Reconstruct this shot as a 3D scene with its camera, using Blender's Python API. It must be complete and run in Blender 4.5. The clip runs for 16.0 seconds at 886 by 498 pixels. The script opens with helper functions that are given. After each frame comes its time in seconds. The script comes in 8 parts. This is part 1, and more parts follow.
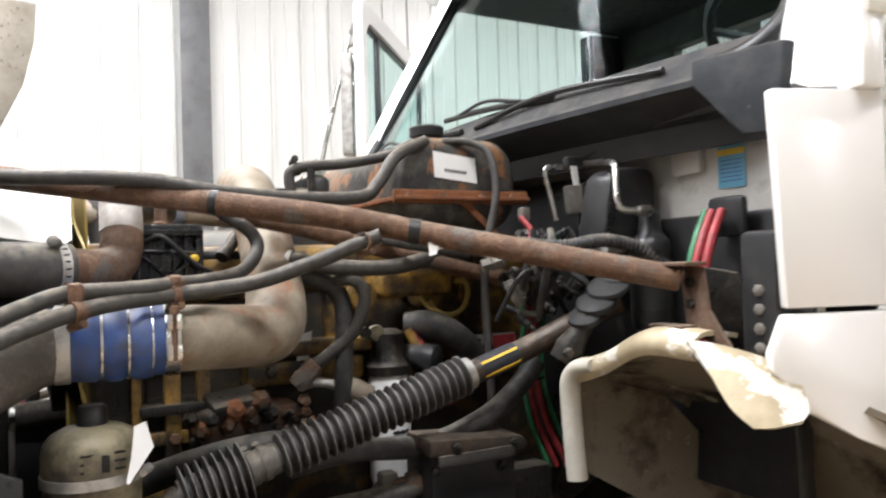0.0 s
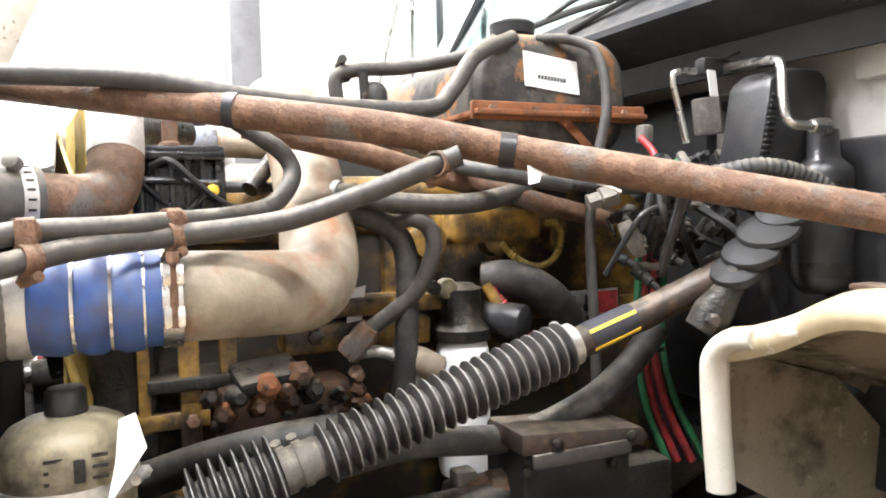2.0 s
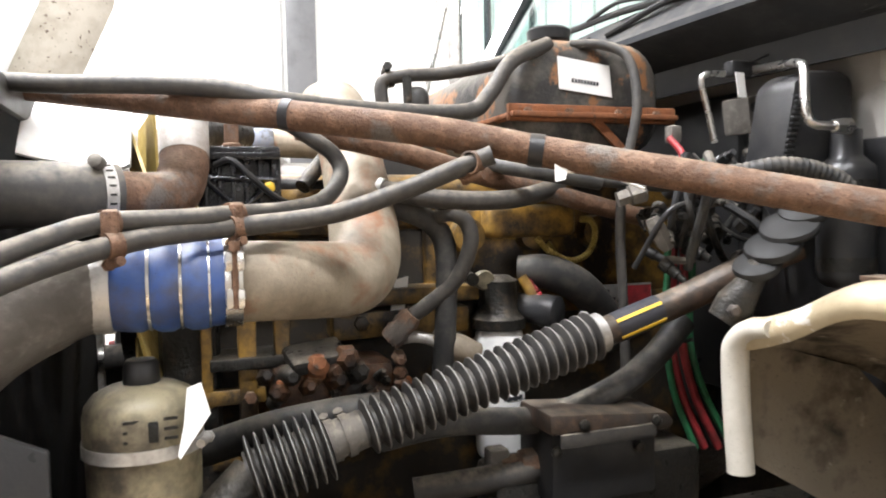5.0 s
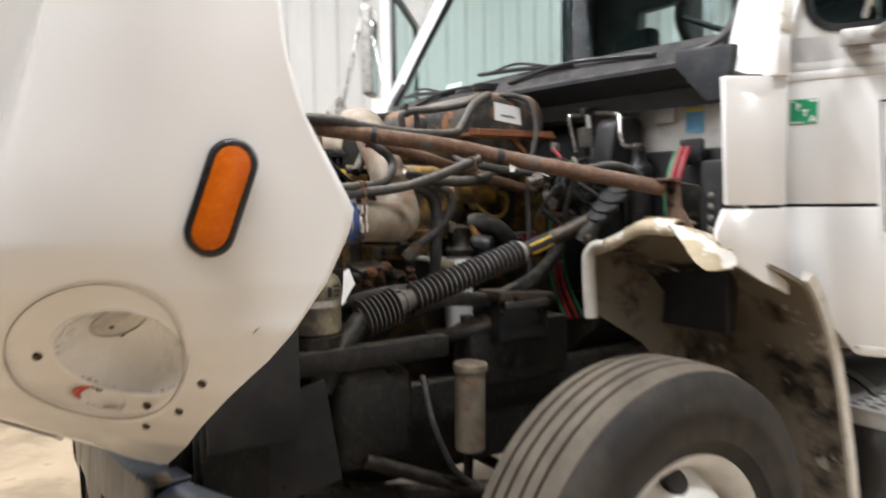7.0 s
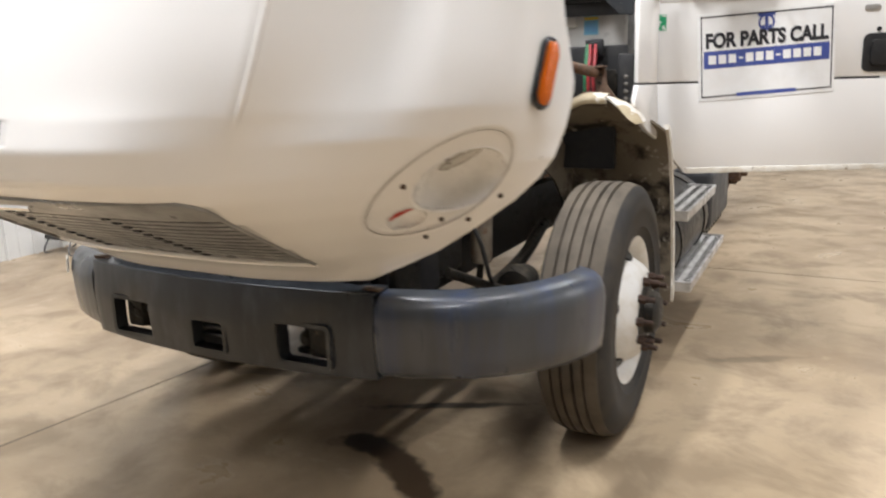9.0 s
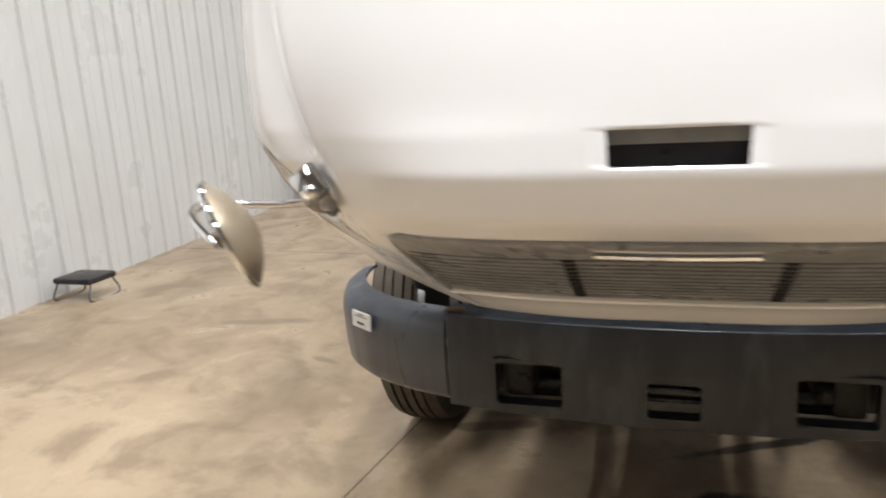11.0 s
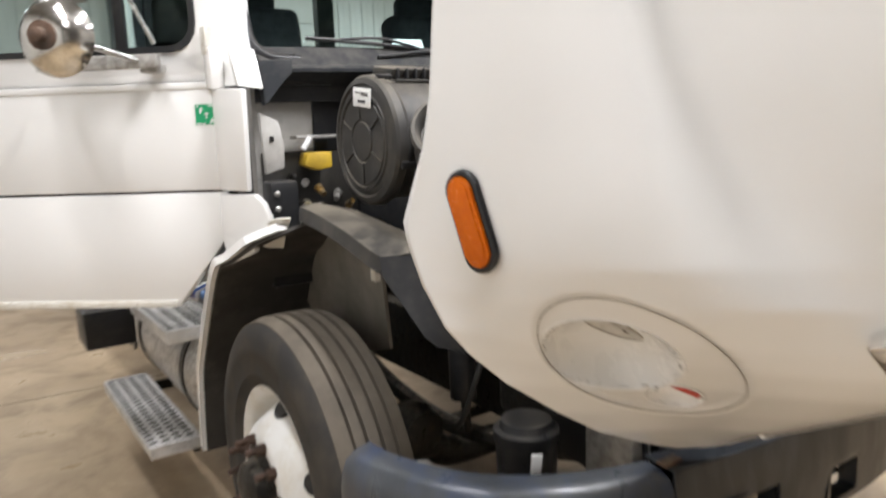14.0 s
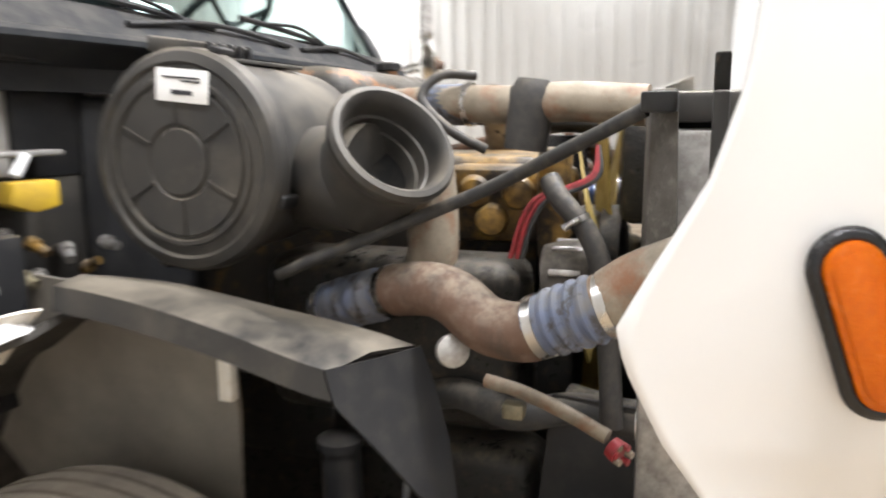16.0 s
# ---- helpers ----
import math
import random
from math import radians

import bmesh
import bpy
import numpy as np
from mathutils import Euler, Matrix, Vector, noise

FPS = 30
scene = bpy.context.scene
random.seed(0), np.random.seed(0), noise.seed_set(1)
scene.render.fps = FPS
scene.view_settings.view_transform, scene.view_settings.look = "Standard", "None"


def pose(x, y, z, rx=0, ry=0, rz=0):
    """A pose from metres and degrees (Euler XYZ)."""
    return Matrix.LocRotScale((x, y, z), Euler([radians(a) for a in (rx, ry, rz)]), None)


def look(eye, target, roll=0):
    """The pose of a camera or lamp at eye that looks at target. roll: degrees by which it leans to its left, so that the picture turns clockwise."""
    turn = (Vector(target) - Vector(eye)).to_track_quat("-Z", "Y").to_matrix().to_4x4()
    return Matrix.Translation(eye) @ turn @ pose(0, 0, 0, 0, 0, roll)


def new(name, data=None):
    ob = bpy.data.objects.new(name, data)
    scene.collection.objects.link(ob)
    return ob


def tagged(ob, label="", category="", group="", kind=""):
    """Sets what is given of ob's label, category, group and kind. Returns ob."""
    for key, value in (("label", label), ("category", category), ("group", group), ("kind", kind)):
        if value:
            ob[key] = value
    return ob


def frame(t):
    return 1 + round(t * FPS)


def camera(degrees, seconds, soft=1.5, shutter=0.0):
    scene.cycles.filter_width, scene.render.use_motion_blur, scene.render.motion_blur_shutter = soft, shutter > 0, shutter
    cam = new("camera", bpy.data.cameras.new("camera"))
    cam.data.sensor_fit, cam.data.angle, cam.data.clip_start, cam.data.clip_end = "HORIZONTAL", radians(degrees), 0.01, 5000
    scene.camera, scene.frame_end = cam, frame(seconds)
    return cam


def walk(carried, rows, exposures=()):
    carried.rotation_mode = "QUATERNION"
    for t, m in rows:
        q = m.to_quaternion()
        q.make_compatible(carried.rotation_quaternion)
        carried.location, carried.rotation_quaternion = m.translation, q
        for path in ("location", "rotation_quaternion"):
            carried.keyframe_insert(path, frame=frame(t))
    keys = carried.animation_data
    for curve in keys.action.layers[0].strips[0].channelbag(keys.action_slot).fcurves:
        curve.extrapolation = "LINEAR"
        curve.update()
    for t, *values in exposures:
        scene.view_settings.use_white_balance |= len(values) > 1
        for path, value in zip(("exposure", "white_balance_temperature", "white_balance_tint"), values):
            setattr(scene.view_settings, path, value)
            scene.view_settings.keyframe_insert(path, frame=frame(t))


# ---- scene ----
from mathutils.bvhtree import BVHTree

cam = camera(62.5, 16.0, soft=1.9, shutter=0.6)
PATH = [
    (0, (1.822, -0.632, 1.518), (0.053, 0.3, 1.558), -1.7),
    (0.5, (1.737, -0.633, 1.534), (-0.06, 0.242, 1.476), -1.5),
    (1, (1.607, -0.562, 1.549), (-0.2, 0.29, 1.454), -1.4),
    (1.5, (1.51, -0.524, 1.516), (-0.309, 0.302, 1.421), -1.5),
    (2, (1.473, -0.519, 1.5), (-0.36, 0.275, 1.401), -1.4),
    (2.5, (1.47, -0.512, 1.485), (-0.376, 0.253, 1.387), -1.4),
    (3, (1.475, -0.513, 1.491), (-0.382, 0.223, 1.393), -1.4),
    (3.5, (1.478, -0.517, 1.495), (-0.39, 0.191, 1.396), -1.3),
    (4, (1.484, -0.517, 1.492), (-0.394, 0.163, 1.393), -1.3),
    (4.5, (1.492, -0.517, 1.493), (-0.394, 0.141, 1.396), -1.2),
    (6.8, (2.218, -1.15, 1.476), (0.467, -0.19, 1.361), -0.9),
    (7, (2.288, -1.31, 1.471), (0.608, -0.233, 1.325), -0.8),
    (7.5, (2.327, -1.705, 1.473), (0.88, -0.35, 1.203), -1.0),
    (8, (2.229, -2.124, 1.481), (1.064, -0.566, 1.015), -1.4),
    (8.5, (2.099, -2.558, 1.483), (1.139, -0.9, 0.908), -2.0),
    (9, (1.804, -2.783, 1.453), (0.894, -1.057, 1.013), -1.7),
    (9.5, (1.388, -2.886, 1.441), (0.607, -1.092, 1.029), -1.7),
    (10, (0.95, -2.997, 1.459), (0.188, -1.196, 1.039), -2.0),
    (10.2, (0.757, -2.988, 1.447), (-0.013, -1.191, 1.023), -2.4),
    (12.3, (-1.019, -2.823, 1.586), (-0.924, -0.883, 1.109), -3.8),
    (12.5, (-1.14, -2.804, 1.59), (-0.915, -0.876, 1.11), -3.4),
    (13, (-1.449, -2.593, 1.589), (-0.878, -0.74, 1.098), -2.9),
    (13.5, (-1.722, -2.3, 1.626), (-0.83, -0.581, 1.126), -2.6),
    (14, (-1.916, -2.003, 1.652), (-0.809, -0.374, 1.298), -2.0),
    (14.5, (-1.909, -1.638, 1.632), (-0.676, -0.089, 1.349), -1.8),
    (15, (-1.94, -1.326, 1.639), (-0.56, 0.093, 1.352), -2.4),
    (15.5, (-1.999, -1.103, 1.662), (-0.361, 0.004, 1.36), -1.8),
    (16, (-1.893, -0.853, 1.658), (-0.045, -0.173, 1.31), -0.6),
]
walk(cam, [(t, look(eye, target, roll)) for t, eye, target, roll in PATH],
     exposures=[(0.0, -0.1), (0.5, 0.33), (1.5, 0.95), (2.5, 1.03), (3.5, 0.68), (4.7, 0.61), (6.8, -0.3), (7.5, -0.62), (8.0, -0.28), (8.5, -0.08), (9.0, -0.46), (10.2, -0.57), (12.3, -0.63), (14.0, -0.58), (15.4, -0.30), (16.0, -0.05)])

# ---- world and lamps ----
world = bpy.data.worlds.new("shop_world")
scene.world = world
world.use_nodes = True
world.node_tree.nodes["Background"].inputs[0].default_value = (0.9, 0.95, 1.0, 1)
world.node_tree.nodes["Background"].inputs[1].default_value = 0.3


def lamp(x, y, z, sx, sy, watts, colour=(0.955, 0.962, 1.0)):
    data = bpy.data.lights.new("tube_lamp", "AREA")
    data.shape, data.size, data.size_y, data.energy, data.color = "RECTANGLE", sx, sy, watts, colour
    ob = new("tube_lamp", data)
    ob.matrix_world = pose(x, y, z)
    return ob


CEIL = 5.2
LAMPS = [(-2.5, -4.2), (0.0, -2.2), (2.5, -4.2)] + [(x, y) for x in (-2.3, 2.3) for y in (-0.9, 4.0)] + [(-3.3, 8.6), (5.2, 8.6)] + [(10.2, -4.0), (10.2, 1.0), (10.2, 6.0)]
for lx, ly in LAMPS:
    lamp(lx, ly, CEIL - 0.14, 0.26, 2.5, (130 if lx > 0 else 70) if ly < -4.1 else 430 if lx == 0 else 220 if lx < 5 else 430 if ly > 4 else 90 if ly > 0 else 45)


# ---- materials ----
def nodes_of(name):
    m = bpy.data.materials.new(name)
    m.use_nodes = True
    return m, m.node_tree.nodes, m.node_tree.links, m.node_tree.nodes["Principled BSDF"]


def mat(name, base, rough=0.5, metal=0.0, second=None, scale=6.0, amount=0.5, sharp=0.25, bump=0.15,
        grain=120.0, rvar=0.15, coat=0.0, third=None, tscale=1.5, tamount=0.35, tsharp=0.12, speck=0.0, spec=0.5, dust=0.0, streak=1.0):
    """Base colour, a second colour in patches, fine relief, and a third colour in broad dirt patches."""
    m, n, l, p = nodes_of(name)
    tc = n.new("ShaderNodeTexCoord")

    def noise_at(s, detail):
        q = n.new("ShaderNodeTexNoise")
        q.inputs["Scale"].default_value, q.inputs["Detail"].default_value, q.inputs["Roughness"].default_value = s, detail, 0.62
        if streak != 1.0:
            long = n.new("ShaderNodeMapping")
            long.inputs["Scale"].default_value = (1, 1, streak)
            l.new(tc.outputs["Object"], long.inputs["Vector"])
            l.new(long.outputs["Vector"], q.inputs["Vector"])
        else:
            l.new(tc.outputs["Object"], q.inputs["Vector"])
        return q

    def ramp(source, a, b):
        r = n.new("ShaderNodeMapRange")
        r.inputs["From Min"].default_value, r.inputs["From Max"].default_value = a, b
        l.new(source, r.inputs["Value"])
        return r.outputs["Result"]

    def mix(fac, a, b):
        x = n.new("ShaderNodeMix")
        x.data_type = "RGBA"
        l.new(fac, x.inputs["Factor"])
        for socket, value in ((x.inputs["A"], a), (x.inputs["B"], b)):
            if isinstance(value, tuple):
                socket.default_value = (*value, 1)
            else:
                l.new(value, socket)
        return x.outputs["Result"]

    second = second or tuple(c * 0.75 for c in base)
    big, fine = noise_at(scale, 6), noise_at(grain, 3)
    colour = mix(ramp(big.outputs["Fac"], 1 - amount - sharp / 2, 1 - amount + sharp / 2), base, second)
    if third:
        broad = noise_at(tscale, 8)
        colour = mix(ramp(broad.outputs["Fac"], 1 - tamount - tsharp / 2, 1 - tamount + tsharp / 2), colour, third)
    if speck:
        pits = noise_at(grain * 2.0, 3)
        colour = mix(ramp(pits.outputs["Fac"], 0.68 - speck, 0.76 - speck), colour, tuple(c * 0.42 for c in base))
    if dust:
        geo, sep = n.new("ShaderNodeNewGeometry"), n.new("ShaderNodeSeparateXYZ")
        l.new(geo.outputs["Normal"], sep.inputs["Vector"])
        film = n.new("ShaderNodeMath")
        film.operation = "MULTIPLY"
        l.new(ramp(sep.outputs["Z"], 0.25, 0.95), film.inputs[0])
        amount_of = n.new("ShaderNodeMapRange")
        amount_of.inputs["From Min"].default_value, amount_of.inputs["From Max"].default_value, amount_of.inputs["To Max"].default_value = 0.32, 0.62, dust
        l.new(big.outputs["Fac"], amount_of.inputs["Value"])
        l.new(amount_of.outputs["Result"], film.inputs[1])
        colour = mix(film.outputs["Value"], colour, (0.34, 0.29, 0.22))
    l.new(colour, p.inputs["Base Color"])
    rr = n.new("ShaderNodeMapRange")
    rr.inputs["To Min"].default_value, rr.inputs["To Max"].default_value = max(0.02, rough - rvar), min(1, rough + rvar)
    rr.inputs["From Min"].default_value, rr.inputs["From Max"].default_value = 0.3, 0.7
    l.new(big.outputs["Fac"], rr.inputs["Value"])
    l.new(rr.outputs["Result"], p.inputs["Roughness"])
    p.inputs["Metallic"].default_value = metal
    p.inputs["Specular IOR Level"].default_value = spec
    p.inputs["Coat Weight"].default_value = coat
    p.inputs["Coat Roughness"].default_value = 0.08
    if bump:
        add = n.new("ShaderNodeMath")
        add.operation = "MULTIPLY_ADD"
        add.inputs[1].default_value = 0.5
        l.new(fine.outputs["Fac"], add.inputs[0])
        l.new(big.outputs["Fac"], add.inputs[2])
        b = n.new("ShaderNodeBump")
        b.inputs["Strength"].default_value, b.inputs["Distance"].default_value = bump, 0.004
        l.new(add.outputs["Value"], b.inputs["Height"])
        l.new(b.outputs["Normal"], p.inputs["Normal"])
    return m


WHITE = mat("white_paint", (0.80, 0.785, 0.76), 0.26, 0, (0.788, 0.772, 0.744), 1.6, 0.45, 0.6, 0.006, 60, 0.012, 0.8)
WHITE_DIRTY = mat("dirty_white_paint", (0.72, 0.69, 0.62), 0.5, 0, (0.52, 0.45, 0.34), 18, 0.38, 0.3, 0.1, 150, 0.1, 0, (0.26, 0.19, 0.11), 32, 0.34, 0.1)
FIREWALL = mat("firewall_paint", (0.50, 0.485, 0.455), 0.5, 0, (0.36, 0.34, 0.31), 9, 0.45, 0.4, 0.08, 120, 0.1, 0, (0.22, 0.20, 0.18), 14, 0.30, 0.2)
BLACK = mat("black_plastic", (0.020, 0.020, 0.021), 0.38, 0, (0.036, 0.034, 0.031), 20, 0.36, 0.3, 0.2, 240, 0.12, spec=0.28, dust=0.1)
BLACK_DUSTY = mat("dusty_black_plastic", (0.026, 0.025, 0.024), 0.50, 0, (0.050, 0.046, 0.040), 7, 0.45, 0.5, 0.08, 240, 0.12, 0, (0.085, 0.075, 0.060), 9, 0.34, 0.35, spec=0.35, dust=0.42)
GREASE = mat("greasy_black_metal", (0.020, 0.019, 0.017), 0.40, 0.2, (0.062, 0.046, 0.032), 40, 0.36, 0.2, 0.9, 170, 0.2, 0, (0.11, 0.075, 0.048), 55, 0.22, 0.1, spec=0.22, dust=0.25)
RUBBER = mat("grey_rubber_hose", (0.040, 0.038, 0.036), 0.55, 0, (0.070, 0.063, 0.055), 60, 0.42, 0.35, 0.12, 220, spec=0.3, dust=0.45)
RUBBER_DARK = mat("dark_rubber", (0.035, 0.035, 0.035), 0.55, 0, (0.075, 0.070, 0.062), 30, 0.42, 0.25, 0.12, 220, spec=0.25, dust=0.3)
RUST = mat("rusty_steel", (0.100, 0.055, 0.034), 0.72, 0.0, (0.165, 0.095, 0.060), 42, 0.46, 0.16, 1.0, 190, 0.12, 0, (0.105, 0.090, 0.078), 15, 0.42, 0.10, 0.09, 0.25, dust=0.25)
RUST_ORANGE = mat("orange_rust", (0.200, 0.078, 0.034), 0.85, 0.05, (0.15, 0.065, 0.035), 55, 0.45, 0.2, 0.5, 220, 0.1, 0, (0.06, 0.045, 0.035), 24, 0.38, 0.1, spec=0.2)
RUST_OILY = mat("oily_brown_rust", (0.062, 0.032, 0.018), 0.42, 0.1, (0.125, 0.060, 0.028), 34, 0.46, 0.2, 0.8, 190, 0.12, 0, (0.016, 0.013, 0.011), 13, 0.46, 0.12, 0.06, 0.3)
TANK_STEEL = mat("flaking_tank_steel", (0.085, 0.078, 0.068), 0.45, 0.2, (0.028, 0.027, 0.026), 12, 0.52, 0.12, 0.5, 200, 0.12, 0, (0.22, 0.105, 0.048), 11, 0.42, 0.04, 0.06, spec=0.35, dust=0.45)
CAST = mat("dirty_cast_aluminium", (0.285, 0.240, 0.180), 0.55, 0.1, (0.175, 0.140, 0.100), 16, 0.47, 0.25, 0.25, 240, 0.12, 0, (0.21, 0.10, 0.052), 13, 0.40, 0.16, 0.06, 0.4)
ALU = mat("worn_aluminium", (0.47, 0.455, 0.43), 0.42, 0.6, (0.26, 0.24, 0.215), 34, 0.46, 0.3, 0.25, 220, 0.12, 0, (0.12, 0.095, 0.075), 45, 0.26, 0.12, 0.04)
STEEL = mat("bright_steel", (0.62, 0.61, 0.59), 0.28, 1.0, (0.48, 0.45, 0.41), 14, 0.42, 0.3, 0.08, 140)
CHROME = mat("chrome", (0.82, 0.82, 0.82), 0.07, 1.0, (0.74, 0.73, 0.71), 8, 0.4, 0.4, 0.0, 100, 0.04)
CAT_YELLOW = mat("oily_yellow_enamel", (0.34, 0.195, 0.040), 0.42, 0, (0.13, 0.078, 0.028), 26, 0.50, 0.25, 0.4, 200, 0.15, 0, (0.022, 0.016, 0.011), 11, 0.50, 0.16, 0.05, 0.4, dust=0.3)
YELLOW = mat("yellow_plastic", (0.62, 0.40, 0.03), 0.5, 0, (0.30, 0.20, 0.04), 8, 0.35, 0.3, 0.1, 100)
BLUE = mat("blue_silicone", (0.016, 0.056, 0.205), 0.50, 0, (0.060, 0.090, 0.18), 22, 0.42, 0.4, 0.1, 240, 0.1, 0, (0.040, 0.040, 0.055), 18, 0.42, 0.25, 0.04, dust=0.3)
BLUE_FADED = mat("faded_blue_silicone", (0.105, 0.125, 0.185), 0.6, 0, (0.16, 0.155, 0.15), 26, 0.48, 0.3, 0.1, 220, 0.1, 0, (0.055, 0.052, 0.05), 34, 0.42, 0.1)
RED = mat("red_hose", (0.30, 0.025, 0.03), 0.5, 0, (0.13, 0.02, 0.02), 40, 0.45, 0.3, 0.05, 180)
GREEN = mat("green_hose", (0.02, 0.14, 0.055), 0.5, 0, (0.02, 0.06, 0.035), 40, 0.4, 0.3, 0.05, 180)
RESERVOIR = mat("yellowed_plastic", (0.25, 0.215, 0.135), 0.5, 0, (0.17, 0.14, 0.085), 24, 0.46, 0.4, 0.2, 180, 0.12, 0, (0.040, 0.033, 0.025), 12, 0.47, 0.22, 0.05, dust=0.2)
TYRE = mat("dusty_tyre_rubber", (0.030, 0.029, 0.028), 0.70, 0, (0.085, 0.073, 0.058), 8, 0.40, 0.4, 0.3, 120, spec=0.2)
TREAD = mat("worn_tread_rubber", (0.130, 0.108, 0.082), 0.80, 0, (0.075, 0.064, 0.052), 7, 0.46, 0.45, 0.35, 120, spec=0.2)
RIM = mat("white_rim_paint", (0.74, 0.73, 0.70), 0.42, 0, (0.62, 0.58, 0.50), 14, 0.40, 0.3, 0.08, 140, 0.1, 0, (0.24, 0.13, 0.06), 16, 0.24, 0.06)
BUMPER = mat("worn_grey_bumper_plastic", (0.060, 0.066, 0.074), 0.33, 0.0, (0.038, 0.041, 0.046), 16, 0.5, 0.4, 0.03, 220, 0.08, 0.1, (0.034, 0.048, 0.092), 9, 0.42, 0.22, 0.02, spec=0.5, streak=0.12)
BUMPER_MID = mat("bumper_centre_plastic", (0.027, 0.031, 0.036), 0.36, 0.0, (0.015, 0.017, 0.021), 9, 0.5, 0.4, 0.04, 220, 0.1, 0.1, (0.060, 0.066, 0.075), 10, 0.36, 0.25, spec=0.4, streak=0.3)
GRILLE = mat("grey_grille_plastic", (0.29, 0.29, 0.285), 0.36, 0.25, (0.19, 0.19, 0.185), 9, 0.42, 0.3, 0.05, 140)
# Radiator core colour; its near-black also paints the shade in the intake throat.
CORE_AND_THROAT = mat("dusty_core_and_throat_dark", (0.012, 0.012, 0.012), 0.9, 0, (0.028, 0.025, 0.022), 30, 0.4, 0.3, 0.2, 200, spec=0.05)
COWL = mat("scuffed_cowl_plastic", (0.030, 0.032, 0.035), 0.7, 0, (0.056, 0.056, 0.057), 14, 0.4, 0.3, 0.2, 200, 0.1, 0, (0.09, 0.085, 0.08), 40, 0.28, 0.08, spec=0.08, dust=0.15)
ENGINE = mat("oil_soaked_engine", (0.029, 0.025, 0.020), 0.45, 0, (0.17, 0.10, 0.028), 16, 0.36, 0.25, 0.5, 180, 0.15, 0, (0.06, 0.04, 0.024), 40, 0.35, 0.2, spec=0.3)
SEAM = mat("dark_seam_line", (0.34, 0.315, 0.275), 0.7, 0, (0.20, 0.18, 0.15), 20, 0.4, 0.3, 0.0)
GLOSS_BLACK = mat("glossy_black_casting", (0.010, 0.010, 0.011), 0.22, 0, (0.024, 0.023, 0.022), 40, 0.3, 0.2, 0.3, 260, 0.1)
PALE_PIPE = mat("pale_corroded_pipe", (0.40, 0.37, 0.34), 0.55, 0.2, (0.26, 0.225, 0.195), 40, 0.45, 0.3, 0.3, 240, 0.12, 0, (0.22, 0.12, 0.07), 34, 0.28, 0.08, 0.05)
PEEL = mat("peeling_fender_paint", (0.40, 0.33, 0.215), 0.6, 0, (0.32, 0.26, 0.165), 20, 0.45, 0.3, 0.2, 180, 0.1, 0, (0.62, 0.59, 0.53), 12, 0.47, 0.03, 0.03)
CREAM = mat("cream_fibreglass", (0.56, 0.53, 0.465), 0.6, 0, (0.46, 0.43, 0.36), 14, 0.45, 0.3, 0.15, 160, 0.1, 0, (0.30, 0.25, 0.17), 26, 0.30, 0.04, 0.05)
MUSTARD = mat("mustard_fan_plastic", (0.36, 0.255, 0.065), 0.5, 0, (0.26, 0.18, 0.05), 20, 0.4, 0.3, 0.1, 160)
SHAFT = mat("worn_brown_shaft", (0.038, 0.029, 0.023), 0.45, 0.2, (0.11, 0.065, 0.042), 40, 0.4, 0.3, 0.2, 200, 0.1, 0, (0.035, 0.032, 0.03), 18, 0.4, 0.2, 0.04, spec=0.35, dust=0.3)
LENS = mat("amber_lens", (0.52, 0.095, 0.001), 0.25, 0, (0.60, 0.135, 0.001), 90, 0.45, 0.5, 0.4, 420, 0.05, 0.12, spec=0.2)
REFLECT_RED = mat("red_reflector", (0.5, 0.05, 0.03), 0.3, 0, None, 12, 0.4, 0.3, 0.05)
PAPER = mat("white_paper_label", (0.80, 0.80, 0.79), 0.6, 0, (0.74, 0.73, 0.70), 12, 0.4, 0.4, 0.03)
INK = mat("black_ink", (0.02, 0.02, 0.025), 0.6, 0, None, 12, 0.4, 0.3, 0.0)
INK_BLUE = mat("blue_print", (0.045, 0.07, 0.27), 0.5, 0, (0.06, 0.09, 0.30), 5, 0.5, 0.3, 0.0)
STICKER_GREEN = mat("green_sticker", (0.01, 0.32, 0.13), 0.5, 0, None, 6, 0.4, 0.3, 0.0)
STICKER_BLUE = mat("blue_sticker", (0.12, 0.33, 0.46), 0.5, 0, None, 6, 0.4, 0.3, 0.0)
WELL_GREY = mat("grey_dusty_arch_liner", (0.062, 0.057, 0.050), 0.65, 0, (0.040, 0.037, 0.033), 5, 0.46, 0.4, 0.2, 120, 0.1, 0, (0.105, 0.095, 0.080), 7, 0.34, 0.3, 0.02, 0.25)
LINER = mat("tan_grey_shield", (0.235, 0.212, 0.178), 0.6, 0, (0.150, 0.134, 0.112), 6, 0.46, 0.4, 0.2, 120, 0.1, 0, (0.20, 0.18, 0.15), 8, 0.34, 0.3, 0.02, 0.25)
WELL = mat("muddy_wheel_well", (0.185, 0.156, 0.117), 0.85, 0, (0.028, 0.024, 0.020), 6, 0.44, 0.14, 0.9, 120, 0.1, 0, (0.33, 0.30, 0.25), 10, 0.38, 0.04, 0.05, 0.15)
DIAMOND = mat("step_tread_metal", (0.64, 0.63, 0.61), 0.45, 0.3, (0.30, 0.28, 0.25), 10, 0.4, 0.3, 0.2, 120)
LIME = mat("lime_plastic", (0.35, 0.50, 0.04), 0.5, 0, (0.05, 0.05, 0.04), 9, 0.5, 0.1, 0.1)
FAN_BLUE = mat("pale_blue_enamel", (0.085, 0.19, 0.40), 0.3, 0, (0.05, 0.13, 0.33), 4, 0.4, 0.4, 0.03, 100, 0.1, 0.3)
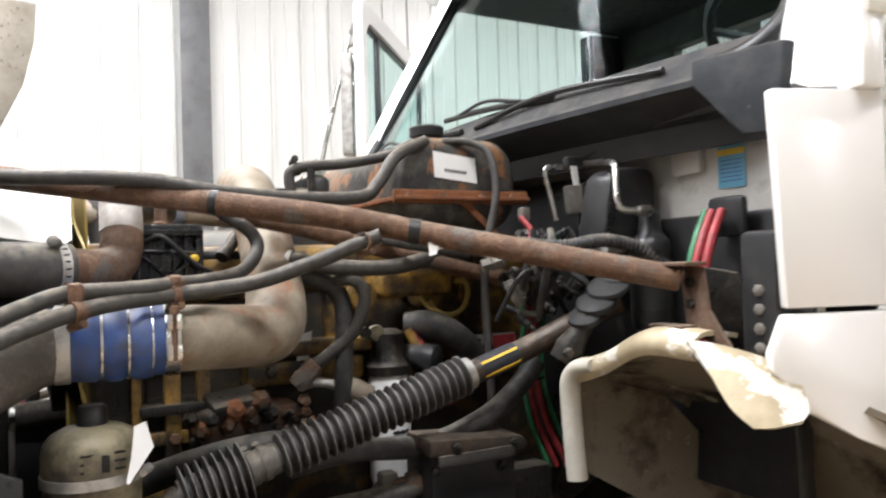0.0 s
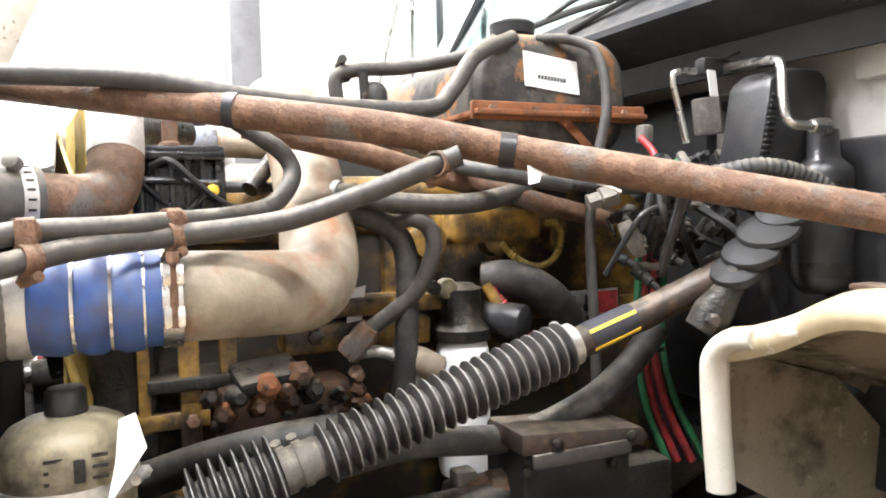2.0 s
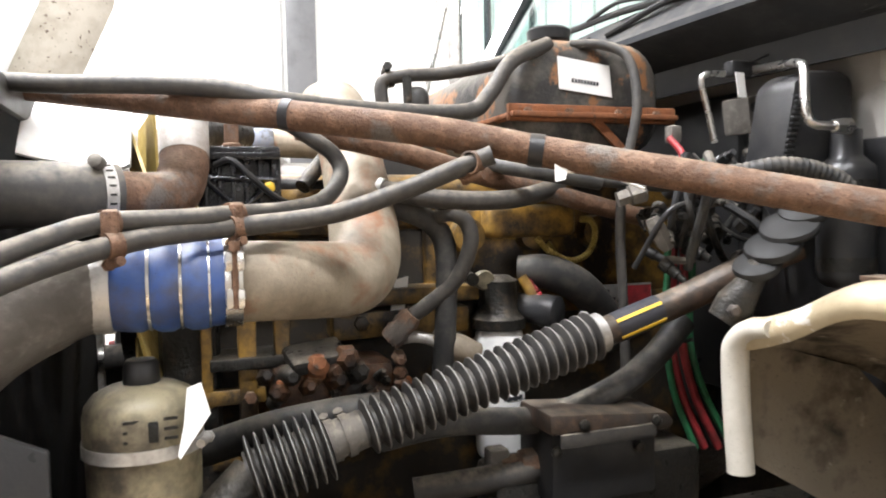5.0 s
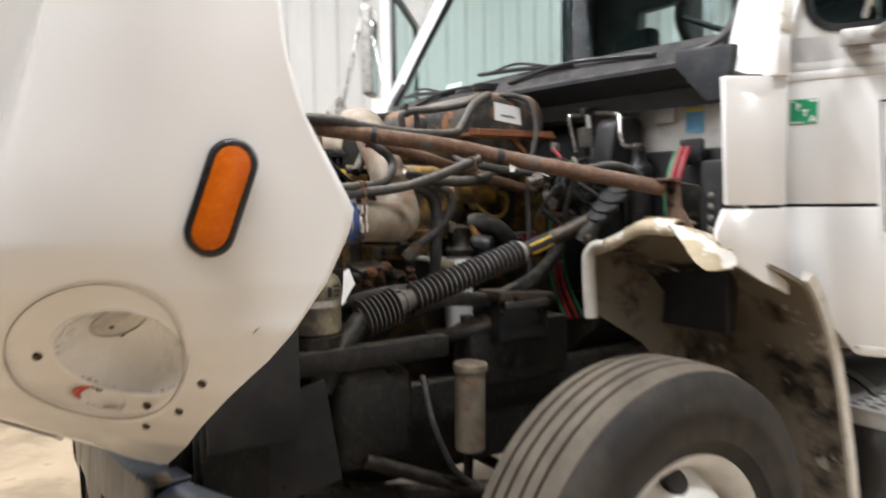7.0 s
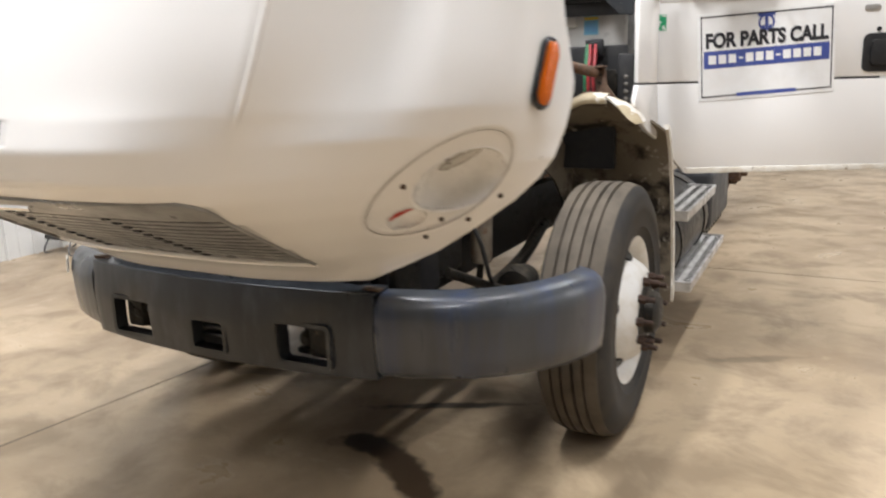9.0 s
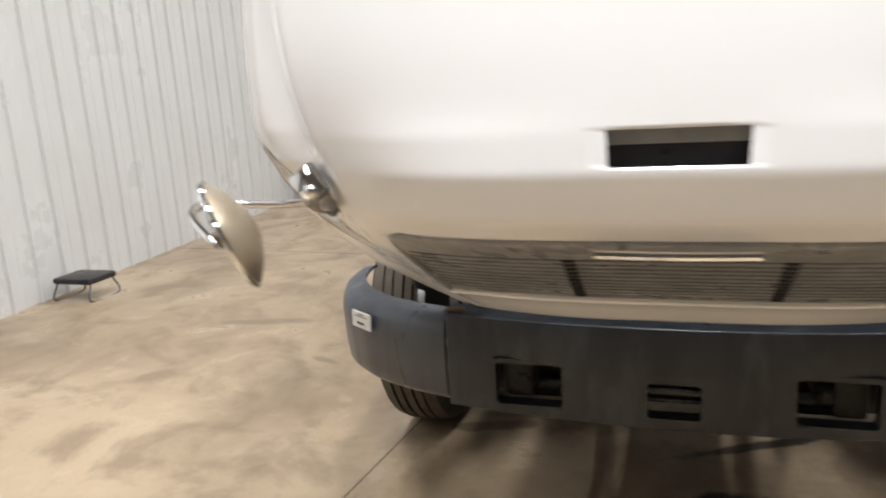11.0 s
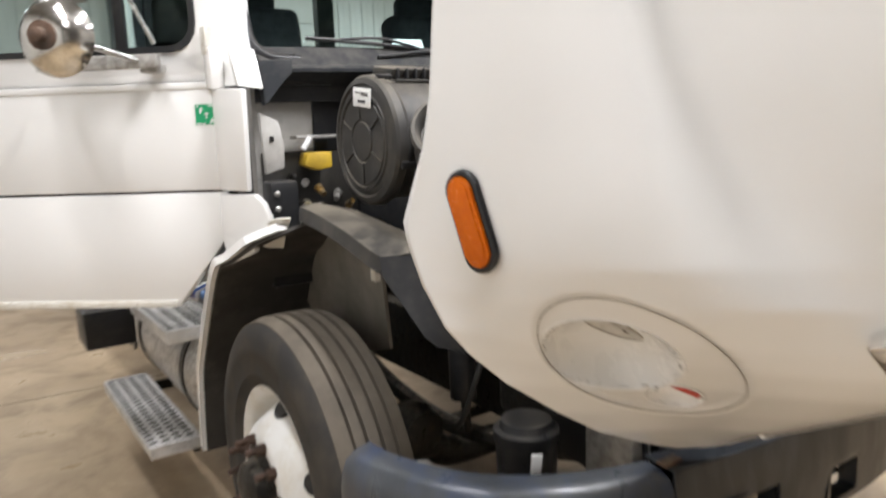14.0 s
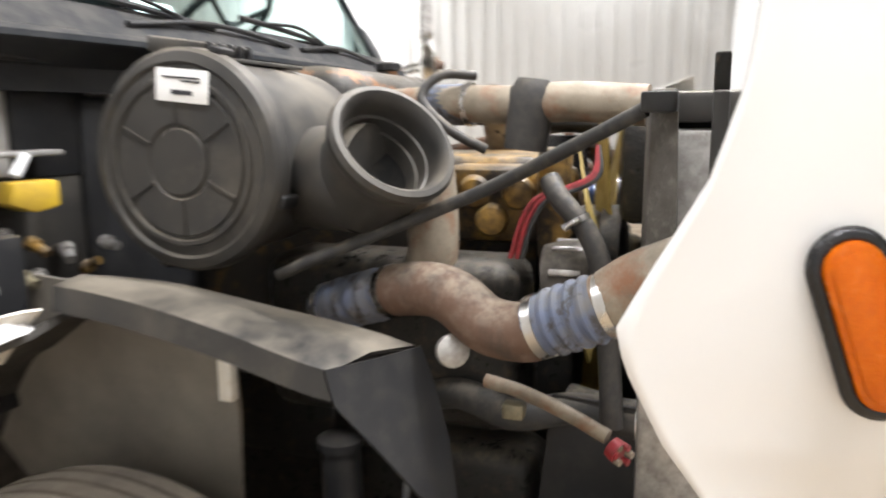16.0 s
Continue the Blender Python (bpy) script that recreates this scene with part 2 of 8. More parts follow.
TOOL_BLUE = mat("blue_tool_enamel", (0.02, 0.085, 0.36), 0.35, 0, (0.015, 0.06, 0.26), 4, 0.4, 0.4, 0.03, 100, 0.1, 0.3)
WALL = mat("white_wall_sheet", (0.62, 0.62, 0.60), 0.36, 0, (0.57, 0.565, 0.54), 1.2, 0.45, 0.5, 0.03, 60)
WALL_GREY = mat("grey_wall_sheet", (0.25, 0.25, 0.25), 0.45, 0, (0.21, 0.21, 0.21), 1.2, 0.45, 0.5, 0.03, 60)
CEILING = mat("ceiling_sheet", (0.30, 0.30, 0.30), 0.5, 0, (0.26, 0.26, 0.26), 1.2, 0.45, 0.5, 0.03, 60)
MIRROR_BACK = mat("dusty_mirror_back", (0.34, 0.285, 0.205), 0.34, 0.55, (0.26, 0.215, 0.155), 14, 0.45, 0.4, 0.05, 160, 0.08)
MIRROR = mat("dull_mirror_chrome", (0.72, 0.70, 0.66), 0.16, 1.0, (0.55, 0.51, 0.45), 30, 0.4, 0.4, 0.02, 160, 0.06)
NUT = mat("brown_wheel_nut", (0.075, 0.042, 0.028), 0.7, 0.3, (0.035, 0.024, 0.018), 60, 0.45, 0.2, 0.4, 200)
# Emission for the streaks of light on the end wall, not a lamp.
m_glow, n_glow, l_glow, p_glow = nodes_of("light_streak_glow")
p_glow.inputs["Emission Color"].default_value, p_glow.inputs["Emission Strength"].default_value = (1, 0.98, 0.94, 1), 3.0
STREAK_GLOW = m_glow
GALV = mat("galvanised_post", (0.12, 0.12, 0.123), 0.5, 0.2, (0.09, 0.09, 0.09), 8, 0.4, 0.3, 0.1)
SEAT = mat("grey_seat_cloth", (0.035, 0.037, 0.04), 0.9, 0, (0.022, 0.022, 0.025), 25, 0.4, 0.3, 0.3, spec=0.2)
# Pale rib crests: dust plus the light from above, both in the colour.
BELLOWS_EDGE = mat("dusty_toplit_bellows_edge", (0.20, 0.19, 0.175), 0.6, 0, (0.10, 0.095, 0.085), 60, 0.45, 0.2, 0.05, 240)
CAST_GREY = mat("dark_grey_casting", (0.110, 0.100, 0.088), 0.6, 0.1, (0.19, 0.175, 0.155), 70, 0.40, 0.2, 0.4, 240, 0.1, 0, (0.07, 0.062, 0.054), 12, 0.42, 0.2, 0.0, 0.3, dust=0.5)
BELLOWS = mat("grey_bellows_rubber", (0.038, 0.036, 0.035), 0.5, 0, (0.048, 0.044, 0.039), 60, 0.4, 0.3, 0.05, 240, spec=0.3, dust=0.15)
PIPE_BROWN = mat("brown_scaled_pipe", (0.115, 0.068, 0.046), 0.75, 0.05, (0.17, 0.12, 0.09), 45, 0.4, 0.3, 0.3, 200, 0.1, 0, (0.06, 0.045, 0.036), 16, 0.40, 0.25, spec=0.3, dust=0.5)
TANK_GREY = mat("dark_grey_steel_box", (0.040, 0.043, 0.048), 0.5, 0.1, (0.055, 0.057, 0.06), 5, 0.4, 0.3, 0.05, 120)
BOOT = mat("black_boot_rubber", (0.017, 0.017, 0.017), 0.6, 0, (0.022, 0.021, 0.020), 30, 0.42, 0.3, 0.1, 220, spec=0.2)
CLOUDED = mat("clouded_tunnel_plastic", (0.60, 0.58, 0.54), 0.2, 0.0, (0.42, 0.40, 0.36), 30, 0.45, 0.3, 0.1, 120, 0.1, 0.5)
FROST = mat("clouded_reflector", (0.82, 0.815, 0.80), 0.28, 0.0, (0.79, 0.78, 0.76), 18, 0.4, 0.4, 0.0, 100, 0.1, 0.5)


def floor_material():
    m, n, l, p = nodes_of("stained_tan_concrete")
    tc = n.new("ShaderNodeTexCoord")
    out = []
    for s, d in ((0.55, 9), (2.2, 11), (26, 7)):
        q = n.new("ShaderNodeTexNoise")
        q.inputs["Scale"].default_value, q.inputs["Detail"].default_value, q.inputs["Roughness"].default_value = s, d, 0.62
        q.inputs["Distortion"].default_value = 0.4
        l.new(tc.outputs["Object"], q.inputs["Vector"])
        out.append(q.outputs["Fac"])

    def layer(under, fac, a, b, colour, top=1.0):
        r = n.new("ShaderNodeMapRange")
        r.inputs["From Min"].default_value, r.inputs["From Max"].default_value, r.inputs["To Max"].default_value = a, b, top
        l.new(fac, r.inputs["Value"])
        x = n.new("ShaderNodeMix")
        x.data_type = "RGBA"
        l.new(r.outputs["Result"], x.inputs["Factor"])
        if isinstance(under, tuple):
            x.inputs["A"].default_value = (*under, 1)
        else:
            l.new(under, x.inputs["A"])
        x.inputs["B"].default_value = (*colour, 1)
        return x.outputs["Result"]

    c = layer((0.43, 0.330, 0.215), out[0], 0.44, 0.60, (0.31, 0.228, 0.143))
    c = layer(c, out[1], 0.48, 0.62, (0.25, 0.185, 0.118), 0.85)
    c = layer(c, out[1], 0.42, 0.30, (0.53, 0.425, 0.295), 0.75)
    c = layer(c, out[2], 0.58, 0.75, (0.25, 0.20, 0.15), 0.5)
    # oil spills, each a noisy oval: centre, half length, half width, turn, colour, strength
    for cx, cy, a, b, turn, colour, top in ((0.20, -0.46, 0.17, 0.075, 0.15, (0.030, 0.019, 0.012), 0.95), (0.46, -0.60, 0.26, 0.085, -0.62, (0.040, 0.024, 0.013), 0.95),
                                            (0.35, 0.0, 0.36, 0.035, 0.46, (0.018, 0.014, 0.011), 0.9), (-0.75, -0.02, 0.22, 0.05, 0.3, (0.05, 0.035, 0.022), 0.6),
                                            (1.55, 1.15, 0.25, 0.05, 0.5, (0.09, 0.065, 0.04), 0.5), (-2.6, 1.2, 0.4, 0.06, 0.2, (0.12, 0.085, 0.055), 0.5), (-1.9, 0.6, 0.12, 0.03, -0.4, (0.10, 0.075, 0.05), 0.5)):
        mp = n.new("ShaderNodeMapping")
        mp.vector_type = "TEXTURE"
        mp.inputs["Location"].default_value = (cx, cy, 0)
        mp.inputs["Rotation"].default_value = (0, 0, turn)
        mp.inputs["Scale"].default_value = (a, b, 50)
        l.new(tc.outputs["Object"], mp.inputs["Vector"])
        ln = n.new("ShaderNodeVectorMath")
        ln.operation = "LENGTH"
        l.new(mp.outputs["Vector"], ln.inputs[0])
        rag = n.new("ShaderNodeTexNoise")
        rag.inputs["Scale"].default_value, rag.inputs["Detail"].default_value = 9.0, 5
        l.new(tc.outputs["Object"], rag.inputs["Vector"])
        sm = n.new("ShaderNodeMath")
        sm.operation = "MULTIPLY_ADD"
        sm.inputs[1].default_value = 1.5
        l.new(rag.outputs["Fac"], sm.inputs[0])
        l.new(ln.outputs["Value"], sm.inputs[2])
        c = layer(c, sm.outputs["Value"], 1.85, 1.45, colour, top)
    l.new(c, p.inputs["Base Color"])
    r = n.new("ShaderNodeMapRange")
    r.inputs["From Min"].default_value, r.inputs["From Max"].default_value = 0.35, 0.7
    r.inputs["To Min"].default_value, r.inputs["To Max"].default_value = 0.27, 0.50
    l.new(out[1], r.inputs["Value"])
    l.new(r.outputs["Result"], p.inputs["Roughness"])
    b = n.new("ShaderNodeBump")
    b.inputs["Strength"].default_value, b.inputs["Distance"].default_value = 0.12, 0.01
    l.new(out[1], b.inputs["Height"])
    l.new(b.outputs["Normal"], p.inputs["Normal"])
    return m


FLOOR = floor_material()


def glass_material(name, colour, rough=0.03):
    m, n, l, p = nodes_of(name)
    p.inputs["Base Color"].default_value = (*colour, 1)
    p.inputs["Transmission Weight"].default_value = 1.0
    p.inputs["Roughness"].default_value = rough
    p.inputs["IOR"].default_value = 1.03
    return m


GLASS = glass_material("tinted_glass", (0.66, 0.84, 0.82))


# ---- shape helpers ----
def thing(name, at, label, category, group="", kind=""):
    ob = new(name)
    ob.location = at
    ob.empty_display_size = 0.1
    return tagged(ob, label, category, group, kind)


def place_of(ob):
    v = Vector(ob.location)
    while ob.parent:
        ob = ob.parent
        v += Vector(ob.location)
    return v


def part(name, bm, material, parent=None, label="", smooth=True, angle=40):
    """Links a bmesh, built at its true place, as one mesh under its thing or part."""
    bmesh.ops.recalc_face_normals(bm, faces=bm.faces)
    shift = place_of(parent) if parent else Vector((0, 0, 0))
    bmesh.ops.translate(bm, verts=bm.verts, vec=-shift)
    me = bpy.data.meshes.new(name)
    bm.to_mesh(me)
    bm.free()
    me.materials.append(material)
    ob = new(name, me)
    if parent:
        ob.parent = parent
    if label:
        tagged(ob, label)
    if smooth:
        me.shade_smooth()
        me.set_sharp_from_angle(angle=radians(angle))
    return ob


def box(bm, centre, size, turn=None, bevel=0.0, seg=2):
    made = bmesh.ops.create_cube(bm, size=1)["verts"]
    bmesh.ops.scale(bm, vec=size, verts=made)
    if bevel:
        edges = list({e for v in made for e in v.link_edges})
        got = bmesh.ops.bevel(bm, geom=edges, offset=bevel, segments=seg, profile=0.5, affect="EDGES")
        made = list({v for f in got["faces"] for v in f.verts} | {v for v in made if v.is_valid})
    m = Matrix.Translation(centre) @ (turn.to_4x4() if turn else Matrix())
    bmesh.ops.transform(bm, matrix=m, verts=[v for v in made if v.is_valid])
    return bm


def boxed(centre, size, bevel=0.0, turn=None, seg=2):
    return box(bmesh.new(), centre, size, turn, bevel, seg)


def frame_along(way):
    way = Vector(way).normalized()
    side = way.cross((0, 0, 1)) if abs(way.z) < 0.95 else way.cross((0, 1, 0))
    side.normalize()
    return side, way.cross(side).normalized(), way


def lathe(bm, base, way, profile, seg=24, caps=True):
    """A turned form: profile rows of (distance along way, radius)."""
    a, b, w = frame_along(way)
    rings = []
    for d, r in profile:
        c = Vector(base) + w * d
        rings.append([bm.verts.new(c + (a * math.cos(2 * math.pi * k / seg) + b * math.sin(2 * math.pi * k / seg)) * max(r, 1e-4)) for k in range(seg)])
    for p, q in zip(rings, rings[1:]):
        for k in range(seg):
            bm.faces.new((p[k], p[(k + 1) % seg], q[(k + 1) % seg], q[k]))
    if caps:
        bm.faces.new(rings[0][::-1])
        bm.faces.new(rings[-1])
    return bm


def turned(base, way, profile, seg=24, caps=True):
    return lathe(bmesh.new(), base, way, profile, seg, caps)


def rod(bm, p, q, r, seg=12, r2=None):
    d = Vector(q) - Vector(p)
    return lathe(bm, p, d, [(0, r), (d.length, r2 if r2 is not None else r)], seg)


def smooth_path(points, per=8):
    pts = [Vector(p) for p in points]
    if len(pts) < 3:
        return [pts[0].lerp(pts[-1], k / per) for k in range(per + 1)]
    ext = [2 * pts[0] - pts[1], *pts, 2 * pts[-1] - pts[-2]]
    out = []
    for a, b, c, d in zip(ext, ext[1:], ext[2:], ext[3:]):
        for k in range(per):
            t = k / per
            out.append(0.5 * (2 * b + (c - a) * t + (2 * a - 5 * b + 4 * c - d) * t * t + (3 * b - 3 * c + d - a) * t ** 3))
    return out + [pts[-1]]


def sweep(bm, points, radius, seg=12, per=8, squash=1.0):
    """A tube along a smooth path; radius a number or a function of the share of the way."""
    path = smooth_path(points, per)
    rings, side = [], None
    for k, c in enumerate(path):
        way = (path[min(k + 1, len(path) - 1)] - path[max(k - 1, 0)]).normalized()
        if side is None:
            side = frame_along(way)[0]
        side = (side - way * side.dot(way)).normalized()
        up = way.cross(side)
        r = radius(k / (len(path) - 1)) if callable(radius) else radius
        rings.append([bm.verts.new(c + (side * math.cos(2 * math.pi * j / seg) + up * math.sin(2 * math.pi * j / seg) * squash) * r) for j in range(seg)])
    for p, q in zip(rings, rings[1:]):
        for j in range(seg):
            bm.faces.new((p[j], p[(j + 1) % seg], q[(j + 1) % seg], q[j]))
    bm.faces.new(rings[0][::-1])
    bm.faces.new(rings[-1])
    return bm


def tube(points, radius, seg=12, per=8):
    return sweep(bmesh.new(), points, radius, seg, per)


def slab(points, depth, bevel=0.0):
    """A plate: an outline of points in a plane, thickened along depth (a vector)."""
    bm = bmesh.new()
    depth = Vector(depth)
    low = [bm.verts.new(Vector(p)) for p in points]
    top = [bm.verts.new(Vector(p) + depth) for p in points]
    bm.faces.new(low)
    bm.faces.new(top[::-1])
    for k in range(len(low)):
        j = (k + 1) % len(low)
        bm.faces.new((low[k], top[k], top[j], low[j]))
    if bevel:
        bmesh.ops.bevel(bm, geom=list(bm.edges), offset=bevel, segments=2, profile=0.5, affect="EDGES")
    return bm


def sheet(rows, thick=0.0, push=None):
    """A shell through rows of points; thickened along push if given."""
    bm = bmesh.new()
    grid = [[bm.verts.new(Vector(p)) for p in row] for row in rows]
    for a, b in zip(grid, grid[1:]):
        for k in range(len(a) - 1):
            bm.faces.new((a[k], a[k + 1], b[k + 1], b[k]))
    if thick:
        bmesh.ops.recalc_face_normals(bm, faces=bm.faces)
        back = {}
        for v in list(bm.verts):
            n = Vector(push) if push else v.normal
            back[v] = bm.verts.new(v.co - n * thick)
        for f in list(bm.faces):
            bm.faces.new([back[v] for v in reversed(f.verts)])
        for e in [e for e in bm.edges if len(e.link_faces) == 1 and e.verts[0] in back and e.verts[1] in back]:
            a, b = e.verts
            bm.faces.new((a, b, back[b], back[a]))
    return bm


def rounded(w, h, r, n=5):
    """The outline of a rounded rectangle about the origin."""
    out = []
    for cx, cy, a0 in ((w / 2 - r, h / 2 - r, 0), (-w / 2 + r, h / 2 - r, 90), (-w / 2 + r, -h / 2 + r, 180), (w / 2 - r, -h / 2 + r, 270)):
        for k in range(n + 1):
            a = radians(a0 + 90 * k / n)
            out.append((cx + r * math.cos(a), cy + r * math.sin(a)))
    return out


def ring_plate(outer, inner, at, u, v, depth):
    """A frame between two outlines with the same number of points, thickened along depth."""
    bm = bmesh.new()
    at, u, v, depth = Vector(at), Vector(u), Vector(v), Vector(depth)
    lay = lambda pts, d: [bm.verts.new(at + u * p[0] + v * p[1] + d) for p in pts]
    a, b, c, e = lay(outer, depth * 0), lay(inner, depth * 0), lay(outer, depth), lay(inner, depth)
    for k in range(len(a)):
        j = (k + 1) % len(a)
        for quad in ((a[k], a[j], b[j], b[k]), (c[k], e[k], e[j], c[j]), (a[k], c[k], c[j], a[j]), (b[k], b[j], e[j], e[k])):
            bm.faces.new(quad)
    return bm


def writing(text, at, u, up, height, material, parent, name="lettering", label="", bold=0.0, width=None):
    """Letters of the built-in font as a mesh, lying in the plane of u and up."""
    cu = bpy.data.curves.new(name, "FONT")
    cu.body, cu.size, cu.extrude, cu.offset = text, height / 0.70, 0.0006, bold
    cu.align_x, cu.align_y = "CENTER", "CENTER"
    tmp = new("letters_tmp", cu)
    me = bpy.data.meshes.new_from_object(tmp.evaluated_get(bpy.context.evaluated_depsgraph_get()))
    bpy.data.objects.remove(tmp)
    u, up = Vector(u).normalized(), Vector(up).normalized()
    m = Matrix((u, up, u.cross(up))).transposed().to_4x4()
    span = max(v.co.x for v in me.vertices) - min(v.co.x for v in me.vertices)
    stretch = width / span if width else 1.0
    me.transform(Matrix.Translation(Vector(at) - place_of(parent)) @ m @ Matrix.Diagonal((stretch, 1, 1, 1)))
    me.materials.append(material)
    ob = new(name, me)
    ob.parent = parent
    if label:
        tagged(ob, label)
    return ob


# ---- the shop: floor, walls, ceiling ----
X0, X1, Y0, Y1 = -6.1, 11.0, -14.0, 13.0
bm = bmesh.new()
box(bm, ((X0 + X1) / 2, (Y0 + Y1) / 2, -0.1), (X1 - X0 + 0.6, Y1 - Y0 + 0.6, 0.2))
floor_ob = tagged(part("floor", bm, FLOOR, smooth=False), "stained tan concrete shop floor with dark oil marks", "floor", kind="structure")
JOINT = mat("dark_floor_joint", (0.10, 0.085, 0.065), 0.8, 0, None, 8, 0.4, 0.3, 0.0)


for a, b in (((-5, 3.33), (-0.8, 3.0)), ((0.9, 3.05), (8.8, 3.0)), ((-1.35, -2.2), (-1.05, 0.4))):
    bm = bmesh.new()
    rod(bm, (*a, -0.002), (*b, -0.002), 0.0045, 6)
    part("floor_joint", bm, JOINT, floor_ob, "thin dark saw-cut joint")


def ribbed_wall(name, p, q, height, label, pitch=0.29, skin=None):
    """A sheet-metal wall with small upright ribs, 0.2 m thick behind the sheet."""
    p, q = Vector((*p, 0)), Vector((*q, 0))
    way = (q - p).normalized()
    out = Vector((way.y, -way.x, 0))
    n = int((q - p).length / pitch)
    step = (q - p).length / n
    line = []
    for k in range(n):
        for d, h in ((0.0, 0), (0.40, 0), (0.42, 0.006), (0.46, 0.006), (0.48, 0), (0.86, 0), (0.875, 0.032), (0.95, 0.032), (0.965, 0)):
            line.append(p + way * step * (k + d) - out * h)
    line.append(q)
    ob = part(name, sheet([line, [v + Vector((0, 0, height)) for v in line]]), skin or WALL, smooth=False)
    tagged(ob, label, "wall", kind="structure")
    back = bmesh.new()
    c = (p + q) / 2 + out * 0.15 + Vector((0, 0, height / 2))
    box(back, c, ((q - p).length + 0.4, 0.2, height), Matrix((way, out, Vector((0, 0, 1)))).transposed())
    tagged(part(name + "_core", back, WALL, smooth=False), "plain white insulated core of the shop wall", "wall", kind="structure")
    return ob


ribbed_wall("wall_west", (-5.93, Y1), (-3.25, Y0), CEIL, "white ribbed sheet-metal shop wall")
ribbed_wall("wall_north", (X1, Y1), (X0, Y1), CEIL, "white ribbed sheet-metal end wall")
ribbed_wall("wall_east", (X1, Y0), (X1, Y1), CEIL, "white ribbed sheet-metal shop wall")
ribbed_wall("wall_south", (X0, Y0), (X1, Y0), CEIL, "grey ribbed sheet-metal end wall", skin=WALL_GREY)
tagged(part("ceiling", boxed(((X0 + X1) / 2, (Y0 + Y1) / 2, CEIL + 0.1), (X1 - X0 + 0.6, Y1 - Y0 + 0.6, 0.2)), CEILING, smooth=False),
       "pale panelled shop ceiling", "ceiling", kind="structure")
for px, py in ((-4.93, 0.42), (-4.93, 7.6), (-4.05, -6.0)):
    bm = bmesh.new()
    for dx, sx, sy in ((0, 0.012, 0.24), (0.19, 0.36, 0.014)):
        box(bm, (px + dx, py, CEIL / 2), (sx, sy, CEIL), bevel=0.002)
    box(bm, (px + 0.38, py, CEIL / 2), (0.014, 0.24, CEIL), bevel=0.002)
    tagged(part("wall_post", bm, GALV), "grey steel column standing against the wall", "post", kind="structure")
for lx, ly in LAMPS:
    root = thing("ceiling_light", (lx, ly, CEIL), "long white strip light on the ceiling", "lamp", "ceiling lights")
    part("housing", boxed((lx, ly, CEIL - 0.055), (0.32, 2.6, 0.11), 0.01), WALL, root)
    for s in (-1, 1):
        part("end_cap", boxed((lx, ly + s * 1.31, CEIL - 0.06), (0.33, 0.02, 0.12), 0.004), GALV, root)

# ---- the truck ----
truck = thing("truck", (0, 0.15, 0), "white truck tractor with tilted hood and both doors open", "truck")


def lerp_rows(table, z):
    for (z0, *a), (z1, *b) in zip(table, table[1:]):
        if z <= z1:
            t = (z - z0) / (z1 - z0)
            return [(p[0] + (q[0] - p[0]) * t, p[1] + (q[1] - p[1]) * t) for p, q in zip(a, b)]
    return table[-1][1:]


# Plan of the tilted hood by height: from its middle line round the corner to the rear edge of its side.
HOOD = [
    (0.875, (0, -1.10), (0.26, -1.095), (0.44, -1.06), (0.52, -1.03), (0.56, -1.005), (0.585, -0.99), (0.60, -0.975)),
    (0.93, (0, -1.17), (0.28, -1.165), (0.50, -1.13), (0.59, -1.07), (0.65, -1.03), (0.69, -1.0), (0.72, -0.98)),
    (0.99, (0, -1.27), (0.30, -1.262), (0.55, -1.225), (0.66, -1.12), (0.74, -1.06), (0.80, -1.02), (0.845, -0.985)),
    (1.06, (0, -1.41), (0.32, -1.40), (0.57, -1.345), (0.71, -1.20), (0.82, -1.09), (0.90, -1.03), (0.955, -0.98)),
    (1.14, (0, -1.56), (0.34, -1.55), (0.585, -1.48), (0.75, -1.30), (0.89, -1.14), (0.99, -1.04), (1.065, -0.955)),
    (1.20, (0, -1.675), (0.36, -1.66), (0.60, -1.56), (0.77, -1.36), (0.93, -1.18), (1.05, -1.04), (1.12, -0.91)),
    (1.25, (0, -1.73), (0.38, -1.71), (0.625, -1.59), (0.78, -1.40), (0.96, -1.21), (1.085, -1.05), (1.15, -0.875)),
    (1.33, (0, -1.752), (0.40, -1.73), (0.66, -1.60), (0.79, -1.44), (0.99, -1.25), (1.115, -1.07), (1.165, -0.82)),
    (1.40, (0, -1.738), (0.42, -1.715), (0.698, -1.602), (0.825, -1.400), (1.01, -1.26), (1.13, -1.08), (1.17, -0.785)),
    (1.445, (0, -1.728), (0.43, -1.70), (0.717, -1.598), (0.838, -1.375), (1.015, -1.255), (1.137, -1.08), (1.172, -0.768)),
    (1.50, (0, -1.715), (0.44, -1.69), (0.738, -1.592), (0.855, -1.345), (1.02, -1.25), (1.14, -1.08), (1.172, -0.797)),
    (1.60, (0, -1.69), (0.46, -1.665), (0.762, -1.572), (0.882, -1.300), (1.025, -1.23), (1.143, -1.075), (1.172, -0.852)),
    (1.70, (0, -1.665), (0.47, -1.64), (0.785, -1.548), (0.905, -1.262), (1.03, -1.21), (1.143, -1.075), (1.172, -0.882)),
    (1.85, (0, -1.63), (0.48, -1.605), (0.808, -1.512), (0.925, -1.215), (1.035, -1.18), (1.14, -1.065), (1.168, -0.895)),
    (2.20, (0, -1.54), (0.50, -1.515), (0.845, -1.420), (0.950, -1.135), (1.04, -1.12), (1.13, -1.04), (1.155, -0.92)),
    (2.60, (0, -1.43), (0.52, -1.40), (0.875, -1.310), (0.965, -1.060), (1.03, -1.07), (1.11, -1.02), (1.135, -0.95)),
]
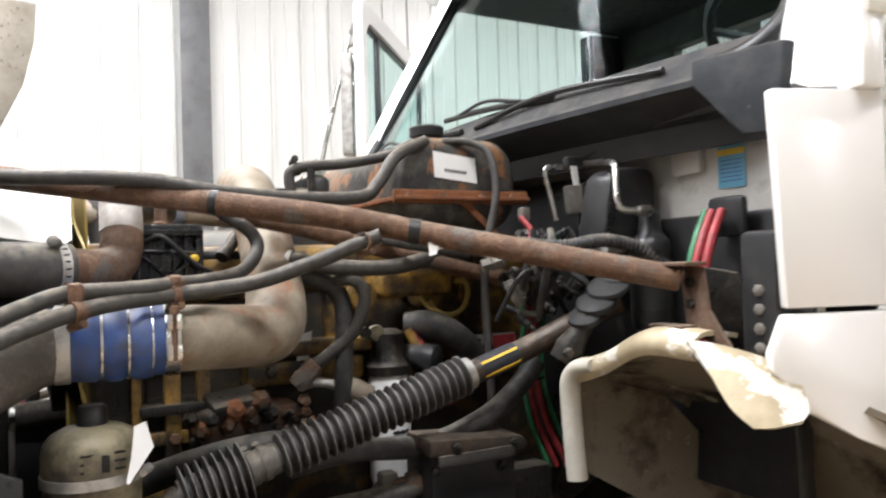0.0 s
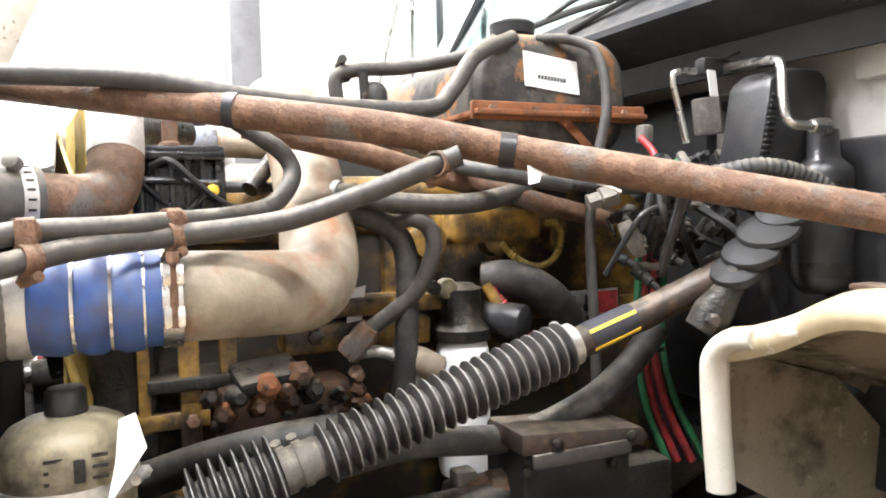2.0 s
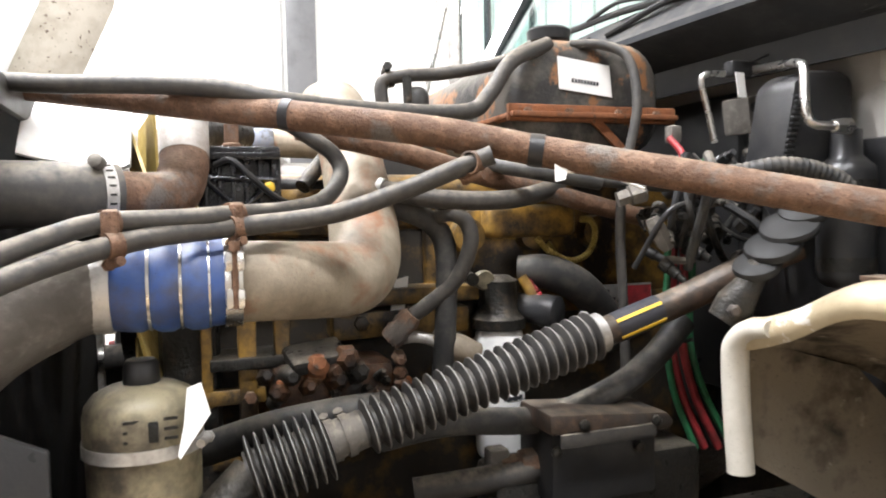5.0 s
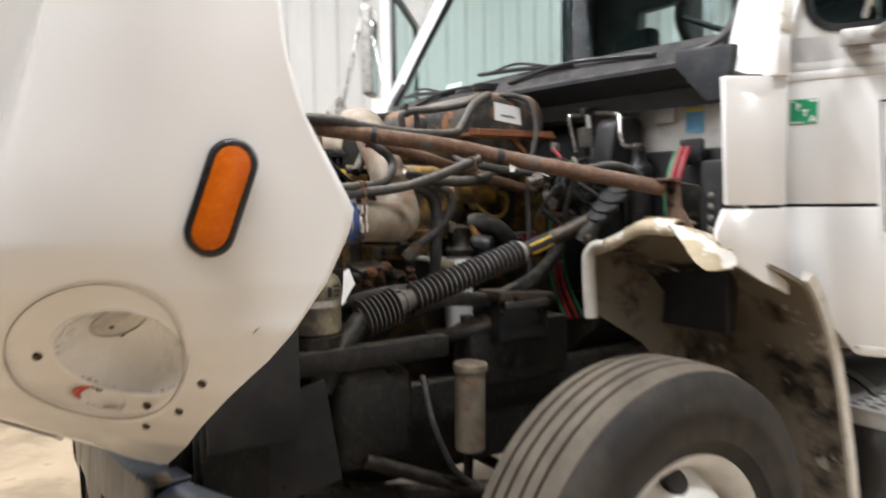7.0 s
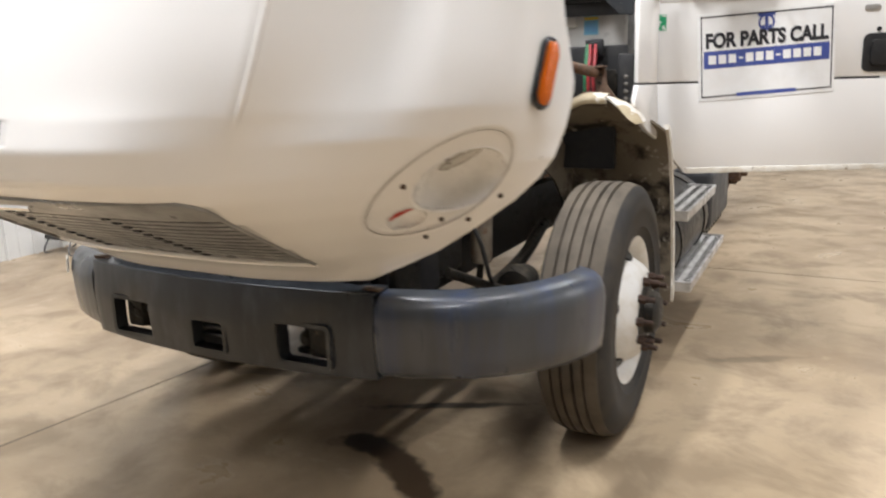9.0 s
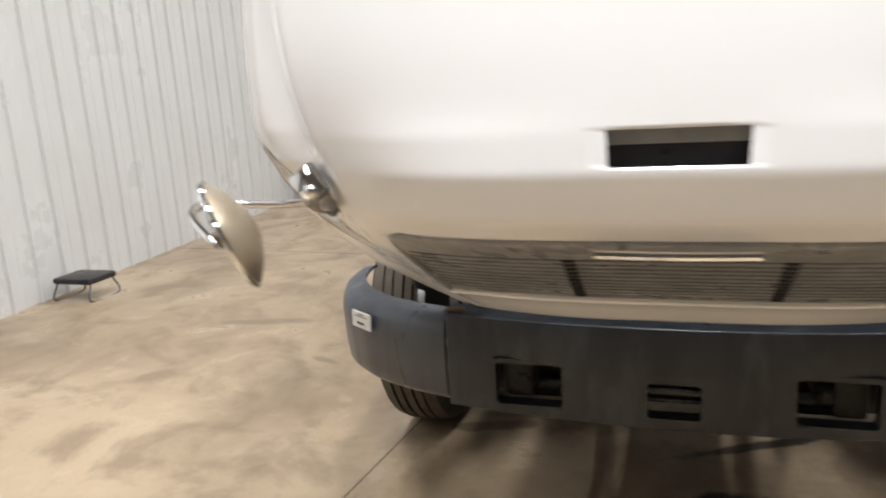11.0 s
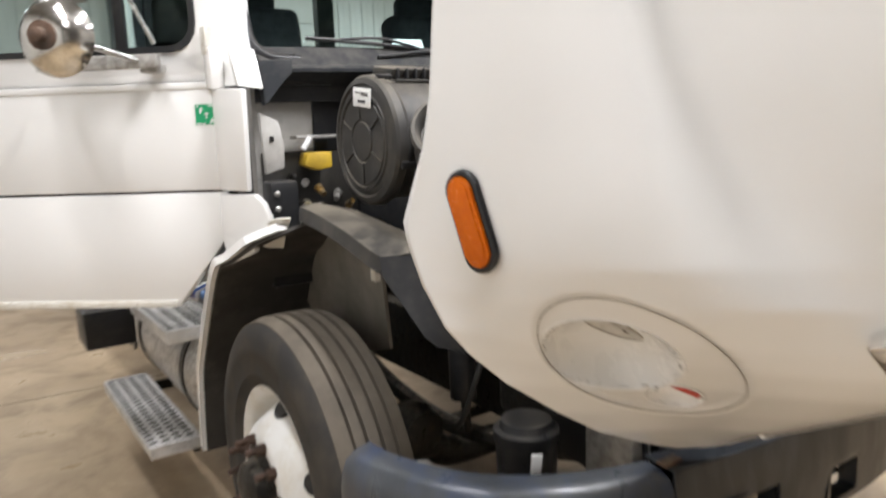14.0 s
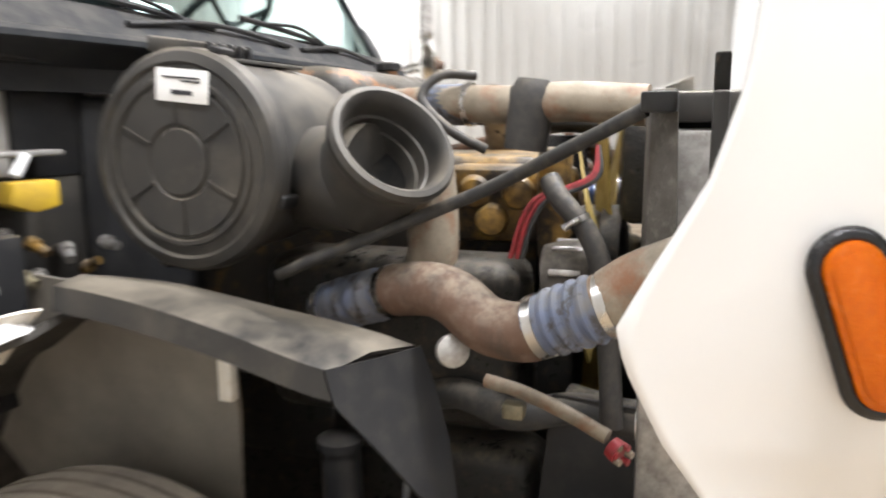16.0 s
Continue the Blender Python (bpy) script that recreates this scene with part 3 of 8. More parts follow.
LAMP_AT, LAMP_U = Vector((0.925, -1.12, 1.208)), Vector((0.37, 0.17, 0.19)).normalized()
LAMP_N = (Vector((0.60, -0.70, -0.40)) - LAMP_U * Vector((0.60, -0.70, -0.40)).dot(LAMP_U)).normalized()
LAMP_V = LAMP_N.cross(LAMP_U)


LAMP_SHIFT = {1: LAMP_U * 0.012, -1: LAMP_V * 0.020}
TILT = radians(12.7)


def seam_share(u, v):
    """1 on the seam of the lamp housing, less inside."""
    u, v = u + 0.021, v - 0.003
    return math.hypot((u * math.cos(TILT) + v * math.sin(TILT)) / 0.222, (v * math.cos(TILT) - u * math.sin(TILT)) / 0.135)


BOWLS = ((0.033, -0.012, 0.128, 0.098, 0.085, 0.036), (-0.140, -0.060, 0.054, 0.044, 0.030, 0.010))


def dent(p, s):
    """How far the empty headlamp housing sinks the hood's skin at p."""
    d = p - LAMP_AT - LAMP_SHIFT[s]
    u, v, n = d.dot(LAMP_U), d.dot(LAMP_V), d.dot(LAMP_N)
    if abs(n) > 0.2:
        return 0.0
    e = seam_share(u, v)
    deep = 0.010 * max(0.0, min(1.0, (1.0 - e) / 0.05)) if e < 1 else 0.0
    if 0.97 < e < 1.03:
        deep += 0.006 * (1 - abs(e - 1.0) / 0.03)
    return deep


def in_bowl(p):
    d = Vector((abs(p.x), p.y, p.z)) - LAMP_AT - LAMP_SHIFT[1 if p.x > 0 else -1]
    u, v = d.dot(LAMP_U), d.dot(LAMP_V)
    if abs(d.dot(LAMP_N)) > 0.25:
        return False
    return any(math.hypot((u - cu) / ru, (v - cv) / rv) < 1.0 for cu, cv, ru, rv, h, up in BOWLS)


def hood_row(z, across):
    """One level of the hood, smooth along its length, from the driver's edge to the other."""
    pts = [Vector((x, y, z)) for x, y in lerp_rows(HOOD, z)]
    pts = [Vector((-pts[1].x, pts[1].y, z))] + pts + [2 * pts[-1] - pts[-2]]
    half = []
    for k in range(1, len(pts) - 2):
        a, b, c, d = pts[k - 1:k + 3]
        crease = max(0.0, min(1.0, (z - 1.24) / 0.14))
        if k == 2:
            d = d.lerp(2 * c - b, crease)
        elif k == 3:
            a = a.lerp(2 * b - c, crease)
        n = across[k - 1]
        for j in range(n):
            t = j / n
            half.append(0.5 * (2 * b + (c - a) * t + (2 * a - 5 * b + 4 * c - d) * t * t + (3 * b - 3 * c + d - a) * t ** 3))
    half.append(pts[-2])
    return half


ACROSS = (12, 10, 16, 26, 32, 22)
levels = []
z = HOOD[0][0]
while z < 2.6:
    levels.append(z)
    z += 0.0065 if z < 1.42 else 0.03
levels.append(2.6)
raw = [hood_row(z, ACROSS) for z in levels]
# Even out the corners between the levels, keep the edge line.
for _ in range(2):
    raw = [raw[0]] + [[(raw[k - 1][j] + 2 * raw[k][j] + raw[k + 1][j]) / 4 if j < len(raw[k]) - 1 else raw[k][j] for j in range(len(raw[k]))]
                      for k in range(1, len(raw) - 1)] + [raw[-1]]
half = [[[p - LAMP_N * dent(p, s) for p in row] for row in raw] for s in (1, -1)]
rows = [[Vector((p.x, p.y, p.z)) for p in reversed(row)] + [Vector((-p.x, p.y, p.z)) for p in other[1:]] for row, other in zip(*half)]
bm = bmesh.new()
grid = [[bm.verts.new(p) for p in row] for row in rows]


GX, GZ0, GZ1, GR = 0.553, 0.966, 1.206, 0.055


def grille_half(z):
    """Half the width of the grille's opening at a height, its upper corners rounded."""
    s = (z - GZ1) * 2.15 + GR
    return GX - (GR - math.sqrt(max(0.0, GR * GR - s * s)) if s > 0 else 0.0)


def skin(x, z):
    """A point of the hood's front at (x, z)."""
    line = hood_row(z, (4, 4, 4, 1, 1, 1))
    for p, q in zip(line, line[1:]):
        if p.x <= abs(x) <= q.x:
            return Vector((x, p.y + (q.y - p.y) * (abs(x) - p.x) / max(1e-6, q.x - p.x), z))
    return Vector((x, line[0].y, z))


def open_in_hood(c):
    """The grille's opening, the air slot above it and the lamp bowls."""
    if GZ0 < c.z < GZ1 and abs(c.x) < grille_half(c.z):
        return True
    return (abs(c.x) < 0.10 and 1.345 < c.z < 1.402) or in_bowl(c)


for a, b in zip(grid, grid[1:]):
    for k in range(len(a) - 1):
        c = (a[k].co + a[k + 1].co + b[k].co + b[k + 1].co) / 4
        if not open_in_hood(c):
            bm.faces.new((a[k], a[k + 1], b[k + 1], b[k]))
bmesh.ops.delete(bm, geom=[v for v in bm.verts if not v.link_faces], context="VERTS")
hood = part("hood", bm, WHITE, truck, "glossy white moulded hood tilted forward", angle=60)
solid = hood.modifiers.new("thickness", "SOLIDIFY")
solid.thickness, solid.offset = 0.007, -1

# The radiator grille in the hood's nose.
bm = bmesh.new()
for k in range(12):
    z = 0.978 + 0.0158 * k
    n = 24
    line = [skin(GX * 0.992 * (2 * i / n - 1), z) + Vector((0, 0.008, 0)) for i in range(n + 1)]
    up = Vector((0, skin(0, z + 0.01).y - skin(0, z - 0.01).y, 0.02)).normalized() * 0.0125
    deep = Vector((0, 0.009, 0.009))
    for a, b in zip(line, line[1:]):
        q = [bm.verts.new(v) for v in (a - up, b - up, b + up, a + up, a - up + deep, b - up + deep, b + up + deep, a + up + deep)]
        for f in ((0, 1, 2, 3), (4, 7, 6, 5), (3, 2, 6, 7), (0, 4, 5, 1)):
            bm.faces.new([q[i] for i in f])
grille = part("grille", bm, GRILLE, hood, "grey louvred radiator grille", smooth=False)
for s in (1, -1):
    for k in range(11):
        z = 0.986 + 0.0158 * k
        p = skin(s * (0.19 + 0.10 * (1.2 - z)), z) + Vector((0, 0.0045, 0))
        part("grille_tooth", boxed(p, (0.026, 0.012, 0.006), 0.001), BLACK, hood)
backing = [[skin(x, z) + Vector((0, 0.05, 0)) for x in (0.56, 0.3, 0, -0.3, -0.56)] for z in (0.955, 1.0, 1.06, 1.14, 1.21)]
part("grille_screen", sheet(backing, 0.004), CORE_AND_THROAT, hood)
side = [0.972, 1.02, 1.08, 1.14, 1.172, 1.184, 1.192, 1.198, 1.202, 1.2045, GZ1]
loop = [skin(grille_half(z), z) for z in side] + [skin(x, GZ1) for x in (0.35, 0.2, 0, -0.2, -0.35)] + [skin(-grille_half(z), z) for z in reversed(side)]
loop = [p + Vector((0, 0.002, 0)) for p in loop]
part("grille_surround", tube(loop, 0.0075, 8, 3), GRILLE, hood, "grey moulded grille surround")
part("grille_sill", tube([skin(x, 0.968) for x in (0.555, 0.3, 0, -0.3, -0.555)], 0.010, 8, 6), WHITE, hood)
band = [[skin(grille_half(z) * (2 * i / 24 - 1) * 0.995, z) + Vector((0, 0.005, 0)) for i in range(25)] for z in (1.160, 1.172, 1.184, 1.192, 1.198, 1.203)]
part("grille_band", sheet(band, 0.006), GRILLE, hood, "smooth grey band over the louvres")
for s in (1, -1):
    crease = [Vector((s * row[22].x, row[22].y + 0.006, row[22].z)) for row in raw if row[22].z > 1.36]
    part("hood_crease", tube(crease[::2], lambda t: 0.002 + 0.006 * min(1, 6 * t), 10, 2), WHITE, hood)
# Black box behind the slot opening stands in for the recess's shade.
part("slot_dark_backing", boxed((0, -1.700, 1.374), (0.36, 0.03, 0.14), 0.01), BLACK, hood, "black backing box painting the dark of the air slot")
part("slot_ramp", boxed((0, -1.7160, 1.402), (0.33, 0.003, 0.052), 0.001), GRILLE, hood)
part("nose_badge", tube([(0.13, -1.712, 1.193), (0, -1.72, 1.193), (-0.13, -1.712, 1.193)], 0.008, 8), CHROME, hood, "chrome badge strip without lettering")
tree = BVHTree.FromPolygons([p for row in raw for p in row], [(a * len(raw[0]) + k, a * len(raw[0]) + k + 1, (a + 1) * len(raw[0]) + k + 1, (a + 1) * len(raw[0]) + k) for a in range(len(raw) - 1) for k in range(len(raw[0]) - 1)])
for s in (1, -1):
    up = Vector((s * 0.015, 0.056, 0.165)).normalized()
    out = Vector((s * 0.97, -0.24, -0.03))
    out = (out - up * out.dot(up)).normalized()
    side = up.cross(out)
    c = Vector((s * 1.161, -0.990, 1.472))
    rim = [c + out * 0.004 + side * a + up * b for a, b in rounded(0.060, 0.171, 0.0299, 8)]
    part("marker_bezel", tube(rim + rim[:1], 0.0085, 12, 1), GLOSS_BLACK, hood, "black rubber bezel of the marker light")
    part("marker_lens", slab([c - out * 0.012 + side * a + up * b for a, b in rounded(0.053, 0.164, 0.0264, 8)], out * 0.030, 0.004), LENS, hood, "amber oval side marker lens")
    part("lens_face", slab([c + out * 0.017 + side * a + up * b for a, b in rounded(0.040, 0.146, 0.0199, 8)], out * 0.0035, 0.0015), LENS, hood)
    # the empty headlamp housing's screws and reflector
    for u, v, deep in ((-0.092, 0.071, 0.008), (0.109, -0.126, 0), (0.002, -0.154, 0), (-0.062, -0.118, 0.008), (-0.127, -0.157, 0), (0.030, 0.040, 0.060), (0.018, 0.018, 0.066), (-0.145, -0.035, 0.036), (-0.153, -0.048, 0.038)):
        if s < 0 and (u, v) != (0.030, 0.040):
            continue
        q = LAMP_AT + LAMP_SHIFT[s] + LAMP_U * u + LAMP_V * v
        found = tree.ray_cast(q + LAMP_N * 0.3, -LAMP_N)[0] or q
        q = found - LAMP_N * deep
        w = LAMP_N
        part("screw", turned(Vector((q.x * s, q.y, q.z)), Vector((w.x * s, w.y, w.z)), [(-0.004, 0.0075), (0.004, 0.0075), (0.007, 0.004)], 8), NUT, hood)
    def on_hood(u, v, sink=0.010):
        q = LAMP_AT + LAMP_SHIFT[s] + LAMP_U * u + LAMP_V * v
        return (tree.ray_cast(q + LAMP_N * 0.3, -LAMP_N)[0] or q) - LAMP_N * sink

    turn_over = lambda p: Vector((p.x * s, p.y, p.z))
    for n, (cu, cv, ru, rv, h, up) in enumerate(BOWLS):
        ring = [on_hood(cu + ru * 1.075 * math.cos(radians(a)), cv + rv * 1.075 * math.sin(radians(a))) for a in range(0, 361, 6)]
        rim = [on_hood(cu + ru * math.cos(radians(a)), cv + rv * math.sin(radians(a))) for a in range(0, 361, 6)]
        heart = on_hood(cu, cv + up)
        rows = [[turn_over(p - LAMP_N * 0.001) for p in ring], [turn_over(p.lerp(q, 0.5) + LAMP_N * 0.0018) for p, q in zip(ring, rim)], [turn_over(q - LAMP_N * 0.001) for q in rim]]
        for b in (0.975, 0.94, 0.88, 0.80, 0.70, 0.58, 0.44, 0.28, 0.12, 0.01):
            rows.append([turn_over(heart.lerp(q, b) - LAMP_N * (0.002 + h * (1 - b ** 2.4))) for q in rim])
        bowl = part("lamp_bowl", sheet(rows), FROST, hood, "empty white headlamp bowl", angle=60)
        if n == 0:
            # the mouth of the bulb's tunnel high in the bowl
            mouth = [turn_over(on_hood(cu + 0.030 + 0.062 * math.cos(radians(a)), cv + 0.050 + 0.026 * math.sin(radians(a)), 0.046 - 0.012 * math.sin(radians(a)))) for a in range(0, 361, 15)]
            part("tunnel_rim", tube(mouth, 0.0018, 8, 2), SEAM, bowl)
            mid_p = sum(mouth[:-1], Vector()) / (len(mouth) - 1)
            part("bulb_tunnel", sheet([mouth, [p.lerp(mid_p, 0.4) - turn_over(LAMP_N) * 0.006 for p in mouth], [p.lerp(mid_p, 0.98) - turn_over(LAMP_N) * 0.008 for p in mouth]]), CLOUDED, bowl, "clouded bulb tunnel")
        else:
            arc = [turn_over(on_hood(cu + ru * 0.86 * math.cos(radians(a)), cv + rv * 0.86 * math.sin(radians(a)), 0.013)) for a in range(50, 151, 10)]
            part("reflector", tube(arc, lambda t: 0.002 + 0.0065 * math.sin(math.pi * t), 8, 3), REFLECT_RED, bowl, "small red reflector strip")
for s in (1, -1):
    ring = []
    for k in range(49):
        a = 2 * math.pi * k / 48
        q = LAMP_AT + LAMP_SHIFT[s] + LAMP_U * (0.220 * math.cos(a) * math.cos(TILT) - 0.134 * math.sin(a) * math.sin(TILT) - 0.021) + LAMP_V * (0.220 * math.cos(a) * math.sin(TILT) + 0.134 * math.sin(a) * math.cos(TILT) + 0.003)
        hit = tree.ray_cast(q + LAMP_N * 0.3, -LAMP_N)[0] or q
        ring.append(Vector((hit.x * s, hit.y, hit.z)) - Vector((LAMP_N.x * s, LAMP_N.y, LAMP_N.z)) * 0.0005)
    part("lamp_seam", tube(ring, 0.0014, 6, 2), SEAM, hood, "thin dark seam of the headlamp housing")
bm = bmesh.new()
for k in range(3):
    rod(bm, (1.108 - 0.02 * k, -0.955, 1.225 + 0.02 * k), (1.135 - 0.012 * k, -0.93, 1.26 + 0.012 * k), 0.0012, 5)
part("scratch", bm, SEAM, hood, "dark paint scratches")

# Bumper: a centre section with openings and two wrap-round ends.
def bumper_y(x):
    x = abs(x)
    return -1.075 + 0.06 * (x / 0.63) ** 2 if x <= 0.63 else None


ZT, ZB = 0.845, 0.565
bm = bmesh.new()
xs = [-0.63, -0.48, -0.29, -0.07, 0.07, 0.29, 0.48, 0.63]
zs = [ZB, 0.60, 0.70, 0.725, 0.82, ZT]
holes = {(1, 1), (1, 2), (3, 1), (5, 1), (5, 2)}


def bump_point(x, z):
    lean = 0.012 * math.sin(math.pi * (z - ZB) / (ZT - ZB))
    return Vector((x, bumper_y(x) - lean, z))


fine_x = []
for a, b in zip(xs, xs[1:]):
    fine_x += [(a + (b - a) * k / 4, i) for i in [xs.index(a)] for k in range(4)]
fine_x.append((xs[-1], None))
vs = {}
for i, (x, _) in enumerate(fine_x):
    for j, z in enumerate(zs):
        vs[i, j] = bm.verts.new(bump_point(x, z))
for i in range(len(fine_x) - 1):
    cell = fine_x[i][1]
    for j in range(len(zs) - 1):
        if (cell, j) not in holes:
            bm.faces.new((vs[i, j], vs[i + 1, j], vs[i + 1, j + 1], vs[i, j + 1]))
top = [bm.verts.new(bump_point(x, ZT) + Vector((0, 0.09, 0.006))) for x, _ in fine_x]
low = [bm.verts.new(bump_point(x, ZB) + Vector((0, 0.07, -0.012))) for x, _ in fine_x]
for i in range(len(fine_x) - 1):
    bm.faces.new((vs[i, len(zs) - 1], vs[i + 1, len(zs) - 1], top[i + 1], top[i]))
    bm.faces.new((vs[i, 0], low[i], low[i + 1], vs[i + 1, 0]))
bumper = part("bumper", bm, BUMPER_MID, truck, "dark grey moulded front bumper", angle=35)
mod = bumper.modifiers.new("thickness", "SOLIDIFY")
mod.thickness, mod.offset = 0.012, -1
mod = bumper.modifiers.new("edges", "BEVEL")
mod.width, mod.segments, mod.limit_method, mod.angle_limit = 0.006, 2, "ANGLE", radians(50)
for x0, x1, z0, z1 in ((-0.48, -0.29, 0.60, 0.725), (-0.07, 0.07, 0.60, 0.70), (0.29, 0.48, 0.60, 0.725)):
    w, h, c = x1 - x0, z1 - z0, Vector(((x0 + x1) / 2, bumper_y((x0 + x1) / 2) - 0.010, (z0 + z1) / 2))
    part("opening_rim", ring_plate(rounded(w + 0.024, h + 0.024, 0.018, 3), rounded(w - 0.004, h - 0.004, 0.010, 3), c, (1, 0, 0), (0, 0, 1), (0, 0.05, 0)), BUMPER_MID, bumper)
for x in (-0.385, 0.385):
    bm = bmesh.new()
    rod(bm, (x - 0.02, -1.00, 0.665), (x - 0.02, -0.80, 0.665), 0.028, 16)
    lathe(bm, (x - 0.02, -1.03, 0.665), (0, 1, 0), [(0, 0.012), (0.012, 0.026), (0.03, 0.030), (0.04, 0.02)], 16)
    box(bm, (x, -0.93, 0.61), (0.16, 0.12, 0.02), bevel=0.004)
    box(bm, (x, -0.885, 0.67), (0.25, 0.02, 0.20), bevel=0.004)
    part("tow_pin", bm, GREASE, bumper, "greasy steel tow pin behind the bumper")
bm = bmesh.new()
for z in (0.632, 0.662):
    box(bm, (0, -1.02, z), (0.15, 0.03, 0.012), bevel=0.003)
part("vent_slat", bm, BUMPER_MID, bumper)
for s in (1, -1):
    plan = [(0.635, -1.02), (0.70, -1.002), (0.80, -0.965), (0.92, -0.90), (1.03, -0.80), (1.11, -0.68), (1.155, -0.56), (1.172, -0.46), (1.172, -0.415)]
    plan = [(p.x, p.y) for p in smooth_path([(x, y, 0) for x, y in plan], 4)]
    rows = []
    for k, (h, inset) in enumerate(((0.0, 0.075), (0.012, 0.03), (0.035, 0.006), (0.08, 0.0), (0.2, -0.006), (0.235, 0.0), (0.262, 0.014), (0.276, 0.04), (0.280, 0.085))):
        row = []
        for n, (x, y) in enumerate(plan):
            share = n / (len(plan) - 1)
            z = (ZB - 0.004) - 0.055 * share ** 2 * (1 - k / 8) + h * (1 - 0.03 * share)
            nx, ny = s * min(1, share * 1.35), -(1 - share ** 2)
            length = math.hypot(nx, ny) or 1
            row.append(Vector((s * x - nx / length * inset, y - ny / length * inset, z)))
        rows.append(row)
    end = part("bumper_end", sheet(rows, 0.010), BUMPER, truck, "blue-grey scuffed plastic bumper end", angle=50)
    if s < 0:
        c, u = Vector((-0.945, -0.899, 0.775)), Vector((0.80, -0.60, 0.02)).normalized()
        up = Vector((0.02, 0.03, 1)).normalized()
        tag = part("paper_label", slab([c + u * a + up * b for a, b in ((-0.055, -0.026), (0.055, -0.026), (0.055, 0.026), (-0.055, 0.026))], u.cross(up) * 0.006), PAPER, end, "white printed parts label")
        for w, h, b in ((0.042, 0.007, -0.010), (0.07, 0.0025, 0.012), (0.03, 0.003, 0.019)):
            q = c + up * b + u.cross(up) * 0.0062
            part("print_bar", slab([q + u * i + up * j for i, j in ((-w / 2, -h / 2), (w / 2, -h / 2), (w / 2, h / 2), (-w / 2, h / 2))], u.cross(up) * 0.0006), INK, end, smooth=False)
    part("bumper_bracket", boxed((s * 0.61, -0.985, 0.850), (0.06, 0.03, 0.010), 0.003), PIPE_BROWN, truck, "rusty bumper bracket")

# Wheels.
def wheel(s):
    cx, cy, cz, r = s * 1.03, 0.122, 0.524, 0.526
    w = Vector((s, 0, 0))
    hub = part("wheel", turned((cx, cy, cz), w, [(-0.05, 0.17), (0.06, 0.17), (0.075, 0.10), (0.085, 0.06)], 24), GREASE, truck, "front truck wheel")
    hub_at = Vector((cx, cy, cz))
    prof = [(-0.115, 0.30), (-0.13, 0.36), (-0.138, 0.44), (-0.13, 0.476), (-0.115, 0.502), (-0.108, 0.510)]
    part("tyre_sidewall", turned(hub_at, w, prof + [(-0.10, 0.48), (-0.10, 0.30)], 64, caps=False), TYRE, hub)
    outer = [(0.10, 0.30), (0.10, 0.48), (0.108, 0.510), (0.118, 0.500), (0.132, 0.473), (0.139, 0.44), (0.141, 0.415), (0.138, 0.410), (0.136, 0.345), (0.129, 0.340), (0.12, 0.308), (0.108, 0.298)]
    part("tyre_sidewall", turned(hub_at, w, outer, 64, caps=False), TYRE, hub)
    tread = [(-0.110, 0.45), (-0.110, 0.511)]
    for g in (-0.062, -0.022, 0.022, 0.062):
        tread += [(g - 0.0065, r - 0.0035 * abs(g) * 10), (g - 0.0045, r - 0.017), (g + 0.0045, r - 0.017), (g + 0.0065, r - 0.0035 * abs(g) * 10)]
    tread += [(0.110, 0.511), (0.110, 0.45)]
    part("tread", turned(hub_at, w, tread, 96, caps=False), TREAD, hub)
    rim = part("rim", turned(hub_at, w, [(-0.115, 0.305), (-0.10, 0.285), (0.02, 0.272), (0.085, 0.280), (0.098, 0.300), (0.115, 0.309), (0.119, 0.304), (0.112, 0.288), (0.095, 0.272),
                                        (0.05, 0.262), (0.04, 0.25), (0.065, 0.235), (0.138, 0.195), (0.163, 0.168), (0.168, 0.15), (0.168, 0.12)], 48, caps=False), RIM, hub, "white-painted steel disc wheel with rust")
    for k in range(5):
        a = radians(72 * k + 20)
        q = hub_at + Vector((s * 0.080, 0.227 * math.cos(a), 0.232 * math.sin(a)))
        u = Vector((0, math.cos(a), math.sin(a)))
        n = (Vector((s * 0.75, 0, 0)) + u * 0.66).normalized()
        # Solid black plugs stand in for the shade inside the vent holes.
        part("vent_hole_dark", turned(q - n * 0.012, n, [(0, 0.035), (0.020, 0.037), (0.024, 0.034)], 20), BLACK, hub, "black plug painting the dark of a wheel vent hole")
    for k in range(10):
        a = radians(36 * k)
        q = hub_at + Vector((s * 0.166, 0.143 * math.cos(a), 0.143 * math.sin(a)))
        bm = bmesh.new()
        lathe(bm, q, w, [(0, 0.019), (0.028, 0.017)], 6)
        lathe(bm, q + w * 0.028, w, [(0, 0.011), (0.034, 0.011), (0.037, 0.008)], 10)
        part("wheel_nut", bm, NUT, hub)
    bm = bmesh.new()
    lathe(bm, hub_at + w * 0.115, w, [(0, 0.13), (0.055, 0.128), (0.065, 0.09), (0.10, 0.082), (0.115, 0.06), (0.12, 0.02)], 24)
    part("hub_cap", bm, GREASE, hub, "greasy black hub")


wheel(1)
wheel(-1)

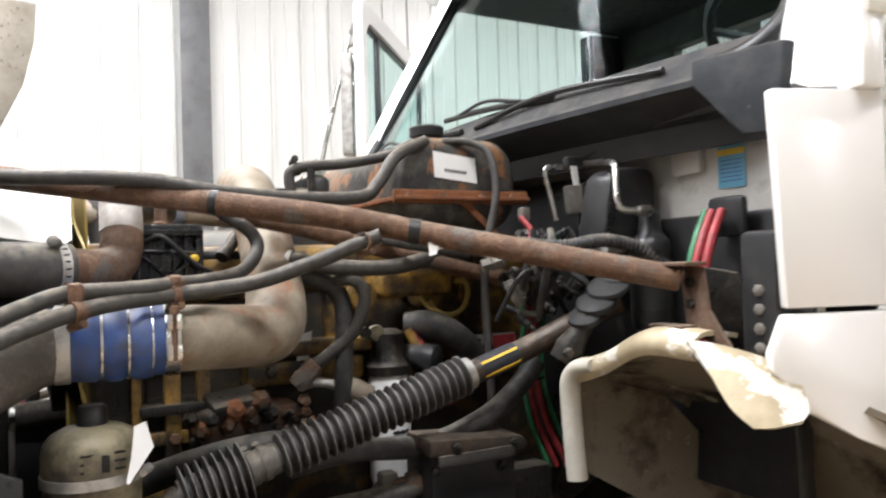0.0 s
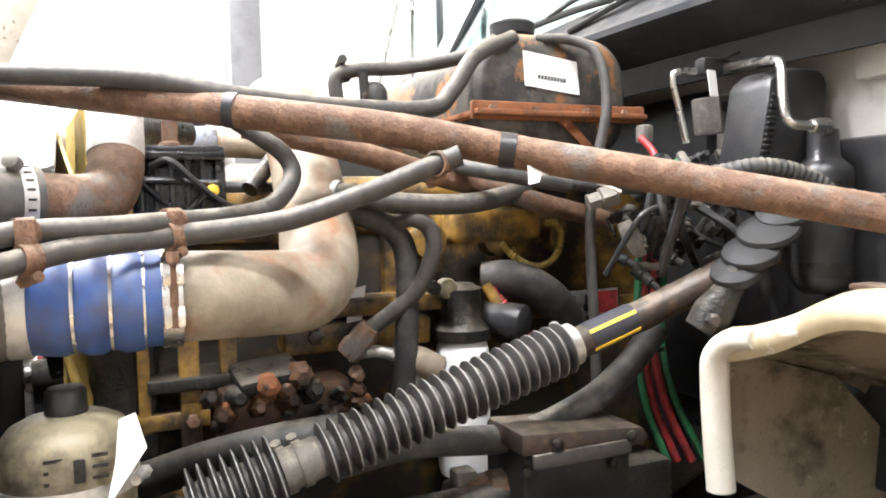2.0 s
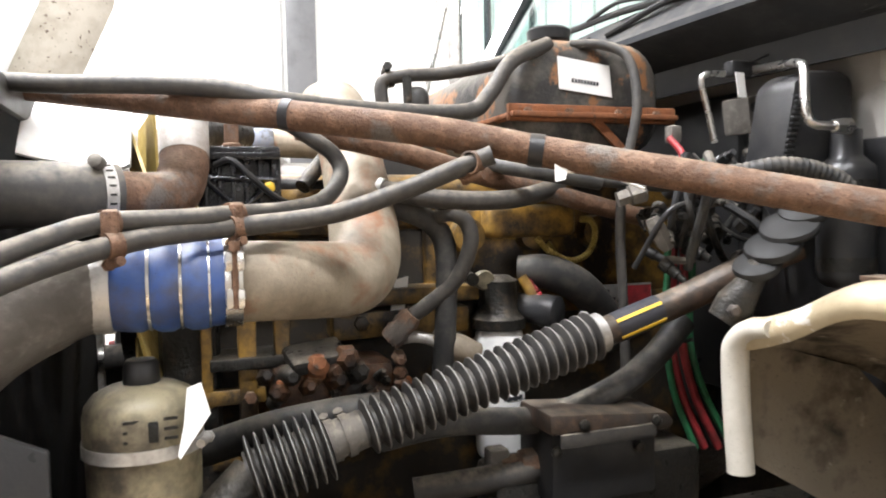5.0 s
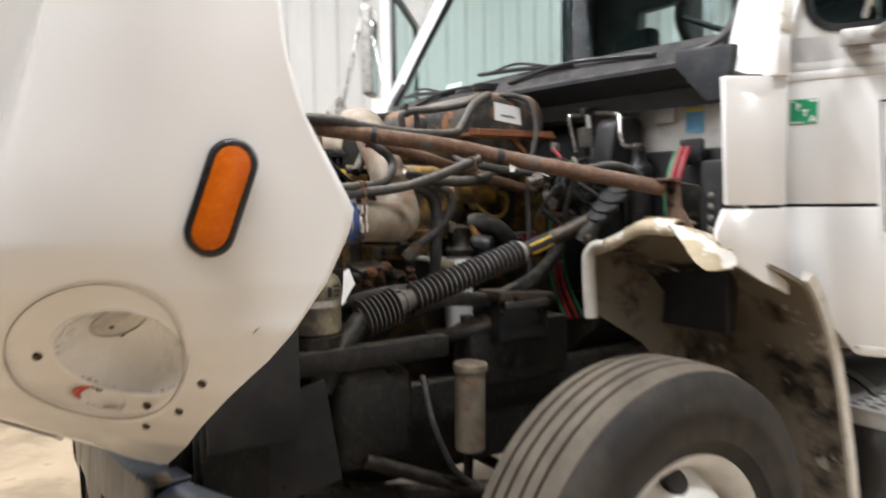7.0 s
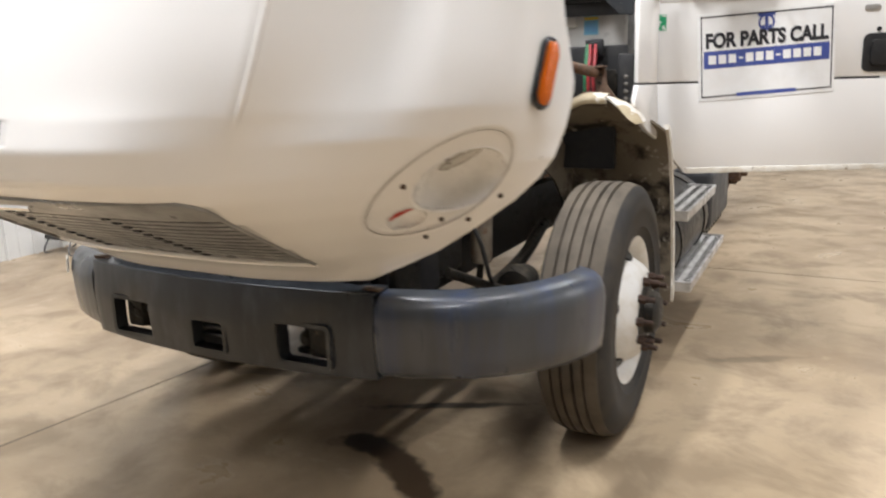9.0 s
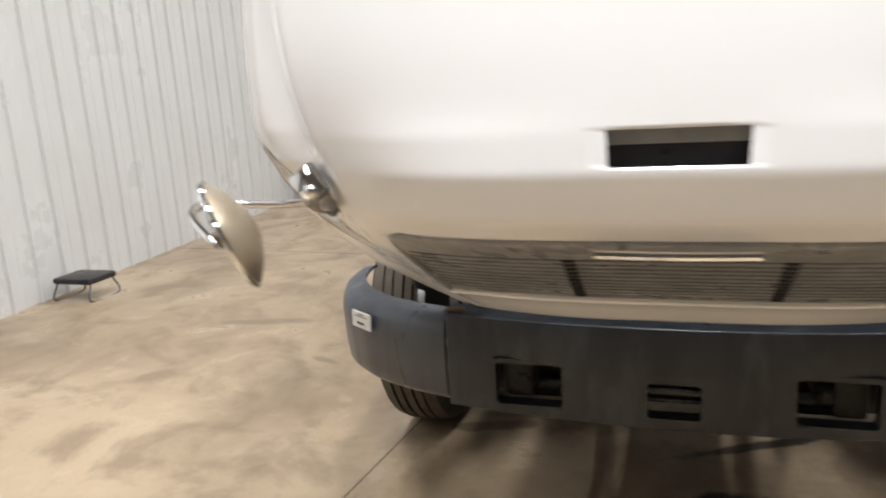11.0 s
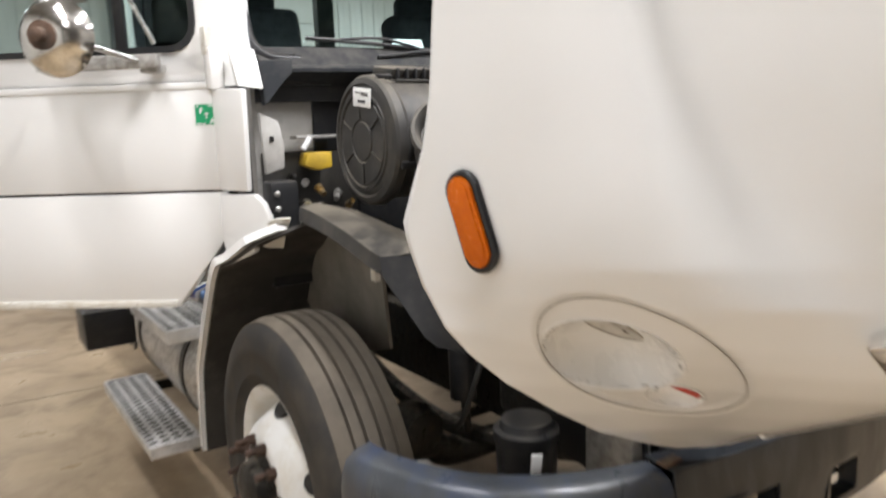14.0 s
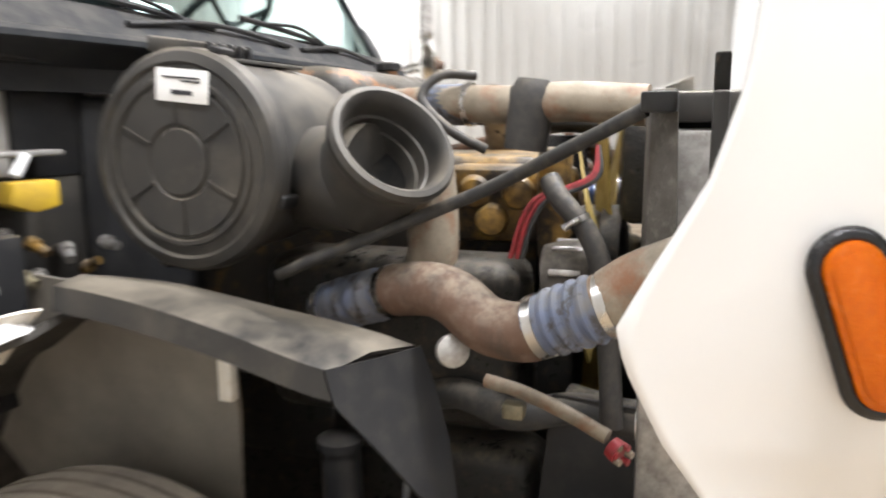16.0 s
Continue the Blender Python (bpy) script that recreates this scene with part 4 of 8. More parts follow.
# Cab: cowl, pillars, roof, floor, firewall, glass.
for s in (1, -1):
    # white cowl side panel between door and hood, with a flange and a seam
    rear = 0.525 if s > 0 else 0.50
    up = [(1.135, rear, 1.775), (1.135, rear, 1.432), (1.098, 0.325, 1.435), (1.098, 0.305, 1.765)]
    part("cowl_side", slab([Vector((s * x, y, z)) for x, y, z in up], (-s * 0.022, 0.01, 0), 0.006), WHITE, truck, "white cowl side panel behind the hood")
    low = [(1.135, 0.525, 1.425), (1.14, 0.54, 1.27), (1.135, 0.55, 1.186), (1.108, 0.46, 1.228), (1.100, 0.367, 1.274), (1.097, 0.29, 1.345), (1.096, 0.287, 1.37), (1.098, 0.318, 1.427)]
    if s < 0:
        low = [(1.135, 0.50, 1.42), (1.145, 0.49, 1.28), (1.15, 0.415, 1.185), (1.10, 0.296, 1.237), (1.095, 0.308, 1.265), (1.08, 0.27, 1.305), (1.06, 0.243, 1.345), (1.075, 0.255, 1.40), (1.09, 0.29, 1.428)]
    part("cowl_side_lower", slab([Vector((s * x, y, z)) for x, y, z in low], (-s * 0.022, 0.012, 0), 0.006), WHITE, truck)
    # A-pillar and cab corner
    pill = [[(1.125, 0.52, 1.78), (1.08, 0.42, 1.78), (1.04, 0.40, 1.80)], [(1.12, 0.56, 1.90), (1.075, 0.485, 1.90), (1.015, 0.45, 1.90)],
            [(1.10, 0.70, 2.2), (1.06, 0.63, 2.2), (0.975, 0.60, 2.2)], [(1.06, 0.93, 2.68), (1.0, 0.87, 2.68), (0.90, 0.85, 2.68)]]
    part("cab_pillar", sheet([[Vector((s * x, y, z)) for x, y, z in row] for row in pill], 0.05, (s * 0.7, -0.7, 0)), WHITE, truck, "white windscreen pillar")
    part("hinge", boxed((s * 1.135, 0.495, 1.93), (0.03, 0.05, 0.09), 0.006), WHITE_DIRTY, truck, "white door hinge")
    part("hinge", boxed((s * 1.12, 0.49, 1.84), (0.05, 0.06, 0.14), 0.01), WHITE, truck)
    # body side behind the door opening
    part("cab_side", boxed((s * 1.07, 1.86, 1.83), (0.07, 0.26, 1.66), 0.01), WHITE, truck)
    part("pillar_trim", boxed((s * 1.012, 1.82, 1.83), (0.030, 0.19, 1.60), 0.004), BLACK, truck, "black inner pillar trim")
    part("pillar_trim", boxed((s * 1.062, 1.723, 1.83), (0.05, 0.012, 1.60), 0.004), SEAT, truck)
    part("door_sill", boxed((s * 1.05, 1.42, 1.02), (0.10, 0.86, 0.10), 0.012), WHITE_DIRTY, truck)
part("cab_roof", boxed((0, 1.42, 2.71), (2.12, 1.20, 0.10), 0.04, seg=3), WHITE, truck)
part("headliner", boxed((0, 1.42, 2.645), (2.0, 1.12, 0.02), 0.006), SEAT, truck, "dark cab headliner")
part("cab_floor", boxed((0, 1.35, 1.03), (2.02, 1.15, 0.06), 0.01), BLACK, truck)
bm = bmesh.new()
for c, sz in (((0, 1.95, 1.55), (2.1, 0.06, 1.05)), ((0, 1.95, 2.60), (2.1, 0.06, 0.22)), ((-0.86, 1.95, 2.28), (0.40, 0.06, 0.46)), ((0.86, 1.95, 2.28), (0.40, 0.06, 0.46)), ((0, 1.95, 2.28), (0.10, 0.06, 0.46))):
    box(bm, c, sz)
part("cab_back", bm, BLACK_DUSTY, truck, smooth=False)


def ws(x, t):
    """A point of the windscreen: x across, t from its sill (0) to its top (1)."""
    return Vector((x * (1 - 0.06 * t), 0.375 + 0.085 * (x / 0.95) ** 2 + 0.46 * t, 1.865 + 0.80 * t))


HALF = 0.995
span = [-HALF + 2 * HALF * k / 16 for k in range(17)]
glass = part("windscreen", sheet([[ws(x, t / 8) for x in span] for t in range(9)], 0.005), GLASS, truck, "one-piece tinted windscreen")
glass.visible_shadow = False
bm = bmesh.new()
loop = [ws(HALF + a, 0.5 + b) for a, b in ((x - HALF, y) for x, y in rounded(2 * HALF, 1.0, 0.11, 6))]
loop.append(loop[0])
sweep(bm, loop, 0.024, 10, 1)
part("windscreen_seal", bm, BLACK, truck, "black rubber windscreen seal")
part("roof_visor", sheet([[ws(x, 1) + Vector((0, 0.03 + 0.05 * k, 0.02 + 0.02 * k)) for x in span] for k in range(3)], 0.03), WHITE, truck)
# black cowl tray below the windscreen
prof = [(0.035, -0.012), (-0.035, -0.016), (-0.055, -0.020), (-0.066, -0.030), (-0.066, -0.042), (-0.052, -0.050), (-0.030, -0.056), (0.020, -0.082), (0.080, -0.104), (0.165, -0.112)]
rows = [[ws(x * 0.935, 0) + Vector((0, dy, dz)) for x in span] for dy, dz in prof]
part("cowl_cover", sheet([[ws(x * 0.985, t) + Vector((0, -0.022 + 0.2 * t, 0)) for x in span] for t in (-0.02, 0.0, 0.03, 0.06)], 0.008), COWL, truck, "black lower windscreen band")
part("cowl_back", sheet([[ws(x * 0.985, 0) + Vector((0, 0.045, dz)) for x in span] for dz in (0.03, -0.06, -0.14)], 0.01), BLACK, truck)
part("cowl_tray", sheet(rows, 0.012), COWL, truck, "dusty black plastic cowl tray", angle=30)
for s in (1, -1):
    top, low = (1.058, 1.054) if s > 0 else (1.0, 1.0)
    part("cowl_end", slab([Vector((s * x, y, z)) for x, y, z in ((0.89, 0.366, 1.866), (top, 0.398, 1.862), (low, 0.375, 1.712), (0.995, 0.360, 1.715), (0.945, 0.354, 1.775), (0.90, 0.354, 1.815))], (0, 0.028, 0), 0.006), COWL, truck, "dark grey panel at the end of the cowl")
    if s < 0:
        part("pillar_foot", slab([(-1.003, 0.415, 1.90), (-1.085, 0.43, 1.90), (-1.09, 0.35, 1.775), (-1.003, 0.355, 1.765)], (0, 0.028, 0), 0.006), WHITE, truck)
part("firewall_toe", boxed((0, 0.56, 1.165), (1.90, 0.05, 0.23), 0.01), BLACK, truck)
part("firewall_ledge", boxed((0, 0.535, 1.797), (1.80, 0.19, 0.03), 0.006), BLACK, truck)
part("firewall", boxed((0, 0.55, 1.53), (1.98, 0.05, 0.50), 0.01), FIREWALL, truck, "grey-white dirty firewall")
part("firewall_liner", boxed((-0.1, 0.510, 1.42), (1.0, 0.035, 0.60), 0.015), BLACK, truck, "black firewall insulation mat")
# cab inside
part("dashboard", slab([(0, 0.60, 1.87), (0, 0.95, 1.92), (0, 1.02, 1.80), (0, 0.98, 1.45), (0, 0.66, 1.45)], (0.95, 0, 0), 0.02), BLACK, truck)
part("dashboard", slab([(-0.95, 0.60, 1.87), (-0.95, 0.92, 1.91), (-0.95, 0.97, 1.80), (-0.95, 0.93, 1.45), (-0.95, 0.66, 1.45)], (0.95, 0, 0), 0.02), BLACK, truck)
c, n = Vector((0.64, 1.0, 2.05)), Vector((0, 0.62, 0.78)).normalized()
a, b, _ = frame_along(n)
steer = part("steering_wheel", tube([c + (a * math.cos(radians(t)) + b * math.sin(radians(t))) * 0.22 for t in range(0, 361, 15)], 0.016, 8, 2), BLACK, truck, "black steering wheel")
bm = bmesh.new()
for t in (90, 210, 330):
    rod(bm, c - n * 0.03, c + (a * math.cos(radians(t)) + b * math.sin(radians(t))) * 0.22, 0.012, 6)
rod(bm, c - n * 0.02, c - n * 0.34, 0.03, 10)
part("steering_column", bm, BLACK, truck)
for x in (-0.52, 0.50):
    seat = part("seat", boxed((x, 1.42, 1.50), (0.50, 0.52, 0.18), 0.05, seg=3), SEAT, truck, "grey cloth cab seat")
    part("seat_back", boxed((x, 1.66, 1.90), (0.48, 0.16, 0.66), 0.05, Euler((radians(-10), 0, 0)).to_matrix(), 3), SEAT, seat)
    part("headrest", boxed((x, 1.75, 2.26), (0.28, 0.10, 0.16), 0.04, None, 3), SEAT, seat)
    part("seat_base", boxed((x, 1.42, 1.24), (0.36, 0.38, 0.36), 0.02), BLACK, seat)


# Doors, both standing open.
def door(s, hinge, along, length, signed, ma, mo, ra, ro):
    d = Vector((*along, 0)).normalized()
    n = Vector((d.y, -d.x, 0)) * s
    h = Vector((*hinge, 0))
    z = Vector((0, 0, 1))
    at = lambda a, b, o=0.0: h + d * a + z * b + n * o
    thick = 0.055
    L = length
    lower = [(0.0, 1.27), (0.20, 1.02), (L, 1.02), (L, 1.425), (0.0, 1.425)]
    upper = [(0.0, 1.433), (L, 1.433), (L, 1.80), (0.0, 1.80)]
    shell = part("door", slab([at(a, b) for a, b in upper], -n * thick, 0.006), WHITE, truck, "white cab door standing open")
    part("door_lower", slab([at(a, b, 0.001) for a, b in lower], -n * thick, 0.006), WHITE, shell, "white lower door panel")
    part("door_edge_strip", slab([at(a, b, 0.006) for a, b in ((0.21, 1.02), (L, 1.02), (L, 1.045), (0.20, 1.045))], -n * 0.012, 0.002), WHITE_DIRTY, shell)
    belt = [(0.0, 1.80), (L, 1.80), (L, 1.90), (0.0, 1.90)]
    part("door_belt", slab([at(a, b, -0.012) for a, b in belt], -n * (thick - 0.012), 0.006), WHITE, shell)
    part("door_moulding", slab([at(a, b, 0.004) for a, b in ((0.0, 1.775), (L, 1.775), (L, 1.80), (0.0, 1.80))], -n * 0.03, 0.004), WHITE, shell)
    # window frame and glass
    w0, w1, z0, z1 = 0.055, L - 0.06, 1.905, 2.60
    cx, cz = (w0 + w1) / 2, (z0 + z1) / 2
    outer = [(x, y) for x, y in rounded(L, z1 - z0 + 0.16, 0.05, 4)]
    inner = [(x, y) for x, y in rounded(w1 - w0, z1 - z0, 0.09, 4)]
    part("window_frame", ring_plate(outer, inner, at(L / 2, cz, -0.012), d, z, -n * 0.04), WHITE, shell)
    part("window_seal", ring_plate(rounded(w1 - w0 + 0.012, z1 - z0 + 0.012, 0.095, 4), rounded(w1 - w0 - 0.03, z1 - z0 - 0.03, 0.075, 4), at(L / 2, cz, -0.005), d, z, -n * 0.03), BLACK, shell)
    part("vent_post", slab([at(a, b, -0.008) for a, b in ((0.30, z0), (0.335, z0), (0.335, z1), (0.30, z1))], -n * 0.025, 0.003), BLACK, shell)
    pane = part("window_pane", slab([at(L / 2 + a, cz + b, -0.022) for a, b in rounded(w1 - w0 - 0.02, z1 - z0 - 0.02, 0.08, 4)], -n * 0.005), GLASS, shell)
    pane.visible_shadow = False
    # inner trim and handle recess
    part("door_trim", slab([at(a, b, -thick - 0.001) for a, b in ((0.08, 1.14), (L - 0.06, 1.10), (L - 0.06, 1.82), (0.08, 1.82))], -n * 0.02, 0.006), SEAT, shell)
    hx, hz = (L - 0.11, 1.535) if s > 0 else (L - 0.165, 1.51)
    part("handle_recess", slab([at(hx + a, hz + b, 0.001) for a, b in rounded(0.135, 0.165, 0.03, 4)], n * 0.006, 0.002), BLACK, shell, "black moulded door handle recess")
    part("handle_blade", slab([at(hx + a, hz + b, 0.008) for a, b in rounded(0.075, 0.11, 0.02, 4)], n * 0.012, 0.004), BLACK, shell)
    part("lock", turned(at(hx - 0.005, hz + 0.10, 0.002), n, [(0, 0.010), (0.004, 0.010), (0.005, 0.004)], 12), BLACK, shell)
    part("badge", slab([at(L - 0.15 + a, 1.725 + b, 0.002) for a, b in rounded(0.07, 0.025, 0.01, 3)], n * 0.003, 0.001), ALU, shell)
    # green sticker
    gx = 0.06 if s > 0 else 0.04
    part("green_sticker", slab([at(gx + a, 1.69 + b, 0.001) for a, b in ((-0.035, -0.034), (0.035, -0.034), (0.035, 0.034), (-0.035, 0.034))], n * 0.0015), STICKER_GREEN, shell, "square green sticker with white marks")
    for a, b, w, hh in ((-0.026, 0.028, 0.008, 0.006), (0.022, 0.029, 0.020, 0.005), (-0.016, -0.030, 0.032, 0.004)):
        part("sticker_mark", slab([at(gx + s * a + i * w / 2, 1.69 + b + j * hh / 2, 0.0026) for i, j in ((-1, -1), (1, -1), (1, 1), (-1, 1))], n * 0.0008), PAPER, shell, smooth=False)
    for word, a, b in (("F", -0.014, 0.012), ("T", 0.004, -0.005), ("A", 0.023, -0.022)):
        writing(word, at(gx + s * a, 1.69 + b, 0.0028), d * s, z, 0.017, PAPER, shell, "sticker_letter", bold=0.0012)
    # mirrors
    m0 = at(ma, 2.30, mo)
    mir = part("mirror", slab([m0 + d * a + z * b - n * 0.03 for a, b in rounded(0.17, 0.50, 0.02, 3)], n * 0.06, 0.012), ALU, shell, "tall metal-backed side mirror")
    part("mirror_face", slab([m0 + d * a + z * b - n * 0.034 for a, b in rounded(0.15, 0.47, 0.015, 3)], n * 0.003), CHROME, mir)
    low_m = at(ra, 1.925, ro)
    part("round_mirror", turned(low_m - n * 0.03, n, [(0, 0.112), (0.01, 0.118), (0.045, 0.095), (0.075, 0.045), (0.08, 0.01)], 32), MIRROR, shell, "round convex mirror on the bracket")
    part("mirror_hub", turned(low_m + n * 0.045, n, [(0, 0.042), (0.012, 0.042), (0.016, 0.022), (0.04, 0.020), (0.045, 0.010)], 16), PIPE_BROWN, shell)
    bm = bmesh.new()
    rod(bm, at(ma, 2.66, mo), at(ra, 1.88, ro), 0.011, 10)
    rod(bm, at(ma, 2.66, mo), at(0.10, 2.66, -0.01), 0.010, 10)
    rod(bm, at(ma, 2.60, mo), at(0.30, 2.66, -0.01), 0.008, 10)
    rod(bm, at(ma, 2.52, mo), at(0.20, 1.93, -0.01), 0.008, 10)
    rod(bm, at(ra, 1.93, ro - 0.04), at(0.20, 1.86, 0.05), 0.010, 10)
    rod(bm, at(ra, 1.90, ro - 0.04), at(0.50, 1.87, 0.06), 0.010, 10)
    part("mirror_arm", bm, STEEL, shell)
    part("mirror_bar", boxed(at(0.36, 1.866, 0.07), (0.42, 0.03, 0.045), 0.006, Matrix((d, n, z)).transposed()), ALU, shell, "dull metal mirror bar")
    part("mirror_foot", boxed(at(0.19, 1.845, 0.035), (0.06, 0.08, 0.03), 0.008, Matrix((d, n, z)).transposed()), ALU, shell)
    if signed:
        c = at(0.536, 1.548, 0.0012)
        lean = radians(3.2)
        u, out = d * s * math.cos(lean) + z * math.sin(lean), n
        z = z * math.cos(lean) - d * s * math.sin(lean)
        W, H = 0.57, 0.352
        quad = lambda cu, cv, w, hh, o, t, m, nm="sign_bar", lb="": part(nm, slab([c + u * (cu + i * w / 2) + z * (cv + j * hh / 2) + out * o for i, j in ((-1, -1), (1, -1), (1, 1), (-1, 1))], out * t), m, sign, lb, False)
        sign = part("sign", slab([c + u * i * (W / 2 + 0.012) + z * (j * (H / 2 + 0.014)) for i, j in ((-1, -1), (1, -1), (1, 1), (-1, 1))], out * 0.0025), PAPER, shell, "white magnetic parts sign with a blue band")
        for cu, cv, w, hh in ((0, H / 2 - 0.004, W, 0.006), (-W / 2 + 0.003, 0, 0.005, H), (W / 2 - 0.003, 0, 0.005, H), (-0.205, -H / 2 + 0.004, 0.15, 0.006), (0.205, -H / 2 + 0.004, 0.15, 0.006)):
            quad(cu, cv, w, hh, 0.0028, 0.0006, INK)
        quad(0, -0.012, W - 0.025, 0.075, 0.0028, 0.0006, INK_BLUE, "phone_band", "blue band with a pale row of bars")
        x = -0.252
        for k in range(12):
            w = 0.020 if k in (3, 7) else 0.033
            hh = 0.008 if k in (3, 7) else 0.038
            quad(x + w / 2, -0.012, w, hh, 0.0037, 0.0005, PAPER)
            x += w + 0.0108
        quad(0, -H / 2 + 0.006, 0.26, 0.016, 0.003, 0.0006, INK_BLUE)
        round_of = lambda r: [(r * math.cos(2 * math.pi * k / 20), r * math.sin(2 * math.pi * k / 20)) for k in range(20)]
        part("sign_emblem", ring_plate(round_of(0.036), round_of(0.027), c + z * 0.130 + out * 0.0028, u, z, out * 0.0006), INK_BLUE, sign, "plain blue emblem ring", False)
        for cu, cv, w, hh in ((0, 0.163, 0.075, 0.012), (0, 0.130, 0.014, 0.060), (-0.014, 0.105, 0.012, 0.03), (0.014, 0.105, 0.012, 0.03)):
            quad(cu, cv, w, hh, 0.0032, 0.0006, INK_BLUE)
        writing("FOR PARTS CALL", c + z * 0.066 + out * 0.0035, u, z, 0.060, INK, sign, label="bold black words", bold=0.004, width=0.53)
    return shell


door(1, (1.05, 0.622), (0.906, 0.4226), 1.13, True, 0.40, 0.33, 0.40, 0.33)
door(-1, (-1.12, 0.50), (-0.776, 0.63), 1.245, False, 0.42, 0.14, 0.35, 0.32)


# Rear halves of the front wheel wells.
def well(s):
    arch = [(0.215, 1.305), (0.30, 1.30), (0.42, 1.27), (0.54, 1.215), (0.63, 1.10), (0.70, 0.95), (0.76, 0.76), (0.81, 0.56), (0.84, 0.36)]
    if s < 0:
        arch = [(0.20, 1.315), (0.29, 1.27), (0.40, 1.205), (0.475, 1.165), (0.57, 1.05), (0.71, 0.84), (0.79, 0.70), (0.83, 0.50), (0.845, 0.36)]
    arch = [(p.y, p.z) for p in smooth_path([(0, y, z) for y, z in arch], 4)]

    def along(t):
        k = max(0.0, min(len(arch) - 1.001, t * (len(arch) - 1)))
        a, b = arch[int(k)], arch[int(k) + 1]
        return a[0] + (b[0] - a[0]) * (k - int(k)), a[1] + (b[1] - a[1]) * (k - int(k))

    n = len(arch)
    rows = []
    for x in (0.655, 0.67, 0.70, 0.78, 0.88, 0.98, 1.08, 1.15, 1.175):
        row = []
        for k, (y, z) in enumerate(arch):
            t = k / (n - 1)
            if s < 0:
                crown = 0.03 * math.sin(math.pi * min(1, (1.175 - x) / 0.5)) * (1 - t)
                lim = 1.035 + 0.075 * min(1, t / 0.12) + 0.06 * min(1, max(0, (t - 0.12) / 0.2))
                row.append(Vector((-0.655 - (x - 0.655) * (lim - 0.655) / 0.52, y, z + crown - (0.02 if x < 0.66 else 0))))
                continue
            wide = 0.685 + (x - 0.655) * 0.935
            torn = 0.36 * max(0.0, (wide - 0.97) / 0.20)
            y, z = along(torn + t * (1 - torn))
            crown = 0.085 * math.exp(-((wide - 0.94) / 0.15) ** 2) * (1 - t) ** 2
            row.append(Vector((wide, y + 0.02 * (1 - t), z + crown - (0.02 if x < 0.66 else 0))))
        rows.append(row)
    shell = part("wheel_well", sheet(rows, 0.012, None), WELL if s > 0 else WELL_GREY, truck, "mud-caked inside of the rear wheel arch", angle=60)
    # white outer lip and front edge
    outer = rows[-1]
    bm = bmesh.new()
    for a, b in zip(outer, outer[1:]):
        w = Vector((s * (0.012 if s > 0 else 0.017), 0, 0))
        o = Vector((0, 0.028, 0.02))
        q = [bm.verts.new(v) for v in (a - w, a + w, b + w, b - w, a - w + o, a + w + o, b + w + o, b - w + o)]
        for f in ((0, 3, 2, 1), (4, 5, 6, 7), (0, 1, 5, 4), (3, 7, 6, 2), (1, 2, 6, 5), (0, 4, 7, 3)):
            bm.faces.new([q[i] for i in f])
    bmesh.ops.remove_doubles(bm, verts=bm.verts, dist=0.0005)
    part("arch_lip", bm, WHITE_DIRTY if s > 0 else WHITE, shell, "white edge of the wheel arch")
    front = [r[0] for r in rows]
    return shell, front, rows


shell, front, rows = well(1)
# driver's side: chipped white lip round the top and the inner edge
edge = [p + Vector((0, -0.012, 0.004)) for p in smooth_path(front[:6], 5)]
part("chipped_lip", sheet([[p + Vector((0, dy, dz)) for p in edge] for dy, dz in ((0.10, 0.006), (0.06, 0.013), (0.03, 0.014), (0.012, 0.010), (0.0, 0.0), (-0.005, -0.012), (-0.003, -0.022), (0.004, -0.032))], 0.008),
     PEEL, shell, "white fibreglass lip with flaking paint", angle=75)
leg = [(0.77, 0.222, 1.325), (0.73, 0.222, 1.318), (0.703, 0.224, 1.296), (0.694, 0.228, 1.262), (0.694, 0.232, 1.18), (0.697, 0.236, 1.100)]
part("inner_lip", tube(leg, lambda t: 0.012 + 0.008 * min(1, t * 2), 16, 6), CREAM, shell, "white rounded leg of the arch lip")
part("inner_wall", sheet([[(0.690, 0.245, 1.30), (0.690, 0.26, 1.11)], [(0.71, 0.45, 1.24), (0.70, 0.45, 1.00)], [(0.73, 0.64, 1.05), (0.71, 0.64, 0.80)]], 0.01), WELL, shell)
flap = [[(0.985, 0.236, 1.388), (1.02, 0.28, 1.378), (1.06, 0.35, 1.352)], [(1.035, 0.222, 1.350), (1.080, 0.265, 1.345), (1.10, 0.345, 1.325)],
        [(1.080, 0.216, 1.300), (1.115, 0.250, 1.304), (1.128, 0.325, 1.292)], [(1.112, 0.225, 1.274), (1.134, 0.245, 1.277), (1.140, 0.295, 1.282)]]
flap = [smooth_path(row, 4) for row in flap]
flap = list(zip(*[smooth_path(col, 4) for col in zip(*flap)]))
part("torn_flap", sheet(flap, 0.008), PEEL, shell, "torn white fibreglass flap of the wheel arch", angle=60)
shell, front, rows = well(-1)
# passenger's side keeps its black splash shield with a folded top flange
top = [(-0.975, 0.20, 1.385), (-0.985, 0.05, 1.375), (-0.985, -0.12, 1.345), (-0.985, -0.28, 1.305), (-0.975, -0.335, 1.29)]
inn = [(-0.84, 0.20, 1.375), (-0.84, 0.05, 1.37), (-0.835, -0.12, 1.345), (-0.82, -0.30, 1.315), (-0.80, -0.40, 1.285)]
top, inn = smooth_path(top, 4), smooth_path(inn, 4)
lip = [p + Vector((-0.006, 0, -0.045)) for p in top]
splash = part("splash_shield", sheet([inn, [a.lerp(b, 0.55) + Vector((0, 0, 0.012)) for a, b in zip(inn, top)], top, lip], 0.006), BLACK_DUSTY, truck, "dusty black plastic splash shield", angle=30)
